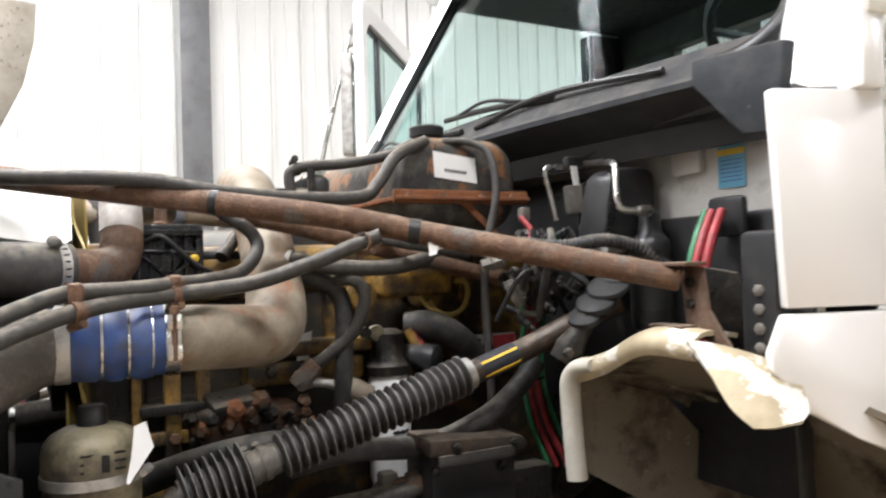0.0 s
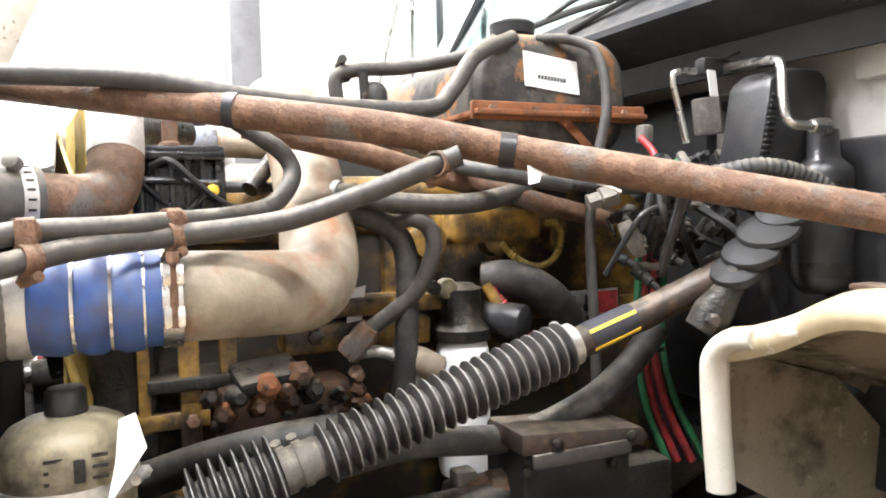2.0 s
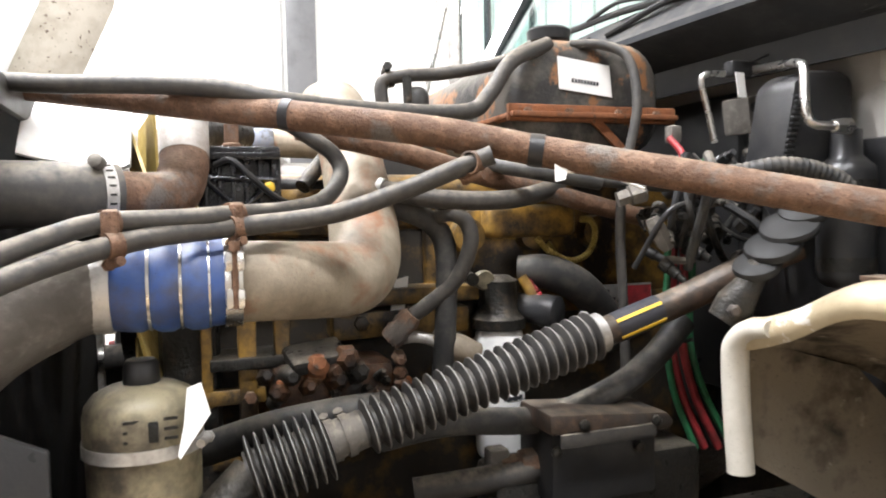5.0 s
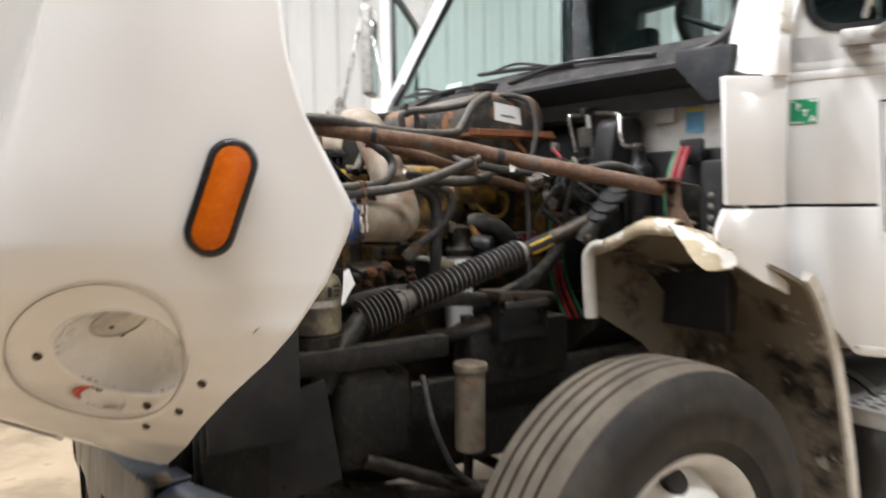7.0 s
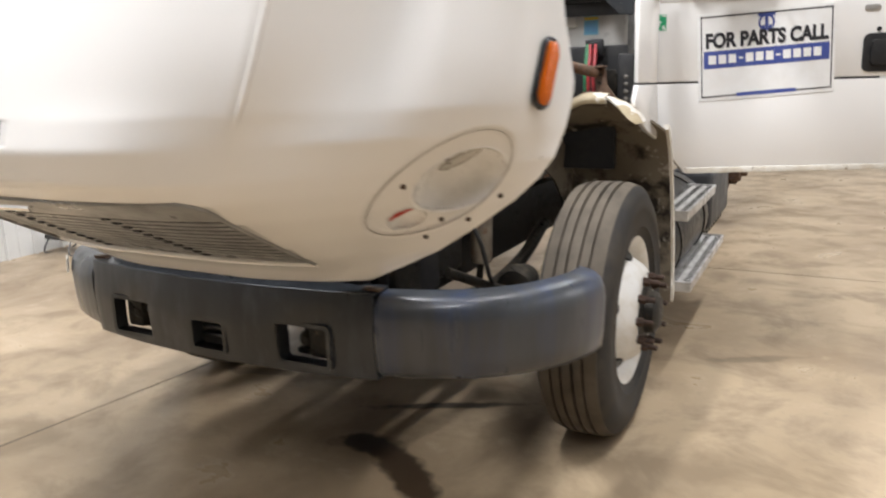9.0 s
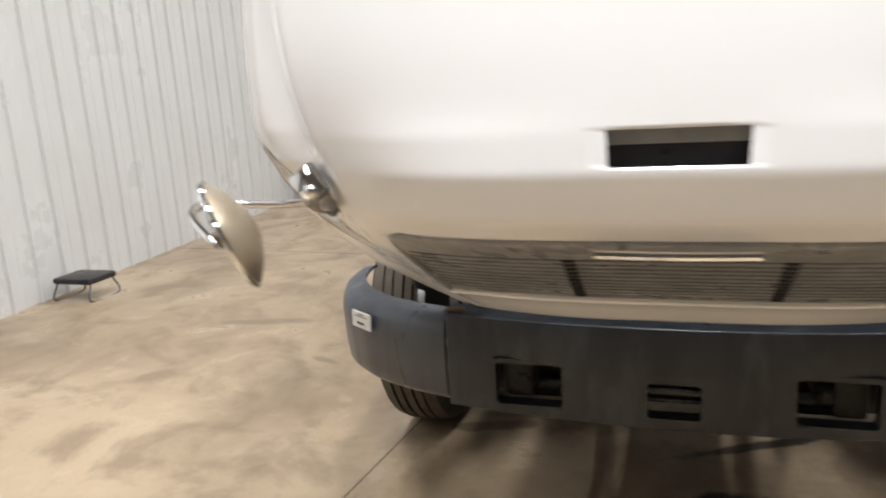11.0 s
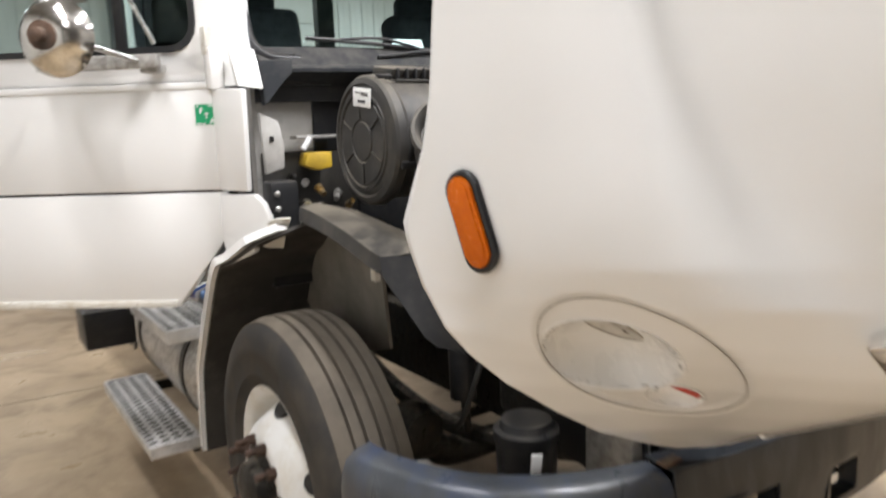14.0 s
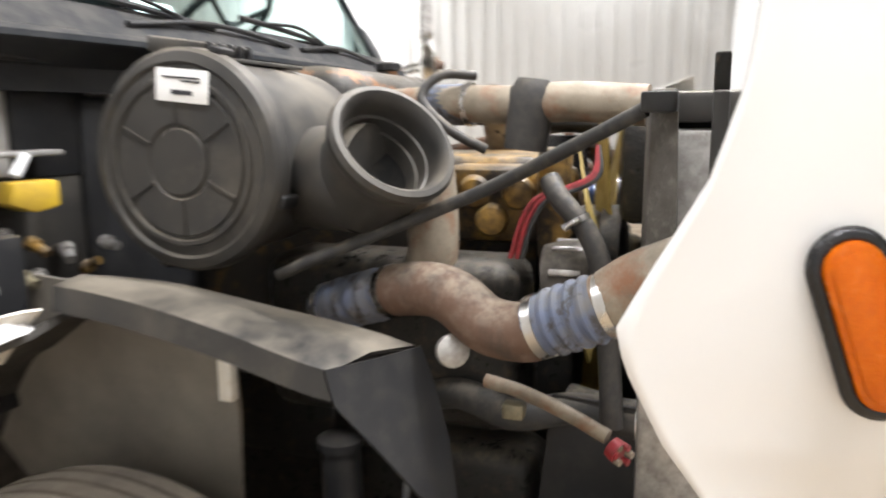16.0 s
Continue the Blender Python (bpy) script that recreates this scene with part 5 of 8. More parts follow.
part("shield_front", sheet([[(-0.985, -0.33, 1.295), (-0.90, -0.385, 1.295), (-0.80, -0.41, 1.285)], [(-0.985, -0.345, 1.24), (-0.90, -0.405, 1.23), (-0.79, -0.43, 1.22)], [(-0.96, -0.40, 1.17), (-0.91, -0.435, 1.15), (-0.80, -0.46, 1.12)], [(-0.93, -0.455, 1.09), (-0.90, -0.47, 1.06), (-0.82, -0.48, 1.03)]], 0.006), BLACK, splash)
part("shield_wall", slab([(-0.83, 0.42, 1.36), (-0.83, -0.05, 1.335), (-0.82, -0.05, 1.12), (-0.79, -0.02, 0.92), (-0.78, 0.45, 0.78), (-0.79, 0.66, 1.0)], (0.012, 0, 0)), LINER, splash)
part("shield_strut", boxed((-0.845, -0.05, 1.225), (0.022, 0.03, 0.13), 0.004), WHITE_DIRTY, splash)
part("curled_flap", sheet([[(-1.06, 0.235, 1.345), (-1.035, 0.20, 1.352), (-1.01, 0.19, 1.35)], [(-1.075, 0.265, 1.31), (-1.05, 0.26, 1.30), (-1.005, 0.25, 1.30)], [(-1.09, 0.30, 1.265), (-1.05, 0.315, 1.245), (-0.99, 0.32, 1.235)]], 0.005), WHITE_DIRTY, splash)


# Steps and tanks behind the front wheels.
def step(s, y0, y1, z, x0=0.98, x1=1.22):
    base = part("step", boxed((s * (x0 + x1) / 2, (y0 + y1) / 2, z - 0.03), (x1 - x0, y1 - y0, 0.045), 0.006), DIAMOND, truck, "punched metal cab step")
    nx, ny = 4, int((y1 - y0) / 0.045)
    for i in range(nx):
        for k in range(ny):
            cx, cy = s * (x0 + (x1 - x0) * (i + 0.5) / nx), y0 + (y1 - y0) * (k + 0.5) / ny
            part("tread_slot", boxed((cx, cy, z - 0.0065), (0.030, 0.013, 0.004)), GREASE, base, smooth=False)
    part("step_rim", ring_plate(rounded(x1 - x0 + 0.008, y1 - y0 + 0.008, 0.01, 2), rounded(x1 - x0 - 0.02, y1 - y0 - 0.02, 0.006, 2), (s * (x0 + x1) / 2, (y0 + y1) / 2, z - 0.012), (1, 0, 0), (0, 1, 0), (0, 0, 0.014)), DIAMOND, base)
    for y in (y0 + 0.06, y1 - 0.06):
        part("step_bracket", boxed((s * (x0 - 0.05), y, z - 0.06), (0.14, 0.03, 0.05), 0.004), GREASE, base)


step(1, 0.95, 1.95, 0.80)
step(1, 1.0, 2.3, 0.42, 1.0, 1.24)
step(-1, 0.76, 1.40, 0.90, 1.08, 1.30)
step(-1, 1.0, 2.0, 0.36, 1.15, 1.355)
part("kick_plate", slab([(-1.10, 0.64, 1.065), (-1.10, 0.80, 1.07), (-1.14, 1.30, 0.915), (-1.14, 0.76, 0.915)], (0.012, 0, 0), 0.004), CHROME, truck, "polished slanted kick plate over the step")
part("step_guard", boxed((-1.385, 1.52, 0.785), (0.21, 0.22, 0.17), 0.01), BLACK, truck, "black box at the end of the step")
for s in (1, -1):
    prof = [(0, 0.05), (0.01, 0.24), (0.03, 0.27), (0.05, 0.28), (1.15, 0.28), (1.17, 0.27), (1.19, 0.24), (1.2, 0.05)]
    tank = part("fuel_tank", turned((s * 0.88, 0.98, 0.58), (0, 1, 0), prof, 40), ALU if s < 0 else BLACK, truck, "polished cylindrical fuel tank" if s < 0 else "black tank box under the cab")
    for y in (1.15, 1.95):
        part("tank_strap", turned((s * 0.88, y, 0.58), (0, 1, 0), [(0, 0.2), (0, 0.287), (0.05, 0.287), (0.05, 0.2)], 40, False), GREASE, tank)
    part("chassis_rail", boxed((s * 0.42, 3.0, 0.78), (0.08, 7.4, 0.27), 0.01), GREASE, truck)
    bm = boxed((s * 0.86, 2.90, 0.62), (0.56, 0.95, 0.42), 0.05, None, 3)
    part("side_box", bm, TANK_GREY, truck, "dark grey box on the chassis side")
    teeth = [(s * 1.10, 2.44 + 0.06 * k, 0.40 - (0.045 if k % 2 else 0.0)) for k in range(16)]
    part("box_skirt", slab([(s * 1.10, 2.44, 0.45), *teeth, (s * 1.10, 3.34, 0.45)], (-s * 0.012, 0, 0)), GREASE, truck, "ragged dark skirt under the box")
    for y in (4.9, 6.2):
        drum = part("rear_hub", turned((s * 0.78, y, 0.56), (s, 0, 0), [(0, 0.10), (0.02, 0.205), (0.17, 0.21), (0.19, 0.20), (0.20, 0.13), (0.30, 0.12), (0.31, 0.07), (0.36, 0.065), (0.365, 0.02)], 32), PIPE_BROWN, truck, "bare rusty brake drum and hub without a wheel")
        for k in range(10):
            a = radians(36 * k)
            part("wheel_stud", turned((s * 0.98, y + 0.143 * math.cos(a), 0.56 + 0.143 * math.sin(a)), (s, 0, 0), [(0, 0.011), (0.07, 0.010)], 8), NUT, drum)
part("rear_axle", boxed((0, 5.8, 0.55), (1.5, 1.4, 0.25), 0.03), GREASE, truck)


# ---- engine bay ----
def clamp(parent, at, way, r, width=0.014, material=None, screw=True, turn=90):
    material = material or STEEL
    a, b, w = frame_along(way)
    bm = bmesh.new()
    lathe(bm, Vector(at) - w * width / 2, w, [(0, r), (0, r + 0.0025), (width, r + 0.0025), (width, r)], 28, False)
    if screw:
        u = (a * math.cos(radians(turn)) + b * math.sin(radians(turn)))
        side = w.cross(u)
        lathe(bm, Vector(at) + u * (r + 0.006) - side * 0.014, side, [(0, 0.006), (0.028, 0.006)], 10)
        lathe(bm, Vector(at) + u * (r + 0.006) + side * 0.014, side, [(0, 0.008), (0.006, 0.008)], 6)
    return part("hose_clamp", bm, material, parent, "metal hose clamp")


def ribbed(p, q, r0, r1, ribs, seg=32, duty=0.5, bow=None):
    """A bellows from p to q with rounded ribs between the radii."""
    d = Vector(q) - Vector(p)
    prof = []
    for k in range(ribs):
        for j, h in ((0, 0), (0.28, 0.0), (0.50, 0.80), (0.60, 1), (0.72, 1), (0.82, 0.80)):
            prof.append(((k + j) / ribs * d.length, r0 + (r1 - r0) * h))
    prof.append((d.length, r0))
    bm = turned(p, d, prof, seg)
    w = d.normalized()
    for f in bm.faces:
        if all(((v.co - Vector(p)) - w * (v.co - Vector(p)).dot(w)).length > r1 * 0.975 for v in f.verts):
            f.material_index = 1
    return bm


# engine block, valve cover, brackets
block = part("engine", boxed((0.0, 0.02, 1.16), (0.42, 1.02, 0.62), 0.02), ENGINE, truck, "oily yellow diesel engine")
part("valve_cover", boxed((0.02, 0.02, 1.515), (0.40, 0.98, 0.11), 0.03, seg=3), CAT_YELLOW, block)
part("side_cover", boxed((0.222, 0.18, 1.40), (0.03, 0.56, 0.20), 0.012), CAT_YELLOW, block)
part("side_rail", boxed((0.226, 0.20, 1.305), (0.028, 0.60, 0.035), 0.006), CAT_YELLOW, block)
for y in (-0.02, 0.12, 0.26):
    part("cover_boss", turned((0.236, y, 1.45), (1, 0, 0), [(0, 0.035), (0.03, 0.032), (0.034, 0.02)], 20), CAT_YELLOW, block)
    part("cover_bolt", turned((0.245, y + 0.06, 1.305), (1, 0, 0), [(0, 0.010), (0.010, 0.010)], 6), GREASE, block)
part("rocker_box", boxed((0.25, 0.11, 1.475), (0.06, 0.19, 0.065), 0.016, seg=3), CAT_YELLOW, block, "yellow injector cover")
part("oil_pan", boxed((0.02, 0.05, 0.72), (0.40, 0.95, 0.28), 0.04), GREASE, block)
part("front_cover", boxed((0.0, -0.53, 1.15), (0.56, 0.10, 0.52), 0.03), GREASE, block)
part("bell_housing", turned((0, 0.52, 1.08), (0, 1, 0), [(0, 0.28), (0.06, 0.30), (0.20, 0.26), (0.3, 0.2)], 32), GREASE, block)
plate = part("model_plate", boxed((0.252, 0.31, 1.313), (0.004, 0.17, 0.052), 0.001), ALU, block, "engine plate with red field")
part("plate_field", boxed((0.2548, 0.36, 1.313), (0.001, 0.065, 0.044)), RED, block, smooth=False)
writing("C-1", (0.2556, 0.295, 1.313), (0, 1, 0), (0, 0, 1), 0.030, INK, block, label="black engine model letters", bold=0.001)
for a, b in (((0.293, -0.504, 1.277), (0.022, 0.018, 0.20)), ((0.293, -0.439, 1.221), (0.028, 0.030, 0.30)), ((0.293, -0.381, 1.255), (0.026, 0.026, 0.16)), ((0.293, -0.465, 1.193), (0.024, 0.11, 0.026)),
             ((0.226, -0.454, 1.075), (0.10, 0.15, 0.03))):
    part("engine_bracket", boxed(a, b, 0.004), CAT_YELLOW, block, "yellow engine bracket")
for y, z in ((-0.482, 1.126), (-0.437, 1.193), (-0.375, 1.215)):
    part("bracket_bolt", turned((0.310, y, z), (1, 0, 0), [(0, 0.011), (0.012, 0.010), (0.014, 0.005)], 6), RUST, block)
part("bracket_web", boxed((0.26, -0.43, 1.25), (0.12, 0.14, 0.02), 0.004), GREASE, block)
part("block_ledge", boxed((0.26, -0.10, 1.345), (0.08, 0.36, 0.03), 0.006), CAT_YELLOW, block)
part("block_ledge", boxed((0.25, -0.16, 1.295), (0.07, 0.26, 0.05), 0.008), CAT_YELLOW, block)
for y in (-0.24, -0.17):
    part("cover_bolt", turned((0.288, y, 1.30), (1, 0, 0), [(0, 0.014), (0.010, 0.013), (0.013, 0.007)], 6), CAT_YELLOW, block)

# fuel pump: a lumpy rusted casting
random.seed(5)
bm = bmesh.new()
box(bm, (0.30, -0.30, 1.195), (0.12, 0.21, 0.10), bevel=0.02)
part("fuel_pump", bm, RUST_OILY, block, "oily rusted fuel pump")
for k in range(46):
    y, z = -0.42 + 0.24 * random.random(), 1.135 + 0.125 * random.random()
    r = 0.007 + 0.014 * random.random()
    w = Vector((1, random.uniform(-0.4, 0.4), random.uniform(-0.3, 0.6)))
    part("pump_fitting", turned((0.34 + 0.02 * random.random(), y, z), w, [(0, r * 1.2), (0.015, r), (0.022, r), (0.030, r * 0.55)], random.choice((6, 6, 14))), random.choice((RUST_OILY, GREASE, RUST_ORANGE, RUST_OILY, GREASE, RUST, RUST_OILY, GREASE)), block)
part("pump_cap", boxed((0.335, -0.33, 1.258), (0.09, 0.10, 0.025), 0.008, Euler((0.12, 0.2, 0.1)).to_matrix()), GREASE, block)
part("pump_port", turned((0.365, -0.215, 1.165), (1, 0, 0), [(0, 0.018), (0.02, 0.018), (0.022, 0.012), (0.012, 0.010)], 6), RUST_ORANGE, block)
part("fuel_line", tube([(0.345, -0.20, 1.275), (0.36, -0.155, 1.28), (0.37, -0.115, 1.262), (0.37, -0.095, 1.22), (0.365, -0.09, 1.16)], 0.010, 12), ALU, block, "braided pale fuel line")
part("line_fitting", turned((0.36, -0.13, 1.282), (0.25, 1, -0.55), [(0, 0.016), (0.05, 0.024), (0.085, 0.024), (0.09, 0.018)], 18), CAST, block)

# spin-on fuel filter and its head
canister = part("fuel_filter", turned((0.30, 0.022, 1.03), (0, 0, 1), [(0, 0.030), (0.006, 0.044), (0.02, 0.047), (0.225, 0.047), (0.238, 0.044), (0.245, 0.036)], 36), PAPER, block, "white spin-on fuel filter")
for k, (z, w) in enumerate(((1.21, 0.055), (1.19, 0.075), (1.175, 0.04), (1.15, 0.065))):
    bm = bmesh.new()
    a0 = 0.2
    for j in range(6):
        a = a0 - w * 6 + j * w * 2.2
        box(bm, (0.30 + 0.0475 * math.cos(a), 0.022 + 0.0475 * math.sin(a), z), (0.002, 0.007, 0.006 + 0.003 * (j % 2)), Euler((0, 0, a)).to_matrix())
    part("filter_print", bm, INK, canister, "rows of dark print bars")
bm = bmesh.new()
lathe(bm, (0.30, 0.022, 1.275), (0, 0, 1), [(0, 0.050), (0.02, 0.052), (0.035, 0.04), (0.09, 0.036), (0.10, 0.02)], 24)
box(bm, (0.29, 0.02, 1.345), (0.07, 0.075, 0.05), bevel=0.01)
lathe(bm, (0.30, -0.035, 1.372), (1, -0.2, 0), [(0, 0.012), (0.03, 0.012)], 14)
part("filter_head", bm, GREASE, block, "oily filter head casting")
part("filter_plug", turned((0.305, -0.012, 1.368), (1, -0.1, 0.05), [(0, 0.018), (0.014, 0.019), (0.018, 0.016)], 18), RESERVOIR, block)
part("sensor", turned((0.30, 0.06, 1.315), (0.75, 0.55, -0.1), [(0, 0.026), (0.05, 0.028), (0.055, 0.031), (0.085, 0.031), (0.09, 0.024)], 20), BLACK, block)
part("loom_tube", tube([(0.31, 0.065, 1.37), (0.325, 0.085, 1.33), (0.33, 0.10, 1.29)], 0.011, 12), CAT_YELLOW, block)
part("big_black_hose", tube([(0.27, 0.08, 1.375), (0.30, 0.13, 1.375), (0.31, 0.19, 1.345), (0.29, 0.25, 1.29), (0.25, 0.28, 1.22)], 0.034, 16), RUBBER_DARK, truck, "thick black coolant hose")
part("red_loom", tube([(0.31, 0.075, 1.36), (0.33, 0.10, 1.32), (0.345, 0.13, 1.27), (0.35, 0.15, 1.20)], lambda t: 0.011 + 0.0012 * math.sin(t * 150), 10, 24), RED, truck, "red corrugated loom")
for pts, r, m in (([(0.17, 0.011, 1.439), (0.193, 0.084, 1.439), (0.198, 0.146, 1.434), (0.187, 0.185, 1.389), (0.17, 0.19, 1.344)], 0.009, CAT_YELLOW),
                  ([(0.17, 0.028, 1.417), (0.193, 0.101, 1.417), (0.198, 0.162, 1.417), (0.193, 0.207, 1.378), (0.193, 0.252, 1.369), (0.193, 0.297, 1.395), (0.181, 0.302, 1.445), (0.159, 0.286, 1.473)], 0.006, CAT_YELLOW),
                  ([(0.137, 0.006, 1.4), (0.159, 0.039, 1.389), (0.17, 0.095, 1.395)], 0.012, CAST)):
    part("sensor_lead", tube(pts, r, 10), m, truck, "yellow sensor lead")
for c in ((0.198, 0.084, 1.442), (0.198, 0.179, 1.414), (0.17, 0.039, 1.4)):
    part("lead_plug", boxed(c, (0.02, 0.032, 0.022), 0.004), YELLOW if c[1] < 0.1 else CAST, truck)
part("lead_plug", boxed((0.193, 0.056, 1.445), (0.022, 0.03, 0.024), 0.004), BLACK, truck)

# electronics box by the front cover
ecm = part("control_module", boxed((0.263, -0.442, 1.539), (0.09, 0.135, 0.145), 0.006), GLOSS_BLACK, truck, "ribbed black control module")
for k in range(6):
    part("module_rib", boxed((0.313, -0.497 + k * 0.022, 1.539), (0.010, 0.008, 0.12), 0.002), GLOSS_BLACK, ecm)
for z in (1.594, 1.499):
    part("module_rail", boxed((0.316, -0.442, z), (0.014, 0.13, 0.012), 0.003), GLOSS_BLACK, ecm)
bm = bmesh.new()
for p, q in (((0.32, -0.502, 1.559), (0.32, -0.442, 1.504)), ((0.32, -0.442, 1.504), (0.32, -0.387, 1.554)), ((0.32, -0.502, 1.559), (0.32, -0.387, 1.554))):
    rod(bm, p, q, 0.005, 8)
part("module_brace", bm, GLOSS_BLACK, ecm)
part("module_cable", tube([(0.318, -0.482, 1.579), (0.333, -0.457, 1.586), (0.338, -0.427, 1.559), (0.333, -0.392, 1.529), (0.318, -0.362, 1.514)], 0.005, 8), BLACK, ecm)
part("module_knob", turned((0.32, -0.397, 1.542), (1, 0, 0), [(0, 0.009), (0.012, 0.009), (0.014, 0.005)], 14), YELLOW, ecm)
part("module_stud", turned((0.283, -0.452, 1.604), (0, 0, 1), [(0, 0.016), (0.012, 0.016), (0.014, 0.012), (0.045, 0.012)], 14), RUST, ecm)
part("starter_tube", tube([(0.248, -0.382, 1.547), (0.248, -0.272, 1.544)], 0.014, 14), BLACK, truck)
part("rocker_corner", boxed((0.22, -0.34, 1.50), (0.10, 0.14, 0.09), 0.02), CAT_YELLOW, block)
part("slant_tube", tube([(0.288, -0.337, 1.544), (0.248, -0.292, 1.594), (0.208, -0.252, 1.634)], 0.014, 12), GREASE, truck)
part("cross_pipe", tube([(0.30, -0.54, 1.63), (0.20, -0.50, 1.645), (0.10, -0.42, 1.65)], 0.028, 16), GREASE, truck)

# charge-air pipe with its blue hose
cac = part("charge_inlet", tube([(0.547, -0.638, 1.409), (0.557, -0.688, 1.404), (0.567, -0.768, 1.374), (0.567, -0.868, 1.304)], lambda t: 0.056 + 0.035 * t, 28), CAST_GREY, truck, "dark grey cast cooler outlet")
hose = part("charge_hose", turned((0.547, -0.645, 1.409), (0.02, 1, 0), [(0, 0.052), (0, 0.057), (0.03, 0.057), (0.042, 0.059), (0.060, 0.061), (0.068, 0.057), (0.072, 0.057), (0.082, 0.062), (0.098, 0.062), (0.106, 0.057), (0.110, 0.057), (0.120, 0.062), (0.136, 0.062), (0.146, 0.058), (0.182, 0.057), (0.182, 0.052)], 40), BLUE, truck, "blue silicone charge-air hose")
for k in (0.070, 0.108):
    part("hose_ring", turned(Vector((0.547, -0.645, 1.409)) + Vector((0.02, 1, 0)).normalized() * (k - 0.0018), (0.02, 1, 0), [(0, 0.056), (0, 0.0592), (0.0036, 0.0592), (0.0036, 0.056)], 40, False), STEEL, hose)
part("hose_ring", turned(Vector((0.547, -0.645, 1.409)) + Vector((0.02, 1, 0)).normalized() * 0.140, (0.02, 1, 0), [(0, 0.056), (0, 0.0600), (0.0036, 0.0600), (0.0036, 0.056)], 40, False), STEEL, hose)
part("band_clamp", turned((0.547, -0.64, 1.409), (0.02, 1, 0), [(0, 0.057), (0, 0.060), (0.022, 0.060), (0.022, 0.057)], 40, False), ALU, hose, "worn steel band clamp")
tb = Vector((0.55, -0.484, 1.409))
part("band_clamp", turned(tb, (0.02, 1, 0), [(0, 0.057), (0, 0.061), (0.022, 0.061), (0.022, 0.057)], 40, False), STEEL, hose, "bright T-bolt clamp")
bm = bmesh.new()
for dz in (0.030, -0.018):
    part("trunnion", boxed(tb + Vector((0.060, 0.011, dz)), (0.012, 0.024, 0.026), 0.004), STEEL, hose, "bright clamp trunnion")
bm = bmesh.new()
rod(bm, tb + Vector((0.063, 0.011, -0.03)), tb + Vector((0.063, 0.011, 0.05)), 0.0045, 8)
lathe(bm, tb + Vector((0.063, 0.011, 0.043)), (0, 0, 1), [(0, 0.008), (0.012, 0.008)], 6)
part("t_bolt", bm, RUST, hose)
path = [(0.549, -0.473, 1.408), (0.542, -0.418, 1.406), (0.507, -0.353, 1.401), (0.462, -0.293, 1.399), (0.422, -0.263, 1.424), (0.377, -0.253, 1.479), (0.317, -0.251, 1.559), (0.267, -0.253, 1.624), (0.207, -0.258, 1.689), (0.117, -0.263, 1.704)]
elbow = part("charge_pipe", tube(path, lambda t: 0.0545 + 0.004 * math.exp(-((t - 0.42) / 0.18) ** 2) - 0.006 * max(0, t - 0.6), 36, 10), CAST, truck, "cast charge-air elbow with rust spots")
part("paper_tag", slab([(0.285, -0.175, 1.375), (0.28, -0.148, 1.38), (0.275, -0.155, 1.315), (0.28, -0.185, 1.31)], (0.001, 0, 0)), PAPER, truck, "scrap of white paper")

# rusty coolant pipe, grey hose and the white fan shroud behind
rh = part("radiator_hose", tube([(0.487, -0.797, 1.529), (0.477, -0.697, 1.529), (0.447, -0.619, 1.527)], 0.044, 28), RUBBER, truck, "ribbed grey radiator hose")
worm = clamp(rh, (0.453, -0.635, 1.527), (-0.4, 1, 0), 0.044, 0.016, ALU, True, 60)
a, b, w = frame_along((-0.4, 1, 0))
for k in range(24):
    u = a * math.cos(radians(15 * k)) + b * math.sin(radians(15 * k))
    part("band_slot", boxed(Vector((0.453, -0.635, 1.527)) + u * 0.0467, (0.0012, 0.009, 0.003), 0, Matrix((u, w, u.cross(w))).transposed()), GREASE, rh, smooth=False)
part("clamp_screw", turned(Vector((0.453, -0.635, 1.527)) + Vector((0.03, 0, 0.042)), (0.8, -0.3, 0.3), [(0, 0.010), (0.014, 0.010), (0.016, 0.006)], 10), CAST_GREY, rh, "hose clamp screw")
part("coolant_pipe", tube([(0.457, -0.632, 1.527), (0.427, -0.582, 1.524), (0.392, -0.545, 1.532), (0.362, -0.53, 1.564), (0.342, -0.527, 1.594)], 0.037, 24), RUST, truck, "rust-covered coolant pipe")
part("coolant_pipe_top", tube([(0.345, -0.528, 1.589), (0.332, -0.527, 1.614), (0.319, -0.527, 1.639), (0.307, -0.525, 1.659)], 0.038, 24), PALE_PIPE, truck, "dull aluminium pipe end")
prof = [(0.0, 0.43), (0.06, 0.405), (0.13, 0.388), (0.180, 0.385), (0.190, 0.392), (0.192, 0.384), (0.180, 0.378), (0.06, 0.378)]
arc = [radians(40 + 4 * k) for k in range(15)]
shroud = part("fan_shroud", sheet([[Vector((r * math.cos(a), -0.80 + d, 1.33 + r * math.sin(a))) for a in arc] for d, r in prof], 0.004), RIM, truck, "white plastic fan shroud ring")
fan = part("fan", turned((0.0, -0.66, 1.33), (0, 1, 0), [(0, 0.05), (0.01, 0.11), (0.06, 0.11), (0.075, 0.06), (0.08, 0.02)], 32), GREASE, truck, "mustard-yellow cooling fan")
for k in range(7):
    a = radians(98 + k * 360 / 7)
    u, v = Vector((math.cos(a), 0, math.sin(a))), Vector((-math.sin(a), 0, math.cos(a)))
    q = Vector((0.0, -0.60, 1.33))
    rows = [[q + u * r + v * (w * (h - 0.5)) + Vector((0, 0.05 * (0.5 - h) * (1.1 - r), 0)) for h in (0, 0.33, 0.67, 1)] for r, w in ((0.09, 0.09), (0.18, 0.12), (0.28, 0.15), (0.368, 0.17))]
    part("fan_blade", sheet(rows, 0.005), MUSTARD, fan, "mustard plastic fan blade")

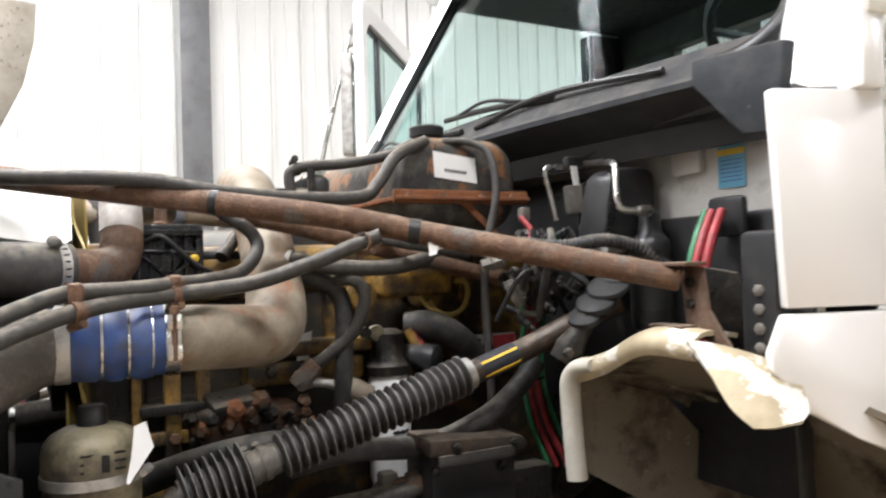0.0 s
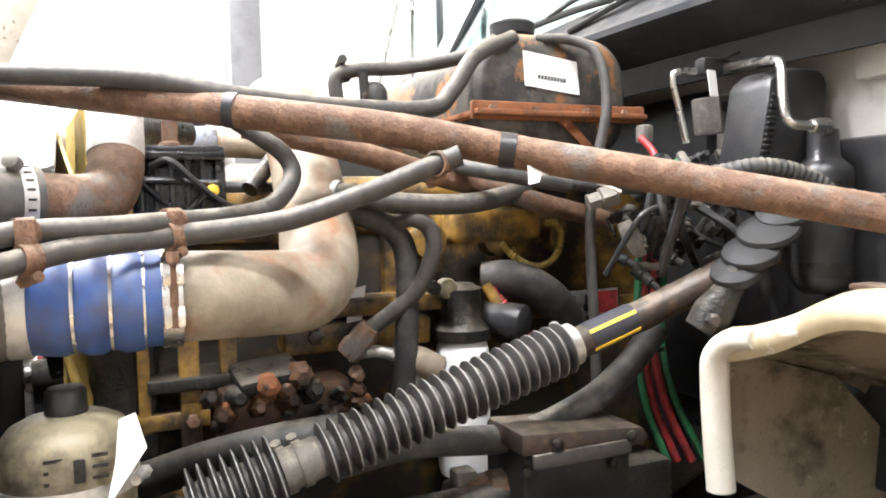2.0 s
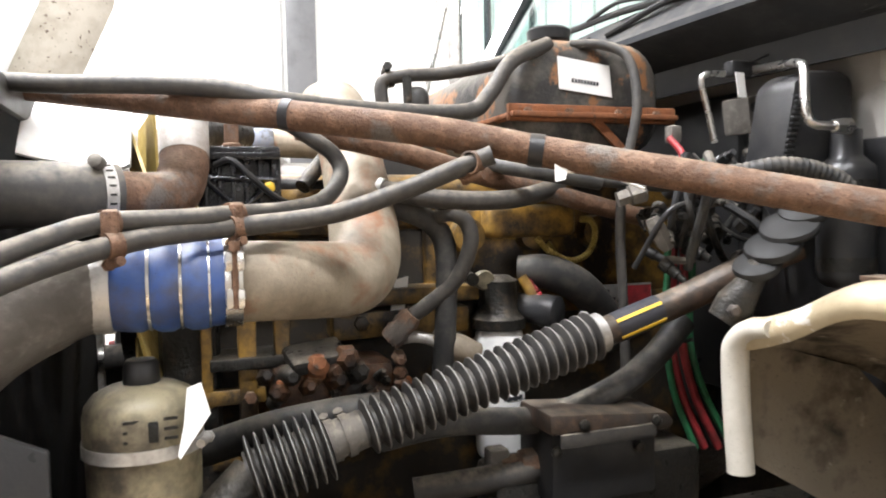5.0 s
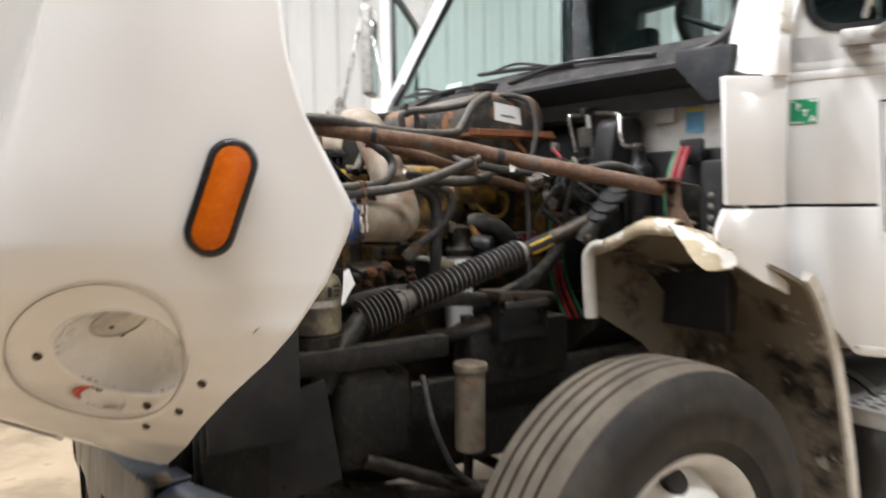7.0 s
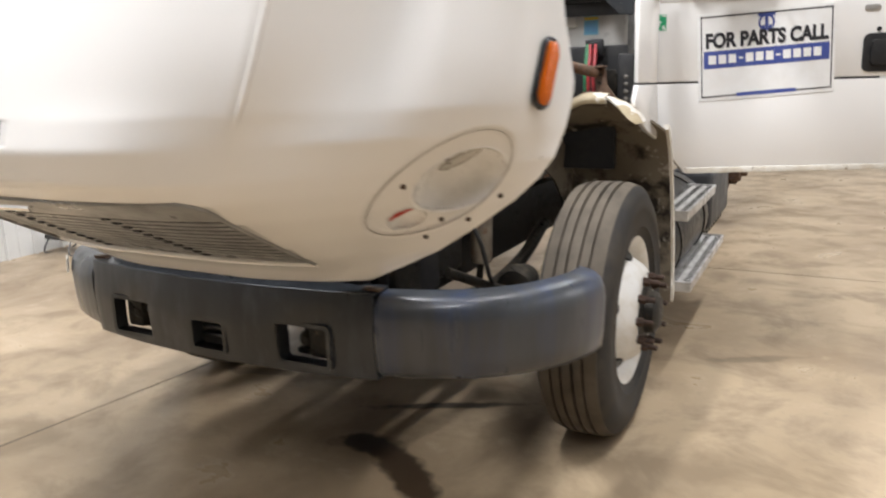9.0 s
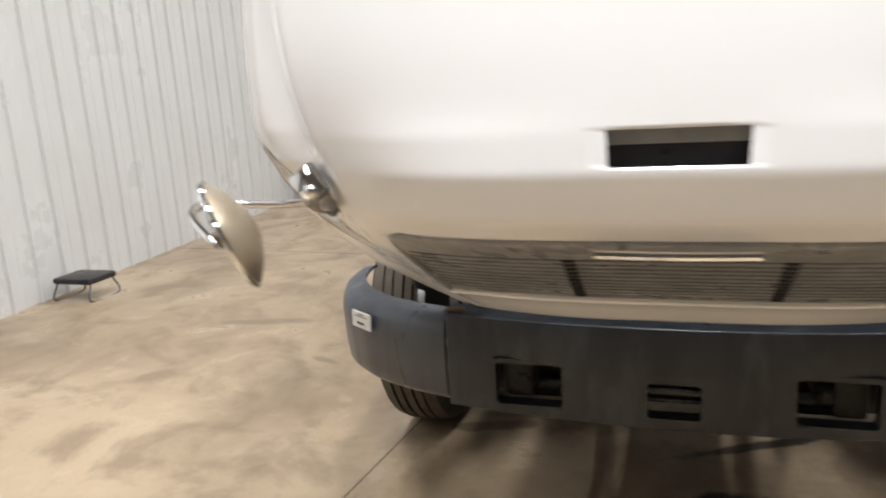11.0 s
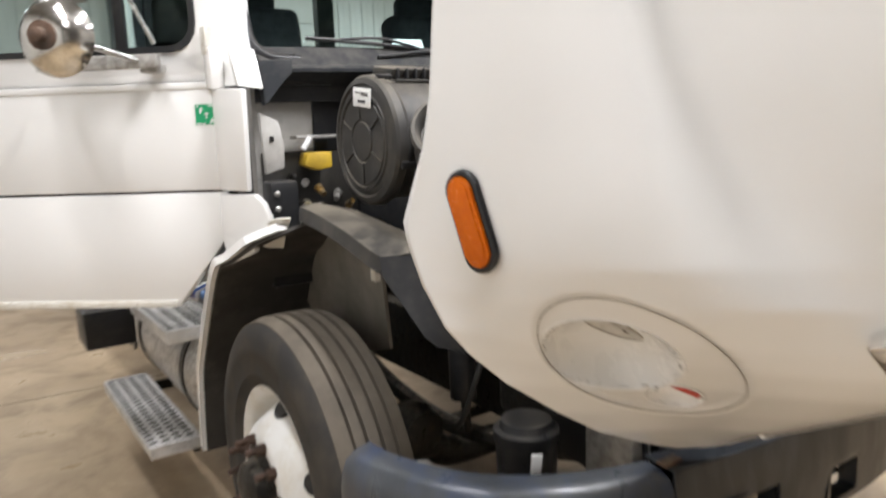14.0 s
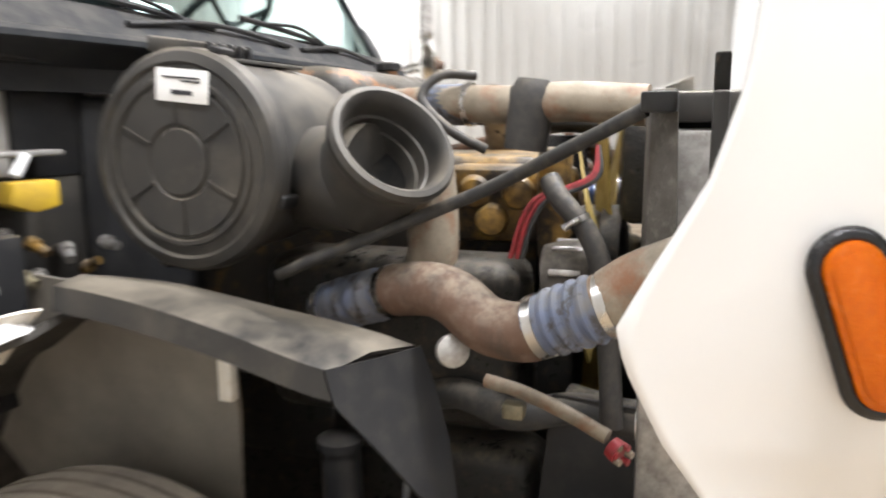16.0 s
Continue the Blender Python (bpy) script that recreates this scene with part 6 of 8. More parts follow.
part("fan_clutch", boxed((-0.10, -0.71, 1.53), (0.10, 0.12, 0.24), 0.03), GREASE, truck, "greasy fan clutch housing")

# radiator stack at the front
rad = part("radiator", boxed((0, -0.83, 1.18), (1.16, 0.13, 1.0), 0.012), CORE_AND_THROAT, truck, "dark dusty radiator")
for s in (1, -1):
    part("radiator_side", boxed((s * 0.615, -0.83, 1.16), (0.07, 0.16, 0.96), 0.012), ALU if s < 0 else GREASE, rad)
part("radiator_top", boxed((0, -0.83, 1.675), (1.30, 0.15, 0.05), 0.01), BLACK_DUSTY, rad)
for x in (-0.88, -0.80):
    part("hood_latch", boxed((x, -0.86, 1.715), (0.014, 0.02, 0.05), 0.004), GREASE, rad)
part("cooler_core", boxed((0, -0.93, 1.18), (1.10, 0.06, 0.70), 0.006), GREASE, rad)
part("radiator_wing", slab([(-0.66, -0.75, 1.70), (-0.70, -0.79, 1.70), (-0.72, -0.80, 1.42), (-0.68, -0.75, 1.40)], (-0.10, -0.015, 0), 0.006), CAST_GREY, rad, "dull metal radiator side plate")
part("radiator_wing", boxed((-0.85, -0.86, 1.62), (0.18, 0.02, 0.14), 0.004), BLACK_DUSTY, rad)
part("radiator_wing", boxed((-0.86, -0.87, 1.44), (0.18, 0.02, 0.20), 0.004), CAST_GREY, rad)
SPECKLE = mat("speckled_beige_fibreglass", (0.33, 0.295, 0.24), 0.7, 0, (0.24, 0.21, 0.165), 16, 0.45, 0.3, 0.3, 150, 0.1, 0, (0.08, 0.055, 0.038), 60, 0.36, 0.04)
edge = [(-1.12, -0.90, 1.80), (-1.12, -0.87, 1.88), (-1.12, -0.83, 1.98), (-1.12, -0.79, 2.07), (-1.12, -0.735, 2.19), (-1.12, -0.70, 2.34), (-1.12, -0.69, 2.48)]
strut = part("hood_flange", sheet([[Vector(p) for p in edge], [Vector(p) + Vector((0.03, -0.10, 0)) for p in edge], [Vector(p) + Vector((0.01, -0.21, 0)) for p in edge]], 0.012), SPECKLE, hood, "speckled beige inner flange of the hood")
random.seed(8)
for k in range(40):
    t = random.random()
    q = Vector(edge[1]).lerp(Vector(edge[-1]), t) + Vector((0.012 + 0.012 * random.random(), -0.06 * random.random() - 0.05, 0))
    part("paint_chip", turned(q, (1, 0.2, 0), [(0, 0.002 + 0.004 * random.random()), (0.004, 0.002)], 6), GREASE, strut, smooth=False)

# brace bars and hoses across the bay
brace = part("brace_bar", tube([(0.27, -0.76, 1.703), (0.42, -0.545, 1.663), (0.515, -0.385, 1.635), (0.605, -0.20, 1.605), (0.67, -0.058, 1.572), (0.80, 0.105, 1.528), (0.935, 0.275, 1.482)], 0.0215, 20), RUST, truck, "long rusty cross brace bar")
for p, w, m in (((0.513, -0.389, 1.636), 0.014, BLACK), ((0.66, -0.075, 1.576), 0.020, BLACK), ((0.607, -0.165, 1.598), 0.012, RUST), ((0.615, -0.15, 1.595), 0.010, RUST)):
    a = Vector((0.10, 0.19, -0.03))
    part("tape_band", turned(Vector(p) - a.normalized() * w / 2, a, [(0, 0.021), (0, 0.0228), (w, 0.0228), (w, 0.021)], 20, False), m, brace, "black tape band" if m is BLACK else "rusty clip")
part("tape_tail", slab([(0.685, -0.062, 1.565), (0.69, -0.04, 1.563), (0.693, -0.05, 1.535), (0.688, -0.062, 1.532)], (0.001, 0, 0)), PAPER, brace, "torn white tape end")
part("white_wire", tube([(0.69, -0.05, 1.545), (0.69, 0.0, 1.545), (0.69, 0.05, 1.53), (0.69, 0.075, 1.522)], 0.002, 6), PAPER, brace)
part("brace_bracket", slab([(0.918, 0.292, 1.505), (0.968, 0.292, 1.500), (0.975, 0.292, 1.43), (1.02, 0.292, 1.375), (1.005, 0.292, 1.36), (0.955, 0.292, 1.395), (0.930, 0.292, 1.405)], (0, 0.008, 0), 0.002), PIPE_BROWN, truck, "rusty brace bracket on the firewall")
part("bracket_flange", boxed((0.946, 0.272, 1.506), (0.056, 0.05, 0.007), 0.002), PIPE_BROWN, truck)
part("bracket_shelf", boxed((0.915, 0.275, 1.402), (0.075, 0.035, 0.007), 0.002), PIPE_BROWN, truck)
for z in (1.475, 1.44):
    part("bracket_bolt", turned((0.945, 0.290, z), (0, -1, 0), [(0, 0.009), (0.006, 0.009), (0.008, 0.004)], 6), GREASE, truck)
part("bracket_plate", slab([(0.93, 0.33, 1.50), (1.00, 0.33, 1.49), (1.03, 0.36, 1.40), (1.0, 0.40, 1.33), (0.93, 0.35, 1.36)], (0, 0.012, 0), 0.003), GREASE, truck)
part("brace_bar", tube([(0.40, -0.36, 1.63), (0.40, -0.20, 1.597), (0.38, -0.03, 1.555), (0.37, 0.12, 1.52), (0.36, 0.30, 1.478)], 0.0175, 16), RUST, truck, "second rusty brace bar")
HOSES = [
    ("coolant_hose", [(0.36, -0.78, 1.695), (0.42, -0.70, 1.683), (0.45, -0.572, 1.682), (0.48, -0.478, 1.675), (0.50, -0.388, 1.657), (0.48, -0.247, 1.65), (0.462, -0.10, 1.655), (0.452, -0.055, 1.685), (0.435, -0.005, 1.745), (0.39, 0.085, 1.788)], 0.0135, RUBBER),
    ("vent_hose", [(0.35, -0.206, 1.67), (0.35, -0.207, 1.715), (0.36, -0.17, 1.728), (0.35, -0.10, 1.736), (0.37, 0.0, 1.755), (0.38, 0.06, 1.785)], 0.0115, RUBBER),
    ("oil_hose", [(0.71, -0.73, 1.452), (0.66, -0.673, 1.475), (0.622, -0.622, 1.490), (0.605, -0.535, 1.493), (0.585, -0.472, 1.497), (0.52, -0.398, 1.502), (0.485, -0.338, 1.516), (0.462, -0.306, 1.552), (0.452, -0.312, 1.584), (0.44, -0.345, 1.612), (0.43, -0.385, 1.640)], 0.0125, RUBBER),
    ("oil_hose", [(0.74, -0.74, 1.420), (0.685, -0.672, 1.446), (0.637, -0.616, 1.462), (0.612, -0.550, 1.474), (0.592, -0.470, 1.481), (0.59, -0.345, 1.495), (0.62, -0.252, 1.525), (0.64, -0.185, 1.552), (0.66, -0.14, 1.57)], 0.0130, RUBBER),
    ("heater_hose", [(0.34, -0.225, 1.515), (0.38, -0.19, 1.503), (0.385, -0.138, 1.478), (0.385, -0.112, 1.43), (0.38, -0.113, 1.30), (0.36, -0.12, 1.15)], 0.019, RUBBER_DARK),
    ("drain_hose", [(0.40, -0.13, 1.489), (0.42, -0.11, 1.492), (0.422, -0.086, 1.476), (0.42, -0.08, 1.438), (0.40, -0.105, 1.375), (0.365, -0.172, 1.315), (0.35, -0.195, 1.292)], 0.0135, RUBBER),
    ("cross_hose", [(0.37, -0.24, 1.54), (0.40, -0.20, 1.529), (0.42, -0.136, 1.517), (0.42, -0.041, 1.513), (0.40, 0.04, 1.521), (0.36, 0.12, 1.54)], 0.0165, RUBBER),
    ("overflow_hose", [(0.39, 0.13, 1.79), (0.42, 0.182, 1.785), (0.452, 0.212, 1.755), (0.472, 0.214, 1.669), (0.472, 0.186, 1.549), (0.472, 0.178, 1.448), (0.472, 0.185, 1.281), (0.455, 0.198, 1.13)], 0.0085, RUBBER),
    ("lower_hose", [(0.48, -0.26, 1.15), (0.50, -0.15, 1.168), (0.50, 0.01, 1.155), (0.51, 0.13, 1.19), (0.51, 0.21, 1.235), (0.51, 0.28, 1.30)], 0.022, RUBBER_DARK),
    ("lower_hose", [(0.46, -0.20, 1.05), (0.49, -0.06, 1.065), (0.50, 0.04, 1.078), (0.52, 0.14, 1.06)], 0.022, RUBBER),
    ("lower_hose", [(0.36, -0.55, 1.12), (0.45, -0.42, 1.175), (0.48, -0.30, 1.195), (0.47, -0.22, 1.19)], 0.026, RUBBER_DARK),
    ("air_hose", [(0.42, 0.10, 1.555), (0.46, 0.16, 1.545), (0.52, 0.22, 1.535), (0.58, 0.28, 1.535)], 0.013, RUBBER_DARK),
    ("air_hose", [(0.30, 0.02, 1.60), (0.40, -0.02, 1.575), (0.46, 0.05, 1.555), (0.47, 0.14, 1.54)], 0.013, RUBBER_DARK),
]
made = []
for nm, pts, r, m in HOSES:
    made.append(part(nm, tube(pts, r, 14), m, truck, "grey rubber hose" if m is RUBBER else "black rubber hose"))
for k, pts in ((2, ((0.620, -0.614, 1.490), (0.585, -0.470, 1.497))), (3, ((0.634, -0.610, 1.463), (0.592, -0.470, 1.481), (0.65, -0.165, 1.56)))):
    for p in pts:
        clamp(made[k], p, (-0.5, 0.8, 0.05), 0.0135, 0.018, RUST, True, 80)
part("hose_clip", boxed((0.628, -0.612, 1.477), (0.02, 0.02, 0.055), 0.004), RUST, truck, "rusty hose clip")
part("hose_clip", boxed((0.590, -0.468, 1.486), (0.02, 0.018, 0.05), 0.004), RUST, truck, "rusty hose clip")
part("hose_nut", turned((0.372, -0.168, 1.322), (-0.3, -0.6, -0.72), [(0, 0.016), (0.012, 0.021), (0.034, 0.019), (0.04, 0.023), (0.06, 0.02)], 8), RUST, made[5])
clamp(made[4], (0.352, -0.215, 1.513), (0.7, 0.6, -0.2), 0.019, 0.010, STEEL, True, 90)
clamp(made[6], (0.385, -0.222, 1.535), (0.6, 0.7, -0.2), 0.0165, 0.010, STEEL, True, 90)
clamp(made[1], (0.35, -0.195, 1.722), (0, 1, 0.3), 0.0115, 0.010, GREASE, True, 260)
part("valve_knob", turned((0.36, -0.15, 1.675), (0, 0, 1), [(0, 0.022), (0.02, 0.022), (0.03, 0.016), (0.034, 0.008)], 18), BLACK, truck)
part("drop_tube", tube([(0.37, -0.17, 1.725), (0.372, -0.168, 1.67)], 0.008, 10), GREASE, truck)

# surge tank
def tank_ring(t, grow=0.0):
    out = []
    for a, b in rounded(0.30 + 2 * grow, 0.205 + 2 * grow, 0.075 + grow, 6):
        out.append((a, b))
    return out


tk = bmesh.new()
rings = []
for x, g in ((0.405, -0.035), (0.400, -0.015), (0.385, 0.0), (0.10, 0.0), (-0.20, 0.0), (-0.225, -0.03)):
    rings.append([tk.verts.new((x, 0.165 + a * (1 + 0.12 * 0), 1.695 + b)) for a, b in tank_ring(0, g)])
for a, b in zip(rings, rings[1:]):
    for k in range(len(a)):
        tk.faces.new((a[k], a[(k + 1) % len(a)], b[(k + 1) % len(a)], b[k]))
tk.faces.new(rings[0][::-1])
tk.faces.new(rings[-1])
tank = part("surge_tank", tk, TANK_STEEL, truck, "flaking rusty steel coolant surge tank", angle=50)
bm = bmesh.new()
box(bm, (0.10, 0.165, 1.660), (0.66, 0.335, 0.010), bevel=0.003)
box(bm, (0.412, 0.165, 1.664), (0.012, 0.34, 0.030), bevel=0.004)
part("tank_flange", bm, RUST_ORANGE, tank, "orange rusted seam flange")
part("tank_strap", slab([(0.412, 0.15, 1.655), (0.412, 0.175, 1.655), (0.405, 0.255, 1.585), (0.405, 0.235, 1.585)], (0.006, 0, 0)), RUST_ORANGE, tank)
for y in (0.03, 0.11, 0.21, 0.29):
    part("flange_bolt", turned((0.418, y, 1.664), (1, 0, 0), [(0, 0.009), (0.006, 0.009), (0.008, 0.005)], 6), RUST, tank)
part("filler_neck", turned((0.30, 0.135, 1.79), (0, 0, 1), [(0, 0.032), (0.022, 0.030)], 24), TANK_STEEL, tank)
part("filler_cap", turned((0.30, 0.135, 1.812), (0, 0, 1), [(0, 0.030), (0.004, 0.040), (0.022, 0.042), (0.027, 0.036), (0.030, 0.02)], 28), BLACK, tank, "dark pressure cap")
n = Vector((1, 0, 0.02))
lab = part("paper_label", slab([(0.4065, 0.095, 1.765), (0.4065, 0.20, 1.752), (0.4065, 0.205, 1.696), (0.4065, 0.098, 1.708)], (0.0015, 0, 0)), PAPER, tank, "white paper parts label")
for k in range(9):
    part("print_bar", boxed((0.4085, 0.125 + k * 0.0062, 1.7235 - k * 0.0006), (0.0006, 0.0042, 0.007)), INK, tank, smooth=False)

part("firewall_liner", boxed((0.70, 0.513, 1.44), (0.62, 0.024, 0.32), 0.010), BLACK, truck, "black firewall insulation mat")
part("firewall_liner", boxed((-0.77, 0.518, 1.43), (0.40, 0.014, 0.24), 0.005), BLACK_DUSTY, truck)
part("firewall_liner", boxed((-0.665, 0.515, 1.66), (0.20, 0.02, 0.23), 0.006), BLACK, truck)
# firewall units: accumulator, drier, pipes, valves
acc = part("heater_case", slab([(0.57, 0.345, 1.545), (0.57, 0.375, 1.690), (0.57, 0.40, 1.708), (0.57, 0.475, 1.712), (0.57, 0.50, 1.70), (0.57, 0.50, 1.545)], (0.09, 0.0, 0.0), 0.016), BLACK, truck, "black moulded heater case")
for k in range(12):
    z = 1.665 - k * 0.0085
    part("case_serration", boxed((0.661, 0.384 - k * 0.0022, z), (0.006, 0.016, 0.004), 0.001), BLACK, acc)
part("foam_pad", boxed((0.57, 0.44, 1.60), (0.10, 0.012, 0.14), 0.004), FIREWALL, acc)
dr = part("receiver_drier", turned((0.685, 0.452, 1.365), (0, 0, 1), [(0, 0.03), (0.008, 0.040), (0.02, 0.043), (0.175, 0.043), (0.188, 0.041), (0.196, 0.032), (0.205, 0.024), (0.245, 0.022), (0.25, 0.014)], 32), BLACK, truck, "black receiver drier")
part("drier_strap", turned((0.685, 0.452, 1.39), (0, 0, 1), [(0, 0.044), (0.022, 0.044)], 32, False), GREASE, dr)
part("drier_strap", turned((0.685, 0.452, 1.52), (0, 0, 1), [(0, 0.044), (0.012, 0.044)], 32, False), GREASE, dr)
part("refrigerant_pipe", tube([(0.519, 0.338, 1.605), (0.515, 0.328, 1.659), (0.513, 0.316, 1.71), (0.514, 0.326, 1.723), (0.515, 0.362, 1.725)], 0.0055, 12), STEEL, truck, "bright bent refrigerant pipe")
part("refrigerant_pipe", tube([(0.515, 0.425, 1.735), (0.60, 0.40, 1.725), (0.67, 0.370, 1.713), (0.688, 0.362, 1.700), (0.700, 0.352, 1.66), (0.708, 0.349, 1.628), (0.712, 0.36, 1.614), (0.716, 0.395, 1.612)], 0.0068, 12), STEEL, truck, "bright bent refrigerant pipe")
part("pipe_nut", turned((0.716, 0.392, 1.612), (0, 1, 0), [(0, 0.010), (0.012, 0.013), (0.03, 0.013)], 6), STEEL, truck)
part("pipe_elbow", tube([(0.716, 0.395, 1.612), (0.705, 0.43, 1.615), (0.69, 0.45, 1.61)], 0.009, 10), ALU, truck)
part("clip_block", boxed((0.515, 0.392, 1.734), (0.024, 0.045, 0.028), 0.005), BLACK, truck)
part("zip_tie", tube([(0.525, 0.41, 1.744), (0.537, 0.44, 1.758), (0.525, 0.465, 1.758), (0.513, 0.447, 1.749), (0.519, 0.416, 1.744)], 0.002, 6), BLACK, truck)
part("white_tag", slab([(0.53, 0.372, 1.726), (0.53, 0.391, 1.725), (0.53, 0.396, 1.683), (0.53, 0.379, 1.683)], (0.001, 0, 0)), PAPER, truck, "small white tag")
vb = part("expansion_valve", boxed((0.471, 0.453, 1.662), (0.058, 0.070, 0.066), 0.005, Euler((0.15, 0, 0.2)).to_matrix()), CAST_GREY, truck, "dull grey expansion valve")
part("valve_port", turned((0.502, 0.437, 1.671), (1, 0, 0), [(0, 0.010), (0.004, 0.010), (0.004, 0.006)], 14), BLACK, vb)
part("valve_line", tube([(0.501, 0.465, 1.635), (0.507, 0.456, 1.605), (0.507, 0.444, 1.568)], 0.007, 10), STEEL, vb)
part("red_cable", tube([(0.517, 0.246, 1.613), (0.54, 0.254, 1.585), (0.545, 0.246, 1.563), (0.529, 0.218, 1.546)], 0.006, 10), RED, truck, "short red cable")
part("cable_end", boxed((0.512, 0.258, 1.619), (0.022, 0.022, 0.03), 0.005), CAST_GREY, truck)
part("green_tag", boxed((0.529, 0.319, 1.568), (0.012, 0.02, 0.03), 0.003, Euler((0.6, 0, 0)).to_matrix()), GREEN, truck)
random.seed(11)
for k in range(34):
    y, z, x = random.uniform(0.22, 0.44), random.uniform(1.40, 1.58), random.uniform(0.42, 0.53)
    w = Vector((random.uniform(0.2, 1), random.uniform(-0.6, 0.6), random.uniform(-0.8, 0.6)))
    r = random.uniform(0.006, 0.015)
    part("air_fitting", turned((x, y, z), w, [(0, r), (0.016, r), (0.018, r * 0.8), (0.034, r * 0.8), (0.036, r * 0.5), (0.05, r * 0.5)], random.choice((6, 12))), random.choice((GREASE, RUBBER_DARK, BLACK, GREASE, BLACK, CAST_GREY)), truck)
for k in range(16):
    y = random.uniform(0.25, 0.42)
    a = Vector((random.uniform(0.45, 0.6), y, random.uniform(1.50, 1.60)))
    b = Vector((random.uniform(0.46, 0.54), y + random.uniform(-0.12, 0.2), random.uniform(1.36, 1.46)))
    c = (a + b) / 2 + Vector((random.uniform(0, 0.08), random.uniform(-0.06, 0.06), random.uniform(-0.05, 0.05)))
    part("loom_cable", tube([a, c, b], random.uniform(0.004, 0.009), 8), random.choice((BLACK, RUBBER_DARK, RUBBER_DARK, GREASE)), truck)
part("wiring_loom", tube([(0.60, 0.18, 1.555), (0.64, 0.26, 1.545), (0.68, 0.33, 1.555), (0.70, 0.40, 1.54), (0.72, 0.46, 1.50)], lambda t: 0.014 + 0.001 * math.sin(t * 190), 12, 24), RUBBER_DARK, truck, "black corrugated wiring loom")
part("sensor_conduit", tube([(0.271, 0.118, 1.442), (0.282, 0.142, 1.414), (0.282, 0.187, 1.395), (0.282, 0.226, 1.408), (0.282, 0.243, 1.445), (0.277, 0.236, 1.473), (0.26, 0.224, 1.476)], lambda t: 0.0062 + 0.0012 * math.sin(t * 260), 10, 24), MUSTARD, truck, "tan corrugated sensor conduit")
part("engine_lead", tube([(0.237, 0.022, 1.454), (0.237, 0.084, 1.448), (0.237, 0.134, 1.442), (0.237, 0.165, 1.417), (0.237, 0.178, 1.382)], 0.0095, 10), MUSTARD, truck, "thick tan engine lead")
part("brass_union", turned((0.50, 0.155, 1.51), (0.3, 0.8, 0.25), [(0, 0.014), (0.02, 0.014), (0.022, 0.019), (0.045, 0.019), (0.05, 0.012)], 6), CAST_GREY, truck)
part("brass_union", turned((0.53, 0.20, 1.478), (0.2, 0.4, -0.85), [(0, 0.012), (0.02, 0.016), (0.045, 0.016), (0.06, 0.010)], 6), CAST_GREY, truck)

# red and green air lines in a hanging bundle
for k, (dx, dy, m, r) in enumerate(((0.0, 0.0, RED, 0.0075), (0.012, 0.014, RED, 0.0075), (0.0, -0.012, GREEN, 0.0065), (0.014, 0.03, GREEN, 0.0065), (-0.012, 0.022, RUBBER_DARK, 0.009), (-0.006, 0.034, RUBBER_DARK, 0.007))):
    part("air_line", tube([(0.47 + dx, 0.289 + dy, 1.44), (0.47 + dx, 0.287 + dy, 1.368), (0.47 + dx, 0.281 + dy, 1.30), (0.47 + dx, 0.287 + dy, 1.233), (0.475 + dx, 0.304 + dy * 1.3, 1.154), (0.48 + dx, 0.346 + dy * 1.6, 1.059)], r, 10), m, truck, "red air line" if m is RED else "green air line" if m is GREEN else "black air line")
part("line_tie", turned((0.472, 0.292, 1.262), (0.1, 0.05, -1), [(0, 0.030), (0.007, 0.030)], 16, False), BLACK, truck)
for k, (m, dx) in enumerate(((RED, 0), (RED, 0.022), (GREEN, -0.014))):
    part("air_line", tube([(0.86 + dx, 0.44, 1.60), (0.87 + dx, 0.40, 1.545), (0.87 + dx, 0.38, 1.48), (0.87 + dx, 0.385, 1.40), (0.86 + dx, 0.42, 1.32)], 0.0085, 10), m, truck, "coloured air line on the firewall")
part("line_guard", boxed((0.870, 0.47, 1.590), (0.083, 0.02, 0.075), 0.01), BLACK, truck)
part("caution_label", boxed((0.838, 0.522, 1.690), (0.064, 0.002, 0.082)), STICKER_BLUE, truck, "blue printed caution label")
part("caution_strip", boxed((0.838, 0.5205, 1.718), (0.064, 0.002, 0.012)), YELLOW, truck, smooth=False)
part("wiper_motor", boxed((0.735, 0.515, 1.712), (0.080, 0.02, 0.055), 0.008), FIREWALL, truck)
for k in range(6):
    part("label_print", boxed((0.838, 0.5205, 1.702 - 0.008 * k), (0.052, 0.0015, 0.002)), INK_BLUE, truck, smooth=False)
part("fuse_box", boxed((1.042, 0.375, 1.445), (0.068, 0.09, 0.22), 0.01), BLACK, truck, "black junction box")
for k in range(4):
    part("box_bolt", turned((1.045, 0.333, 1.462 - 0.03 * k), (0.1, -1, 0), [(0, 0.010), (0.006, 0.010), (0.009, 0.005)], 6), CAST_GREY, truck)

# steering shaft with its bellows
sh = part("steering_shaft", tube([(0.545, 0.07, 1.288), (0.548, 0.14, 1.31), (0.555, 0.21, 1.332), (0.575, 0.27, 1.36), (0.60, 0.32, 1.388), (0.64, 0.40, 1.43)], 0.0245, 18), SHAFT, truck, "worn brown steering shaft")
a, b = Vector((0.548, -0.302, 1.188)), Vector((0.545, 0.080, 1.294))
bel = part("steering_bellows", ribbed(a, b, 0.0275, 0.0405, 23), BELLOWS, sh, "grey ribbed steering bellows")
clamp(sh, b + (b - a).normalized() * 0.006, b - a, 0.030, 0.016, ALU, True, 200)
part("bellows_neck", turned(a - (b - a).normalized() * 0.05, b - a, [(0, 0.028), (0.05, 0.028)], 24), CAST_GREY, sh)
clamp(sh, a - (b - a).normalized() * 0.022, b - a, 0.0285, 0.012, CAST_GREY, True, 200)
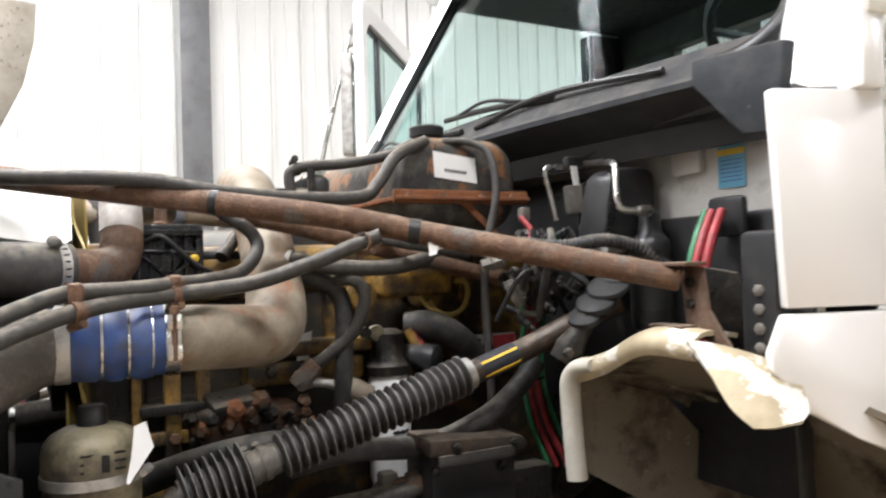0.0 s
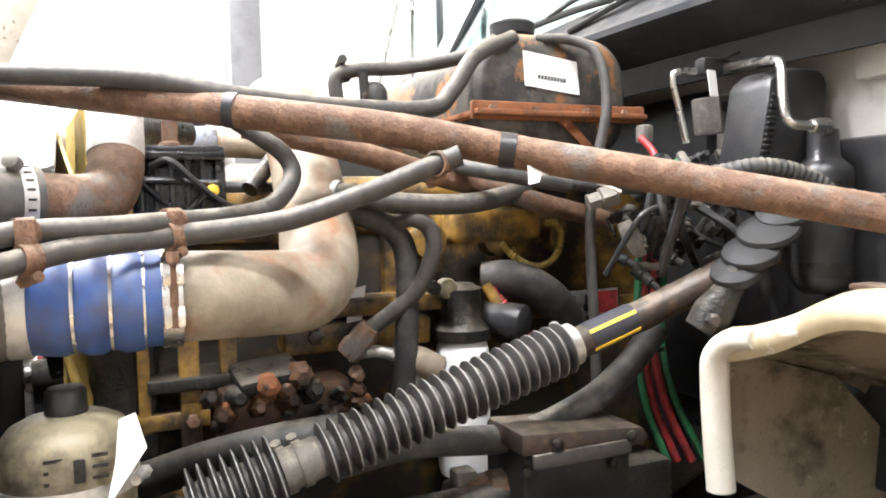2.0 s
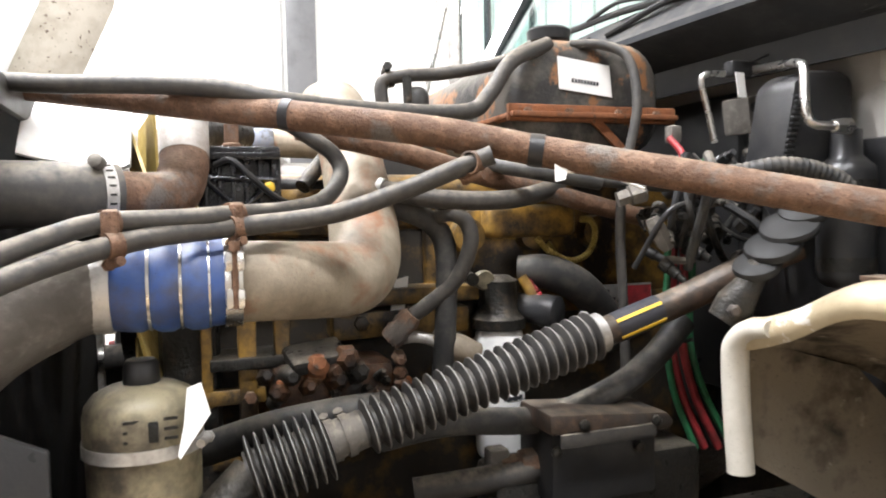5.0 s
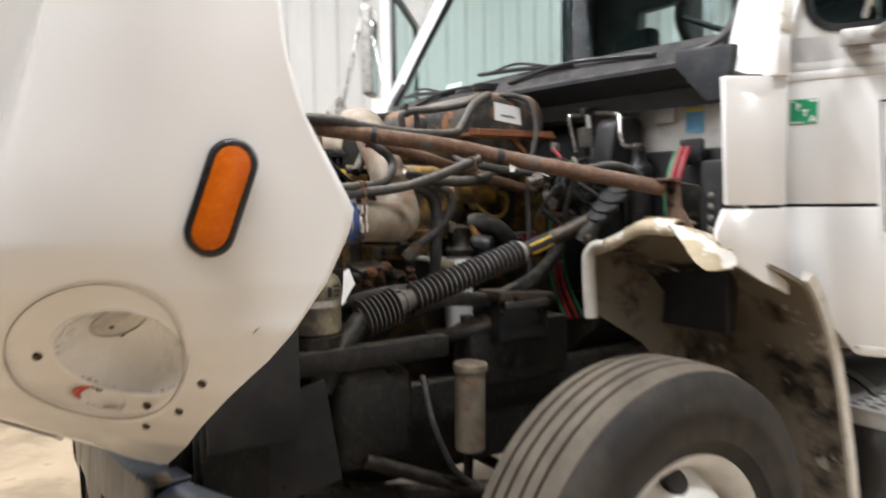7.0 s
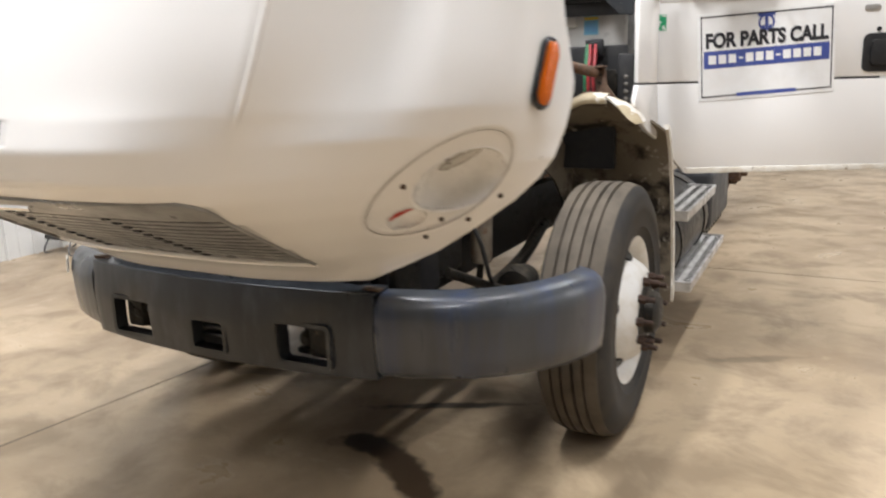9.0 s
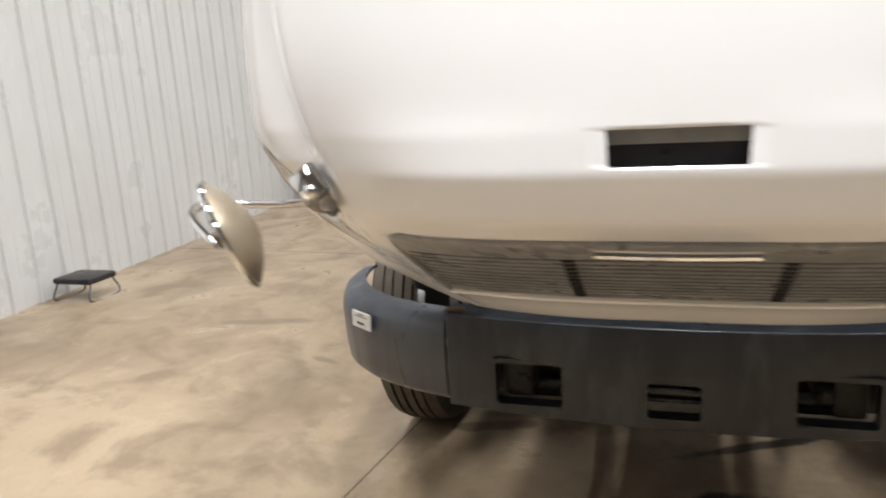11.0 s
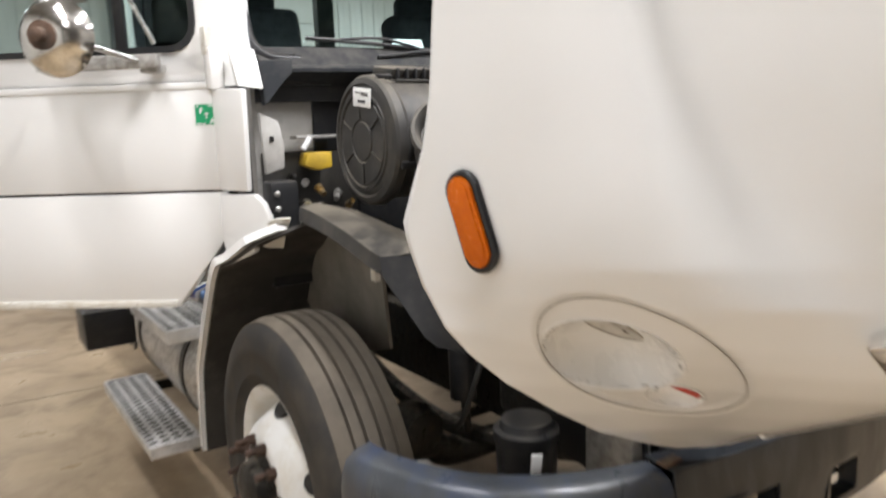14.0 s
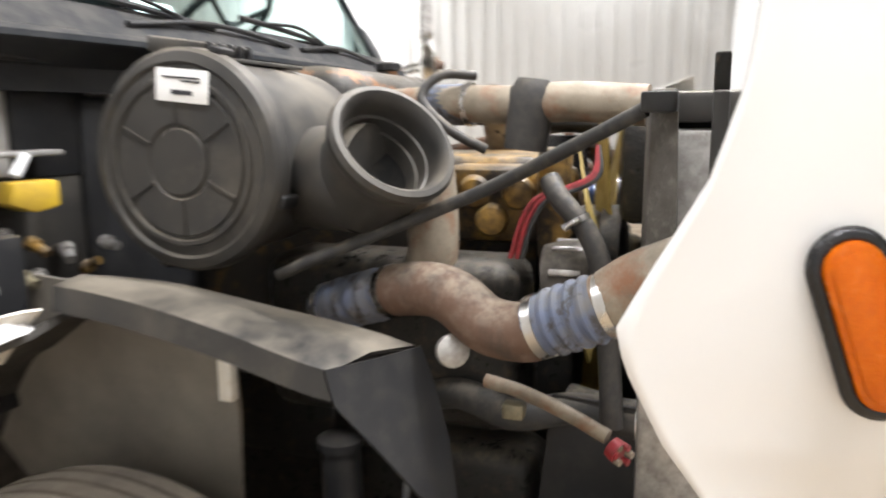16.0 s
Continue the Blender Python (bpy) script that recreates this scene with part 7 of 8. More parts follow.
clamp(sh, a - (b - a).normalized() * 0.044, b - a, 0.0285, 0.012, CAST_GREY, True, 200)
boot = part("joint_boot", ribbed(a - (b - a).normalized() * 0.165, a - (b - a).normalized() * 0.052, 0.032, 0.052, 8), BELLOWS, sh, "short ribbed joint boot")
for ob in (bel, boot):
    ob.data.materials.append(BELLOWS_EDGE)
part("steering_joint", tube([a - (b - a).normalized() * 0.16, (0.58, -0.53, 1.08), (0.58, -0.59, 0.98)], 0.03, 14), GREASE, sh)
w = (Vector((0.552, 0.19, 1.326)) - Vector((0.547, 0.11, 1.30))).normalized()
part("shaft_label", turned((0.5475, 0.115, 1.302), w, [(0, 0.0252), (0.085, 0.0252)], 24, False), INK, sh, "black and yellow warning label")
for k in (0.5, 2.2):
    bm = bmesh.new()
    x, y, _ = frame_along(w)
    for j in range(6):
        q = Vector((0.5475, 0.115, 1.302)) + w * (0.010 + 0.013 * j)
    out = Vector((1, -0.1, 0.80 if k < 1 else -0.60)).normalized()
    out = (out - w * out.dot(w)).normalized()
    box(bm, Vector((0.5475, 0.115, 1.302)) + w * 0.042 + out * 0.0252, (0.002, 0.084, 0.0055), Matrix((out, w, out.cross(w))).transposed())
    part("label_stripe", bm, YELLOW, sh)
for k, (p, r) in enumerate((((0.698, 0.356, 1.487), 0.040), ((0.696, 0.328, 1.462), 0.044), ((0.691, 0.301, 1.433), 0.042), ((0.684, 0.278, 1.405), 0.036))):
    part("boot_fold", turned(Vector(p), (0.25, -0.45, 0.85), [(-0.011, r * 0.6), (-0.006, r * 0.95), (0.0, r), (0.006, r * 0.95), (0.013, r * 0.6)], 28), BOOT, truck, "fold of a black rubber pedal boot")
part("boot_stem", turned((0.661, 0.236, 1.322), (0.3, 0.45, 0.85), [(0, 0.026), (0.03, 0.030), (0.06, 0.022), (0.10, 0.02)], 16), GREASE, truck)
part("stem_nut", turned((0.687, 0.23, 1.341), (1, -0.4, 0), [(0, 0.010), (0.01, 0.010), (0.013, 0.006)], 6), SHAFT, truck)

# steering reservoir
rs = part("steering_reservoir", turned((0.545, -0.590, 1.12), (0, 0, 1), [(0, 0.06), (0.01, 0.070), (0.085, 0.071), (0.09, 0.073), (0.122, 0.073), (0.138, 0.070), (0.151, 0.060), (0.159, 0.045), (0.163, 0.026)], 40), RESERVOIR, truck, "yellowed plastic steering fluid reservoir")
part("reservoir_cap", turned((0.545, -0.590, 1.280), (0, 0, 1), [(0, 0.021), (0.004, 0.023), (0.028, 0.022), (0.033, 0.018), (0.034, 0.008)], 24), BLACK, rs)
clamp(rs, (0.545, -0.590, 1.205), (0, 0, 1), 0.0725, 0.016, ALU, True, 250)
part("reservoir_foot", turned((0.545, -0.59, 1.02), (0, 0, 1), [(0, 0.07), (0.10, 0.074)], 24), GREASE, rs)
part("reservoir_print", boxed((0.617, -0.575, 1.235), (0.003, 0.012, 0.026), 0.002), GREASE, rs)
for dz in (0.012, 0.0, -0.012):
    part("reservoir_print", boxed((0.612, -0.555, 1.237 + dz), (0.002, 0.016, 0.004)), GREASE, rs, smooth=False)
    part("reservoir_print", boxed((0.6155, -0.60, 1.237 + dz), (0.002, 0.018, 0.004)), GREASE, rs, smooth=False)
part("paper_tag", sheet([[(0.615, -0.535, 1.285), (0.612, -0.518, 1.290)], [(0.618, -0.540, 1.24), (0.622, -0.508, 1.252)], [(0.625, -0.548, 1.205), (0.625, -0.545, 1.20)]], 0.001), PAPER, rs, "crumpled white paper tag")
part("inner_liner", slab([(0.66, -0.90, 0.90), (0.66, -0.68, 0.90), (0.66, -0.68, 1.24), (0.66, -0.76, 1.28), (0.66, -0.90, 1.30)], (0.012, 0, 0), 0.003), BLACK, truck, "black inner fender liner")
part("inner_fender_rail", boxed((0.60, -0.50, 1.06), (0.05, 0.55, 0.06), 0.01), GREASE, truck)

# bracket box over the frame
bb = part("mount_box", boxed((0.50, 0.09, 1.10), (0.12, 0.19, 0.14), 0.006), BLACK, truck, "black steel mount box")
part("mount_plate", slab([(0.585, -0.02, 1.185), (0.585, 0.19, 1.168), (0.585, 0.205, 1.150), (0.585, 0.19, 1.138), (0.585, -0.02, 1.152)], (-0.11, 0, 0), 0.006), SHAFT, bb, "dark rusty top plate")
part("mount_lip", boxed((0.588, 0.08, 1.143), (0.008, 0.17, 0.022), 0.003), RUBBER, bb)
for p in ((0.588, 0.035, 1.165), (0.588, 0.165, 1.158), (0.563, 0.0, 1.12), (0.563, 0.15, 1.11)):
    part("mount_bolt", turned(p, (1, 0, 0), [(0, 0.009), (0.006, 0.009), (0.009, 0.004)], 10), GREASE, bb)
part("union_block", boxed((0.47, -0.06, 1.09), (0.035, 0.035, 0.035), 0.006), CAST_GREY, truck)
part("union_block", turned((0.48, -0.055, 1.075), (0.2, 0.9, 0.1), [(0, 0.020), (0.03, 0.020), (0.032, 0.026), (0.06, 0.026)], 8), RUST, truck)

# frame, springs, axle, damper
for s in (1, -1):
    part("leaf_spring", tube([(s * 0.50, -0.62, 0.70), (s * 0.50, -0.25, 0.60), (s * 0.50, 0.15, 0.55), (s * 0.50, 0.55, 0.60), (s * 0.50, 0.85, 0.72)], 0.032, 8), GREASE, truck)
    part("axle_knuckle", boxed((s * 0.84, 0.15, 0.50), (0.12, 0.13, 0.20), 0.03), GREASE, truck)
    part("brake_chamber", turned((s * 0.70, -0.08, 0.62), (0, 1, 0.1), [(0, 0.04), (0.01, 0.075), (0.06, 0.08), (0.075, 0.085), (0.09, 0.08), (0.15, 0.06)], 24), GREASE, truck)
    can = part("damper", turned((s * 0.585, -0.135, 0.735), (0.02 * s, 0, 1), [(0, 0.030), (0.006, 0.044), (0.235, 0.044), (0.238, 0.05), (0.256, 0.05), (0.262, 0.03)], 28), CAST if s > 0 else BLACK, truck, "grey damper canister" if s > 0 else "black damper canister")
    part("damper_rod", turned((s * 0.57, -0.135, 0.62), (0.1 * s, 0, 1), [(0, 0.014), (0.12, 0.014)], 12), GREASE, can)
    part("gear_box", boxed((s * 0.52, -0.44, 0.88), (0.16, 0.24, 0.26), 0.04, seg=3), GREASE, truck)
    part("rail_bracket", boxed((s * 0.46, 0.12, 0.98), (0.10, 0.40, 0.20), 0.02), GREASE, truck)
    part("brake_line", tube([(s * 0.60, -0.30, 0.98), (s * 0.66, -0.30, 0.85), (s * 0.66, -0.22, 0.70), (s * 0.62, -0.06, 0.62), (s * 0.60, 0.05, 0.63)], 0.009, 10), RUBBER_DARK, truck)
    part("front_rail", boxed((s * 0.42, -0.85, 0.72), (0.08, 0.35, 0.22), 0.01), GREASE, truck)
    part("inner_splash", slab([(s * 0.62, -0.92, 0.95 if s > 0 else 1.14), (s * 0.62, -0.60, 1.02 if s > 0 else 1.16), (s * 0.60, -0.55, 0.75), (s * 0.60, -0.92, 0.70)], (s * 0.01, 0, 0)), BLACK, truck)
part("front_axle", tube([(-0.86, 0.15, 0.50), (-0.55, 0.15, 0.46), (-0.4, 0.15, 0.40), (0.4, 0.15, 0.40), (0.55, 0.15, 0.46), (0.86, 0.15, 0.50)], 0.055, 12), GREASE, truck)
part("tie_rod", tube([(-0.80, 0.36, 0.42), (0.80, 0.36, 0.42)], 0.022, 10), GREASE, truck)
part("drag_link", tube([(0.60, -0.48, 0.78), (0.66, -0.10, 0.62), (0.74, 0.08, 0.58)], 0.02, 10), GREASE, truck)
part("cross_member", boxed((0, -0.72, 0.70), (0.80, 0.12, 0.18), 0.02), GREASE, truck)
# Unseen plate below the engine, added to block light under the truck.
part("underside_light_block", boxed((0, -0.25, 0.62), (0.76, 0.9, 0.03), 0.01), GREASE, truck)
part("transmission", boxed((0, 1.15, 0.88), (0.44, 1.1, 0.40), 0.06), GREASE, truck)
bc = part("washer_bottle", turned((-0.765, -0.66, 0.69), (0, 0, 1), [(0, 0.075), (0.14, 0.08), (0.15, 0.085), (0.175, 0.085), (0.18, 0.07), (0.20, 0.065)], 28), BLACK, truck, "round black reservoir behind the bumper")
part("paper_label", boxed((-0.80, -0.737, 0.805), (0.028, 0.003, 0.052), 0.001, Euler((0, 0.1, -0.4)).to_matrix()), PAPER, bc, "white paper label")

# ---- passenger's side of the bay ----
c = Vector((-0.815, 0.05, 1.588))
prof = [(0, 0.02), (0.0, 0.058), (0.005, 0.061), (0.005, 0.066), (0.001, 0.069), (0.001, 0.134), (0.006, 0.137), (0.006, 0.142), (0.0, 0.145), (0.0, 0.152), (0.006, 0.155), (0.010, 0.172), (0.004, 0.178), (0.010, 0.196), (0.020, 0.203), (0.045, 0.205), (0.058, 0.198), (0.064, 0.188), (0.20, 0.186), (0.40, 0.178), (0.42, 0.165), (0.43, 0.10)]
ac = part("air_cleaner", turned(c, (1, 0, 0), prof, 72), BLACK_DUSTY, truck, "large dusty black air cleaner canister", angle=25)
for k in range(6):
    a = radians(60 * k + 28)
    u = Vector((0, math.cos(a), math.sin(a)))
    q = c + u * 0.1015
    part("lid_rib", boxed(q - Vector((0.001, 0, 0)), (0.006, 0.006, 0.064), 0.0015, Euler((a - math.pi / 2, 0, 0)).to_matrix()), BLACK_DUSTY, ac)
for a in (20, 110, 200, 290):
    u = Vector((0, math.cos(radians(a)), math.sin(radians(a))))
    part("lid_latch", boxed(c + u * 0.207 + Vector((0.05, 0, 0)), (0.05, 0.024, 0.014), 0.004, Euler((radians(a) - math.pi / 2, 0, 0)).to_matrix()), BLACK, ac)
lab = part("paper_label", boxed((-0.8185, 0.028, 1.722), (0.002, 0.112, 0.058), 0.0005, Euler((0.10, 0, 0)).to_matrix()), PAPER, ac, "white printed parts label")
for dy, dz, w, h in ((0.0, -0.012, 0.045, 0.008), (0.0, 0.014, 0.08, 0.003), (-0.02, 0.006, 0.04, 0.003)):
    part("print_bar", boxed((-0.8205, 0.028 + dy, 1.722 + dz), (0.001, w, h), 0, Euler((0.10, 0, 0)).to_matrix()), INK, ac, smooth=False)
part("canister_top", slab([(-0.72, -0.02, 1.766), (-0.48, -0.02, 1.766), (-0.48, 0.12, 1.772), (-0.72, 0.12, 1.772)], (0, 0, 0.008), 0.003), BLACK_DUSTY, ac)
nk = Vector((-0.44, -0.68, 0.59)).normalized()
mouth = Vector((-0.737, -0.335, 1.615))
snork = part("intake_snorkel", tube([(-0.58, -0.06, 1.545), (-0.64, -0.17, 1.550), (-0.685, -0.24, 1.555), mouth - nk * 0.105], 0.101, 36), BLACK_DUSTY, ac, "round dusty air intake mouth", angle=35)
part("intake_lip", turned(mouth - nk * 0.06, nk, [(-0.075, 0.098), (0, 0.102), (0.030, 0.104), (0.045, 0.110), (0.055, 0.117), (0.068, 0.119), (0.078, 0.114), (0.080, 0.104), (0.072, 0.095), (0.055, 0.090), (0.030, 0.088), (0.028, 0.083), (0.0, 0.082), (-0.002, 0.077), (-0.035, 0.074)], 48, False), BLACK_DUSTY, ac, angle=35)
# Near-black disc stands in for the shade deep inside the intake.
part("throat_dark_disc", turned(mouth - nk * 0.094, nk, [(0, 0.004), (0, 0.080), (0.002, 0.080)], 32, False), CORE_AND_THROAT, ac)
duct = part("cowl_scoop", slab([(-0.66, 0.10, 1.815), (-0.66, 0.24, 1.835), (-0.66, 0.24, 1.80), (-0.66, 0.12, 1.785)], (0.17, 0, 0), 0.008), BLACK_DUSTY, truck, "black ribbed intake scoop on the cowl")
for k in range(5):
    part("scoop_rib", boxed((-0.64 + 0.034 * k, 0.105, 1.80), (0.008, 0.02, 0.034), 0.002), BLACK, duct)
hose = part("charge_pipe", tube([(-0.70, -0.315, 1.352), (-0.735, -0.40, 1.368), (-0.765, -0.46, 1.362), (-0.785, -0.52, 1.328), (-0.80, -0.585, 1.325), (-0.808, -0.62, 1.34)], 0.048, 28), PIPE_BROWN, truck, "rust-brown charge-air bend")
for p, q, r in (((-0.62, -0.13, 1.285), (-0.71, -0.335, 1.357), 0.046), ((-0.803, -0.605, 1.335), (-0.825, -0.735, 1.392), 0.049)):
    p, q = Vector(p), Vector(q)
    d = (q - p)
    n = 4
    pr = [(0, r), (d.length * 0.14, r)]
    for k in range(n):
        for j, g in enumerate((0.0, 0.005, 0.0055, 0.0)):
            pr.append((d.length * (0.2 + 0.6 * (k + j / 4) / n), r + g))
    pr += [(d.length * 0.86, r), (d.length, r)]
    bl = part("charge_hose", turned(p, d, pr, 32), BLUE_FADED, truck, "faded blue ribbed charge-air hose")
    for t in (0.08, 0.92):
        clamp(bl, p + d * t, d, r + 0.001, 0.016, STEEL, False)
part("charge_inlet", tube([(-0.82, -0.72, 1.385), (-0.83, -0.77, 1.42), (-0.82, -0.84, 1.45)], 0.052, 24), CAST, truck, "cast aluminium cooler inlet")
up = part("radiator_pipe", tube([(-0.36, -0.08, 1.66), (-0.42, -0.20, 1.685), (-0.45, -0.36, 1.690), (-0.48, -0.50, 1.685), (-0.49, -0.60, 1.690), (-0.50, -0.74, 1.68)], 0.038, 22), CAST, truck, "dusty upper coolant pipe")
part("pipe_sleeve", turned((-0.438, -0.30, 1.688), (-0.1, -1, 0), [(0, 0.040), (0.003, 0.042), (0.075, 0.042), (0.078, 0.040)], 26), BLUE_FADED, up)
clamp(up, (-0.449, -0.385, 1.689), (-0.1, -1, 0), 0.042, 0.012, STEEL, False)
part("pipe_boot", turned((-0.49, -0.51, 1.60), (0, -0.12, 1), [(0, 0.042), (0.08, 0.045), (0.11, 0.044), (0.135, 0.03)], 24), RUBBER, up, "grey rubber elbow")
part("vent_line", tube([(-0.52, -0.44, 1.60), (-0.54, -0.37, 1.64), (-0.53, -0.31, 1.70), (-0.50, -0.34, 1.745), (-0.46, -0.40, 1.745)], 0.010, 12), RUBBER, truck)
brace = part("brace_bar", tube([(-0.74, -0.10, 1.375), (-0.74, -0.20, 1.418), (-0.70, -0.465, 1.528), (-0.76, -0.64, 1.61), (-0.80, -0.76, 1.67)], 0.0115, 16), RUBBER_DARK, truck, "dusty cross brace bar")
part("brace_foot", boxed((-0.80, -0.78, 1.68), (0.05, 0.05, 0.03), 0.005), BLACK, brace)
part("engine_side", boxed((-0.27, -0.42, 1.47), (0.16, 0.30, 0.17), 0.025), CAT_YELLOW, block)
part("engine_lug", boxed((-0.37, -0.545, 1.48), (0.05, 0.07, 0.24), 0.016), CAT_YELLOW, block)
for y, z in ((-0.36, 1.50), (-0.40, 1.44), (-0.46, 1.50)):
    part("engine_boss", turned((-0.34, y, z), (-1, -0.2, 0), [(0, 0.040), (0.03, 0.036), (0.04, 0.030), (0.045, 0.015)], 20), CAT_YELLOW, block)
alt = part("alternator", turned((-0.50, -0.55, 1.35), (0, -1, 0.1), [(0, 0.03), (0.01, 0.065), (0.05, 0.072), (0.10, 0.07), (0.12, 0.05), (0.13, 0.02)], 28), CAST_GREY, truck, "dull finned alternator")
for k in range(9):
    part("alternator_fin", boxed((-0.50 + 0.072 * math.cos(radians(40 * k)), -0.605, 1.35 + 0.072 * math.sin(radians(40 * k))), (0.012, 0.06, 0.012), 0.003, Euler((0, -radians(40 * k), 0)).to_matrix()), ALU, alt)
part("turbo_duct", tube([(-0.56, -0.33, 1.60), (-0.57, -0.345, 1.50), (-0.585, -0.35, 1.40), (-0.59, -0.33, 1.33)], 0.050, 24), CAST, truck, "pale vertical duct")
part("coolant_hose", tube([(-0.57, -0.575, 1.55), (-0.59, -0.60, 1.515), (-0.60, -0.65, 1.46), (-0.615, -0.68, 1.39), (-0.64, -0.70, 1.25), (-0.65, -0.71, 1.12)], 0.020, 16), RUBBER, truck, "grey rubber hose")
clamp(bl, (-0.598, -0.635, 1.478), (-0.1, -0.5, -0.8), 0.020, 0.010, STEEL, True, 0)
for k, dy in enumerate((0.0, 0.012, 0.022)):
    part("red_wire", tube([(-0.58, -0.505 - dy, 1.40), (-0.58, -0.525 - dy, 1.47), (-0.58, -0.555 - dy, 1.515), (-0.575, -0.61 - dy, 1.535), (-0.57, -0.655 - dy * 0.5, 1.56), (-0.55, -0.66, 1.61)], 0.005, 8), RED if k < 2 else RUBBER_DARK, truck, "red wire" if k < 2 else "black wire")
part("lower_pipe", tube([(-0.69, -0.49, 1.195), (-0.70, -0.56, 1.185), (-0.72, -0.64, 1.166), (-0.745, -0.715, 1.143)], 0.013, 14), CAST, truck, "grey conduit")
cn = part("red_connector", turned((-0.75, -0.722, 1.13), (-0.4, -0.7, -0.3), [(0, 0.018), (0.018, 0.020)], 14), RED, truck, "cut red wire ends")
for k in range(6):
    a = radians(60 * k)
    part("wire_end", turned(Vector((-0.758, -0.735, 1.125)) + Vector((0.006 * math.cos(a), -0.012 * math.cos(a), 0.014 * math.sin(a))), (-0.5, -0.8, -0.2), [(0, 0.006), (0.012, 0.006), (0.012, 0.003)], 8), RED if k % 2 else CAST, cn)
part("lower_hose", tube([(-0.60, -0.30, 1.10), (-0.63, -0.42, 1.14), (-0.64, -0.53, 1.115), (-0.61, -0.64, 1.13), (-0.60, -0.80, 1.115)], 0.030, 18), RUBBER_DARK, truck)
part("lower_hose", tube([(-0.58, -0.62, 1.13), (-0.60, -0.72, 1.12), (-0.60, -0.84, 1.12)], 0.036, 18), RUBBER, truck)
clamp(bl, (-0.60, -0.755, 1.12), (0, -1, 0), 0.037, 0.014, STEEL, False)
part("pressure_cap", turned((-0.785, -0.455, 1.278), (-0.75, -0.55, 0.2), [(0, 0.022), (0.01, 0.028), (0.025, 0.028), (0.03, 0.02)], 20), ALU, truck, "round metal cap")
part("white_plug", boxed((-0.70, -0.545, 1.15), (0.03, 0.04, 0.03), 0.006), RESERVOIR, truck)
part("dark_duct", boxed((-0.52, -0.25, 1.22), (0.20, 0.55, 0.34), 0.05, seg=3), GREASE, truck)
# firewall clutter beside the air cleaner
part("yellow_module", slab([(-0.83, 0.44, 1.545), (-0.74, 0.42, 1.545), (-0.74, 0.42, 1.49), (-0.79, 0.43, 1.48), (-0.84, 0.44, 1.50)], (0, 0.06, 0), 0.006), YELLOW, truck, "yellow plastic module")
part("module_lid", boxed((-0.79, 0.46, 1.60), (0.16, 0.06, 0.012), 0.004), ALU, truck)
part("white_lever", tube([(-0.86, 0.40, 1.56), (-0.83, 0.40, 1.60)], 0.010, 10), PAPER, truck)
random.seed(21)
for k in range(14):
    p = Vector((random.uniform(-0.92, -0.66), random.uniform(0.38, 0.52), random.uniform(1.32, 1.47)))
    part("brass_fitting", turned(p, (random.uniform(-1, 0.2), -1, random.uniform(-0.6, 0.6)), [(0, 0.016), (0.02, 0.016), (0.022, 0.011), (0.05, 0.011)], 8), random.choice((CAT_YELLOW, GREASE, ALU, RESERVOIR, GREASE)), truck)
part("hinge_plate", slab([(-1.01, 0.40, 1.69), (-0.945, 0.395, 1.66), (-0.93, 0.39, 1.58), (-0.935, 0.39, 1.50), (-1.0, 0.40, 1.48)], (0, 0.02, 0), 0.006), FIREWALL, truck, "scuffed pale hinge plate")
part("plate_slot", boxed((-0.975, 0.392, 1.60), (0.016, 0.006, 0.02), 0.003), GREASE, truck)
part("dark_bracket", boxed((-0.97, 0.36, 1.36), (0.10, 0.08, 0.20), 0.01), BLACK, truck)
for z in (1.31, 1.37, 1.42):
    part("box_bolt", turned((-1.0, 0.318, z), (-0.2, -1, 0), [(0, 0.010), (0.008, 0.010), (0.012, 0.005)], 10), ALU, truck)

# wipers
for x0, x1 in ((-0.55, 0.02), (0.15, 0.72)):
    w = part("wiper", tube([ws(x0, 0.0) + Vector((0, -0.02, 0.012)), ws((x0 + x1) / 2, 0.05) + Vector((0, -0.035, 0)), ws(x1 + 0.06, 0.02) + Vector((0, -0.03, 0.0))], 0.007, 8), BLACK, truck, "black wiper arm")
    part("wiper_blade", tube([ws(x0 - 0.25, 0.10) + Vector((0, -0.02, 0)), ws(x0 + 0.02, 0.075) + Vector((0, -0.026, 0)), ws(x0 + 0.30, 0.04) + Vector((0, -0.02, 0))], 0.008, 8), BLACK, w)
    part("wiper_bridge", tube([ws(x0 - 0.13, 0.095) + Vector((0, -0.03, 0)), ws(x0 + 0.02, 0.10) + Vector((0, -0.045, 0)), ws(x0 + 0.18, 0.06) + Vector((0, -0.03, 0))], 0.005, 8), BLACK, w)
part("dash_paper", slab([ws(-0.44, 0.03) + Vector((0, 0.03, 0)), ws(-0.31, 0.03) + Vector((0, 0.03, 0)), ws(-0.31, 0.11) + Vector((0, 0.03, 0)), ws(-0.44, 0.11) + Vector((0, 0.03, 0))], (0, 0.002, 0)), PAPER, truck, "white paper on the dashboard")

# chrome hood mirror on the passenger's side
fe = Vector((0.05, -0.95, 0.30)).normalized()
fg = Vector((0.62, -0.20, -0.72))
fg = (fg - fe * fg.dot(fe)).normalized()
fh = fe.cross(fg)
fm = Matrix((fe, fg, fh)).transposed()
fc = Vector((-0.715, -1.535, 1.285))
foot = part("hood_mirror_foot", boxed(fc, (0.135, 0.085, 0.070), 0.012, fm), CHROME, hood, "boxy chrome hood mirror foot")
part("foot_cap", boxed(fc + fe * 0.072, (0.016, 0.070, 0.056), 0.007, fm), CHROME, foot)
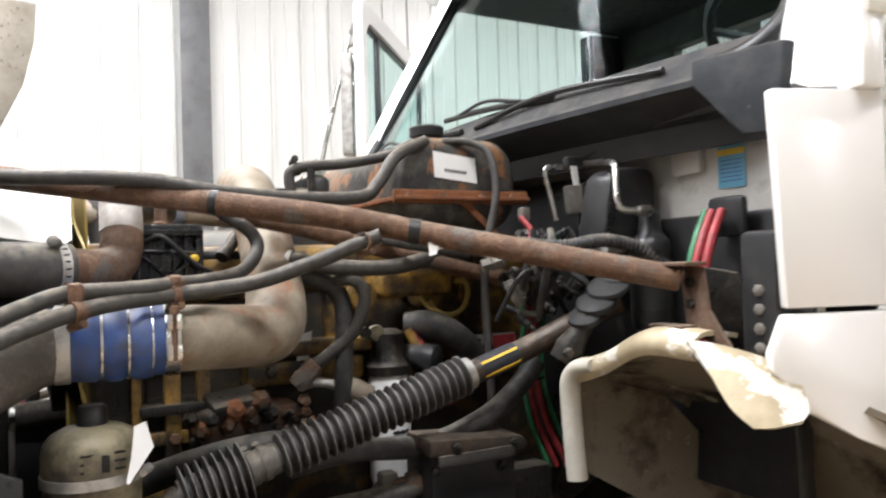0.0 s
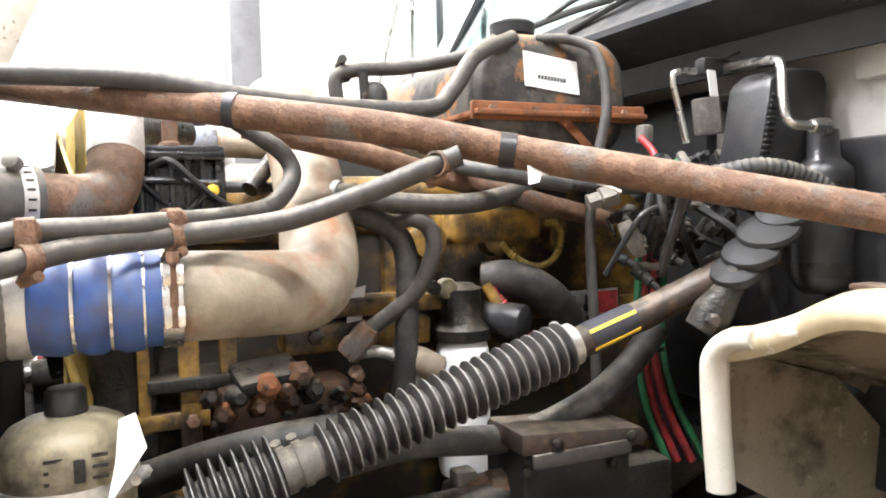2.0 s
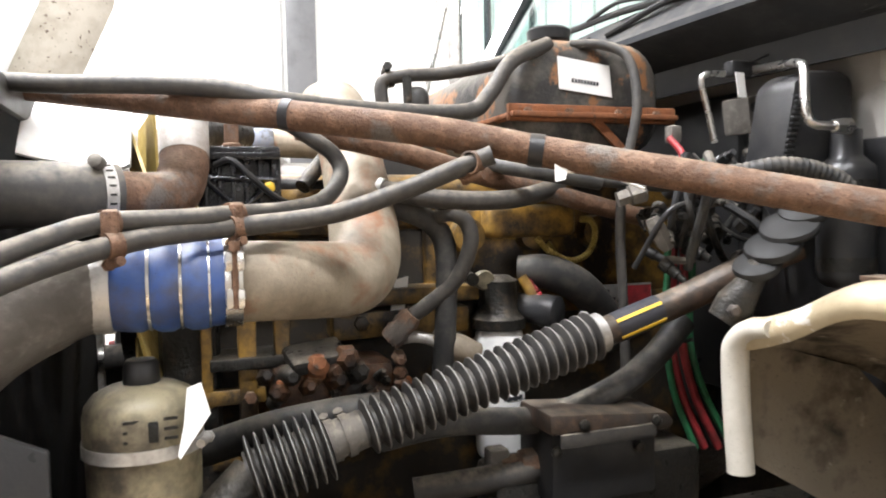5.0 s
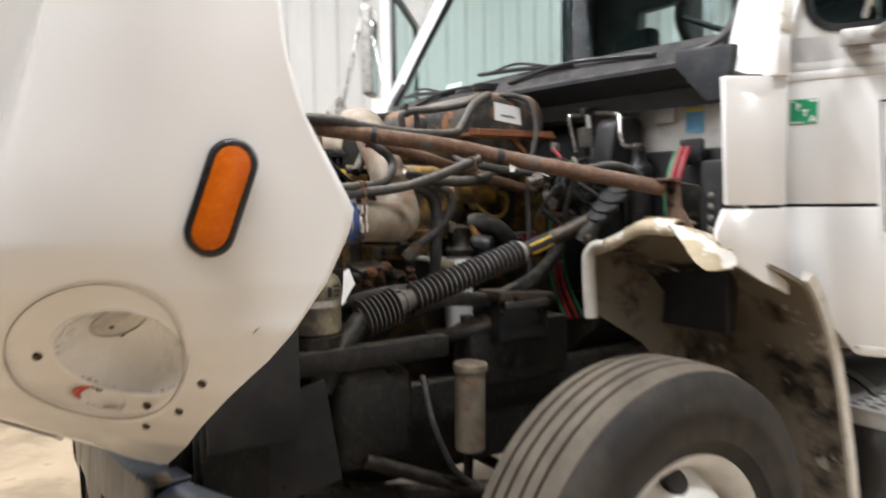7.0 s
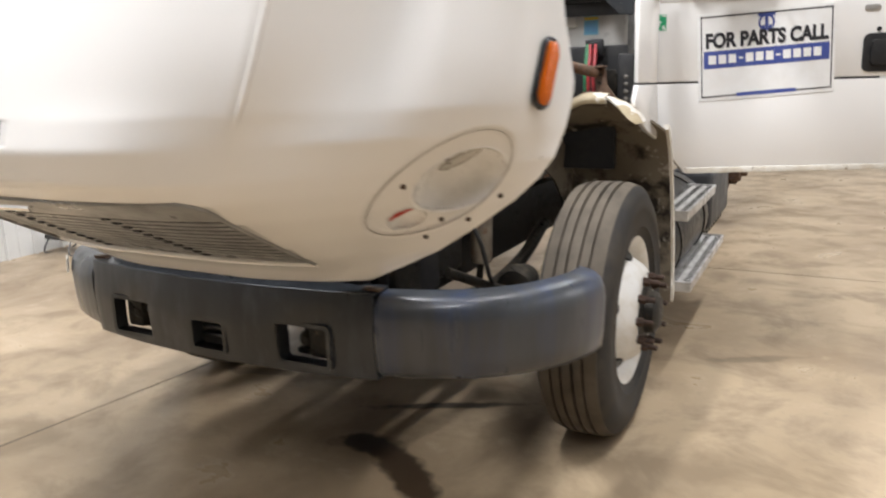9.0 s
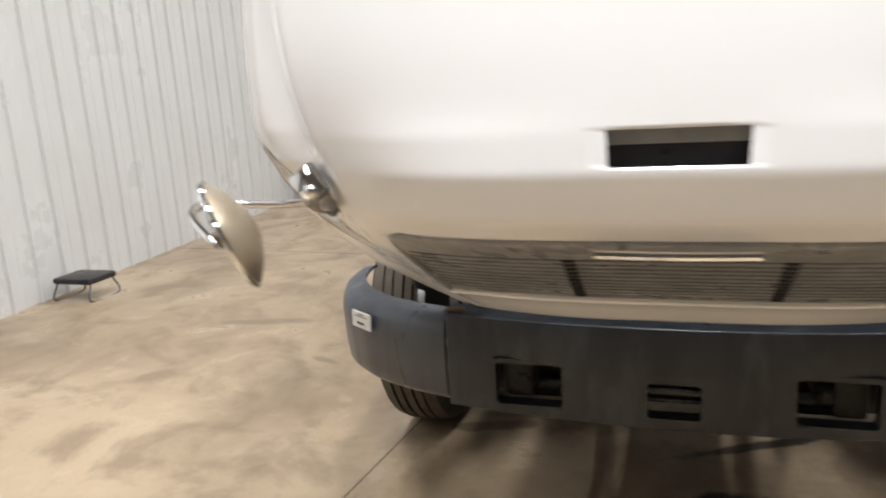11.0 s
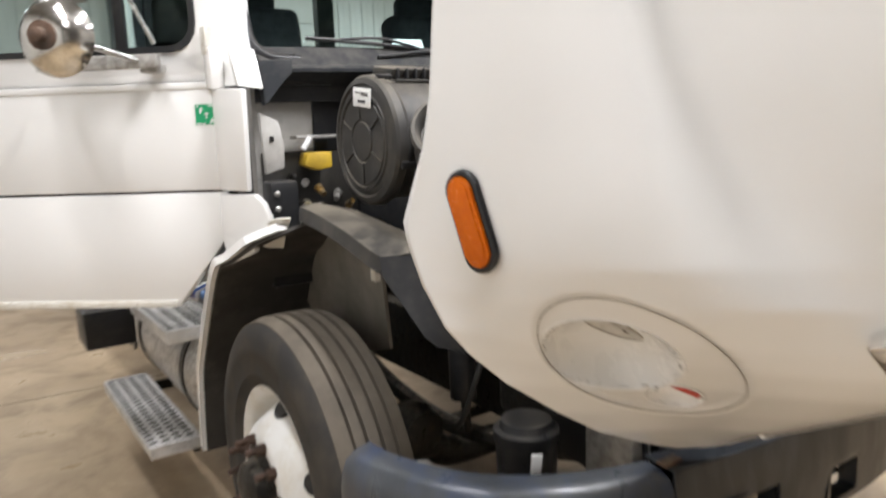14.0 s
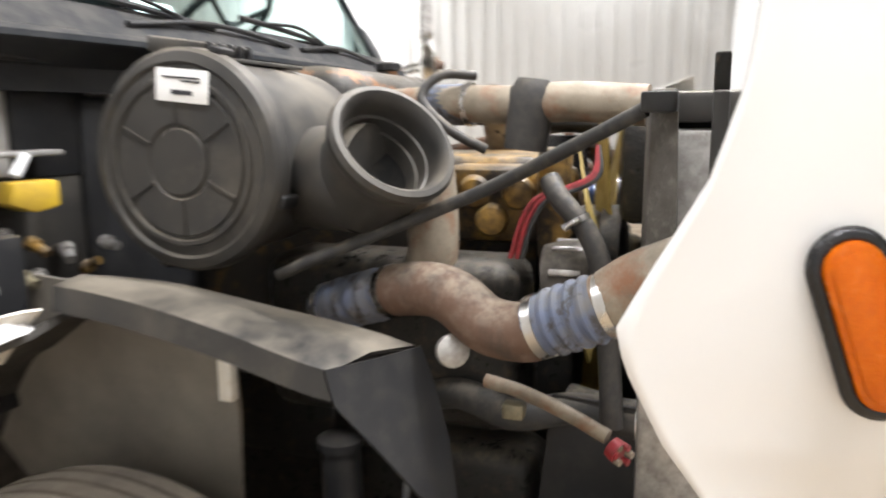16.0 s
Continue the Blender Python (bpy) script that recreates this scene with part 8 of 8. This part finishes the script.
part("foot_screw", turned(fc + fe * 0.076 + fg * 0.02, fe, [(0, 0.014), (0.010, 0.014), (0.016, 0.008), (0.018, 0.003)], 16), CHROME, foot)
part("foot_lug", boxed(fc + fe * 0.03 + fg * 0.050, (0.03, 0.03, 0.03), 0.006, fm), STEEL, foot)
mc, mn = Vector((-0.766, -1.81, 1.246)), Vector((-0.80, -0.46, -0.38)).normalized()
mm = part("hood_mirror", turned(mc, mn, [(-0.050, 0.004), (-0.046, 0.03), (-0.03, 0.07), (-0.008, 0.100), (0.0, 0.103), (0.001, 0.099), (-0.003, 0.085), (-0.008, 0.05), (-0.010, 0.004)], 48), MIRROR_BACK, hood, "round hood mirror with a dusty tan back on a bent chrome arm", angle=50)
part("mirror_rim", turned(mc, mn, [(-0.006, 0.100), (-0.005, 0.106), (0.0, 0.108), (0.005, 0.106), (0.005, 0.100), (-0.006, 0.099)], 48, False), CHROME, mm)
part("mirror_boss", turned(mc - mn * 0.012, mn, [(0, 0.016), (0.014, 0.016), (0.018, 0.010), (0.030, 0.010), (0.032, 0.005)], 14), STEEL, mm)
part("mirror_bracket", boxed(mc + mn * 0.012, (0.05, 0.03, 0.02), 0.005, Matrix((mn.cross((0, 0, 1)).normalized(), mn.cross(mn.cross((0, 0, 1))).normalized(), mn)).transposed()), RUST, mm, "rusty mirror bracket")
part("mirror_arm", tube([(-0.745, -1.560, 1.262), (-0.80, -1.62, 1.268), (-0.868, -1.70, 1.285), (-0.886, -1.735, 1.282), (-0.868, -1.775, 1.268), (-0.80, -1.825, 1.242), (-0.780, -1.832, 1.233)], 0.0085, 12), CHROME, mm, "bent chrome mirror arm")

# ---- loose things in the shop ----
def tool_chest(x, y, turn):
    root = thing("tool_chest", (x, y, 0), "blue rolling tool chest with open lid and goods on top", "tool chest")
    m = Euler((0, 0, turn)).to_matrix()
    at = lambda a, b, c: Vector((x, y, 0)) + m @ Vector((a, b, c))
    part("cabinet", boxed(at(0, 0, 1.0), (0.80, 0.50, 0.90), 0.012, m), TOOL_BLUE, root)
    for s in (-1, 1):
        part("side_panel", boxed(at(s * 0.388, 0, 0.335), (0.024, 0.50, 0.44), 0.004, m), TOOL_BLUE, root)
    part("back_panel", boxed(at(0, 0.24, 0.335), (0.75, 0.02, 0.44), 0.004, m), TOOL_BLUE, root)
    part("base", boxed(at(0, 0, 0.145), (0.82, 0.52, 0.07), 0.008, m), TOOL_BLUE, root)
    part("open_shelf_goods", boxed(at(-0.05, -0.05, 0.27), (0.60, 0.30, 0.18), 0.03, m), mat("dark_red_goods", (0.20, 0.05, 0.04), 0.6, 0, (0.02, 0.02, 0.02), 12, 0.5, 0.1, 0.2), root)
    z = 1.43
    for h in (0.095, 0.095, 0.095, 0.12, 0.20, 0.20):
        part("drawer", boxed(at(0, -0.256, z - h / 2), (0.76, 0.014, h - 0.010), 0.004, m), TOOL_BLUE, root)
        part("drawer_pull", boxed(at(0, -0.268, z - 0.018), (0.74, 0.016, 0.012), 0.003, m), TOOL_BLUE, root)
        z -= h
    part("top_edge", boxed(at(0, -0.02, 1.462), (0.84, 0.54, 0.024), 0.006, m), ALU, root)
    part("lid", boxed(at(0, 0.22, 1.65), (0.80, 0.03, 0.36), 0.006, m), TOOL_BLUE, root)
    for s in (-1, 1):
        part("lid_side", boxed(at(s * 0.39, 0.12, 1.60), (0.02, 0.20, 0.26), 0.004, m), TOOL_BLUE, root)
    for k, (dx, w, h) in enumerate(((-0.16, 0.22, 0.15), (0.03, 0.18, 0.10), (0.20, 0.20, 0.17))):
        part("tray_goods", boxed(at(dx, -0.03, 1.474 + h / 2), (w, 0.20, h), 0.03, m), LIME, root)
    for i in (-1, 1):
        for j in (-1, 1):
            part("castor", turned(at(i * 0.34 - 0.02, j * 0.19, 0.055), m @ Vector((1, 0, 0)), [(0, 0.055), (0.04, 0.055)], 20), RUBBER_DARK, root)


def drum_fan(x, y):
    root = thing("drum_fan", (x, y, 0), "blue drum fan on a black wheeled stand", "fan")
    n = Vector((-0.48, -0.87, -0.05)).normalized()
    c = Vector((x, y, 0.74))
    part("drum", turned(c - n * 0.40, n, [(0, 0.36), (0.01, 0.385), (0.60, 0.385), (0.62, 0.36), (0.62, 0.33), (0.02, 0.34)], 40, False), FAN_BLUE, root)
    # Black sleeve added to paint the drum's inside as dark as its shade.
    part("drum_inner_dark", turned(c - n * 0.37, n, [(0, 0.10), (0.0, 0.332), (0.56, 0.328)], 40, False), BLACK_DUSTY, root)
    part("motor", turned(c - n * 0.18, n, [(0, 0.05), (0.02, 0.11), (0.22, 0.11), (0.26, 0.05)], 24), BLACK, root)
    a, b, _ = frame_along(n)
    for k in range(5):
        t = radians(72 * k)
        u = a * math.cos(t) + b * math.sin(t)
        v = n.cross(u)
        part("blade", slab([c + n * 0.06 + u * 0.09 - v * 0.04, c + n * 0.10 + u * 0.09 + v * 0.04, c + n * 0.12 + u * 0.32 + v * 0.09, c + n * 0.05 + u * 0.32 - v * 0.09], n * 0.006), GALV, root)
    for k in range(14):
        r = 0.05 + 0.0225 * k
        part("guard_ring", tube([c + n * 0.225 + (a * math.cos(radians(t)) + b * math.sin(radians(t))) * r for t in range(0, 361, 20)], 0.003, 6, 2), BLACK, root)
    for k in range(8):
        t = radians(45 * k)
        part("guard_spoke", tube([c + n * 0.228 + (a * math.cos(t) + b * math.sin(t)) * 0.03, c + n * 0.225 + (a * math.cos(t) + b * math.sin(t)) * 0.37], 0.004, 6, 2), BLACK, root)
    side = n.cross((0, 0, 1)).normalized()
    fwd = Vector((n.x, n.y, 0)).normalized()
    base = Vector((x, y, 0))
    for s in (1, -1):
        part("stand_leg", tube([c + side * s * 0.40, base + side * s * 0.40 + Vector((0, 0, 0.16))], 0.022, 10, 2), BLACK, root)
        part("stand_bar", boxed(base + side * s * 0.40 + Vector((0, 0, 0.13)), (0.06, 0.90, 0.05), 0.006, Matrix((side, fwd, Vector((0, 0, 1)))).transposed()), BLACK, root)
    for s in (1, -1):
        part("cross_bar", boxed(base + fwd * s * 0.40 + Vector((0, 0, 0.10)), (1.0, 0.06, 0.05), 0.006, Matrix((side, fwd, Vector((0, 0, 1)))).transposed()), BLACK, root)
        for q in (1, -1):
            part("castor", turned(base + side * q * 0.46 + fwd * s * 0.40 + Vector((-0.015, 0, 0.04)), (1, 0, 0), [(0, 0.04), (0.03, 0.04)], 14), RUBBER_DARK, root)


drum_fan(-4.76, 6.72)
tool_chest(-4.64, 9.76, 0.03)
# a black plastic crate beside the chest
ct = thing("storage_crate", (-3.98, 9.45, 0), "black plastic storage crate on the floor", "crate")
part("crate_bottom", boxed((-3.98, 9.45, 0.015), (0.36, 0.30, 0.03), 0.004), BLACK, ct)
for dx, dy, sx, sy in ((0, -0.145, 0.36, 0.014), (0, 0.145, 0.36, 0.014), (-0.173, 0, 0.014, 0.276), (0.173, 0, 0.014, 0.276)):
    part("crate_side", boxed((-3.98 + dx, 9.45 + dy, 0.165), (sx, sy, 0.27), 0.004), BLACK_DUSTY, ct)
# two glowing slanted strips, added in place of light streaks on the far wall
for p, q in (((-5.56, 3.3), (-5.17, 1.98)), ((-4.93, 1.80), (-4.66, 0.45))):
    p, q = Vector((p[0], Y1 - 0.09, p[1])), Vector((q[0], Y1 - 0.09, q[1]))
    root = thing("wall_light_streak", q, "glowing slanted strip standing in for a light streak on the end wall", "lamp", "wall strip lights")
    way = (q - p).normalized()
    side = way.cross((0, 1, 0))
    part("streak_backing", slab([p - side * 0.07, p + side * 0.07, q + side * 0.07, q - side * 0.07], (0, 0.06, 0), 0.006), WALL, root)
    part("streak_glow_face", slab([p - side * 0.06, p + side * 0.06, q + side * 0.06, q - side * 0.06], (0, -0.025, 0), 0.006), STREAK_GLOW, root)
# a black creeper by the wall
cr = thing("creeper_stool", (-4.50, 1.60, 0), "low black creeper stool on a wire frame", "stool")
part("seat_pad", boxed((-4.50, 1.60, 0.16), (0.36, 0.30, 0.05), 0.015), BLACK, cr)
for i in (-1, 1):
    part("wire_leg", tube([(-4.50 + 0.16 * i, 1.48, 0.14), (-4.50 + 0.18 * i, 1.45, 0.008), (-4.50 + 0.18 * i, 1.75, 0.008), (-4.50 + 0.16 * i, 1.72, 0.14)], 0.008, 8), GALV, cr)
# sectional door at the far end
dr = thing("overhead_door", (3.2, Y1 - 0.1, 0), "white sectional overhead door with a grey frame", "door", kind="structure")
for k in range(8):
    part("door_panel", boxed((3.2, Y1 - 0.10, 0.27 + 0.53 * k), (4.2, 0.06, 0.52), 0.01), WALL, dr)
for x in (1.05, 5.35):
    part("door_frame", boxed((x, Y1 - 0.10, 2.2), (0.12, 0.10, 4.4), 0.01), GALV, dr)
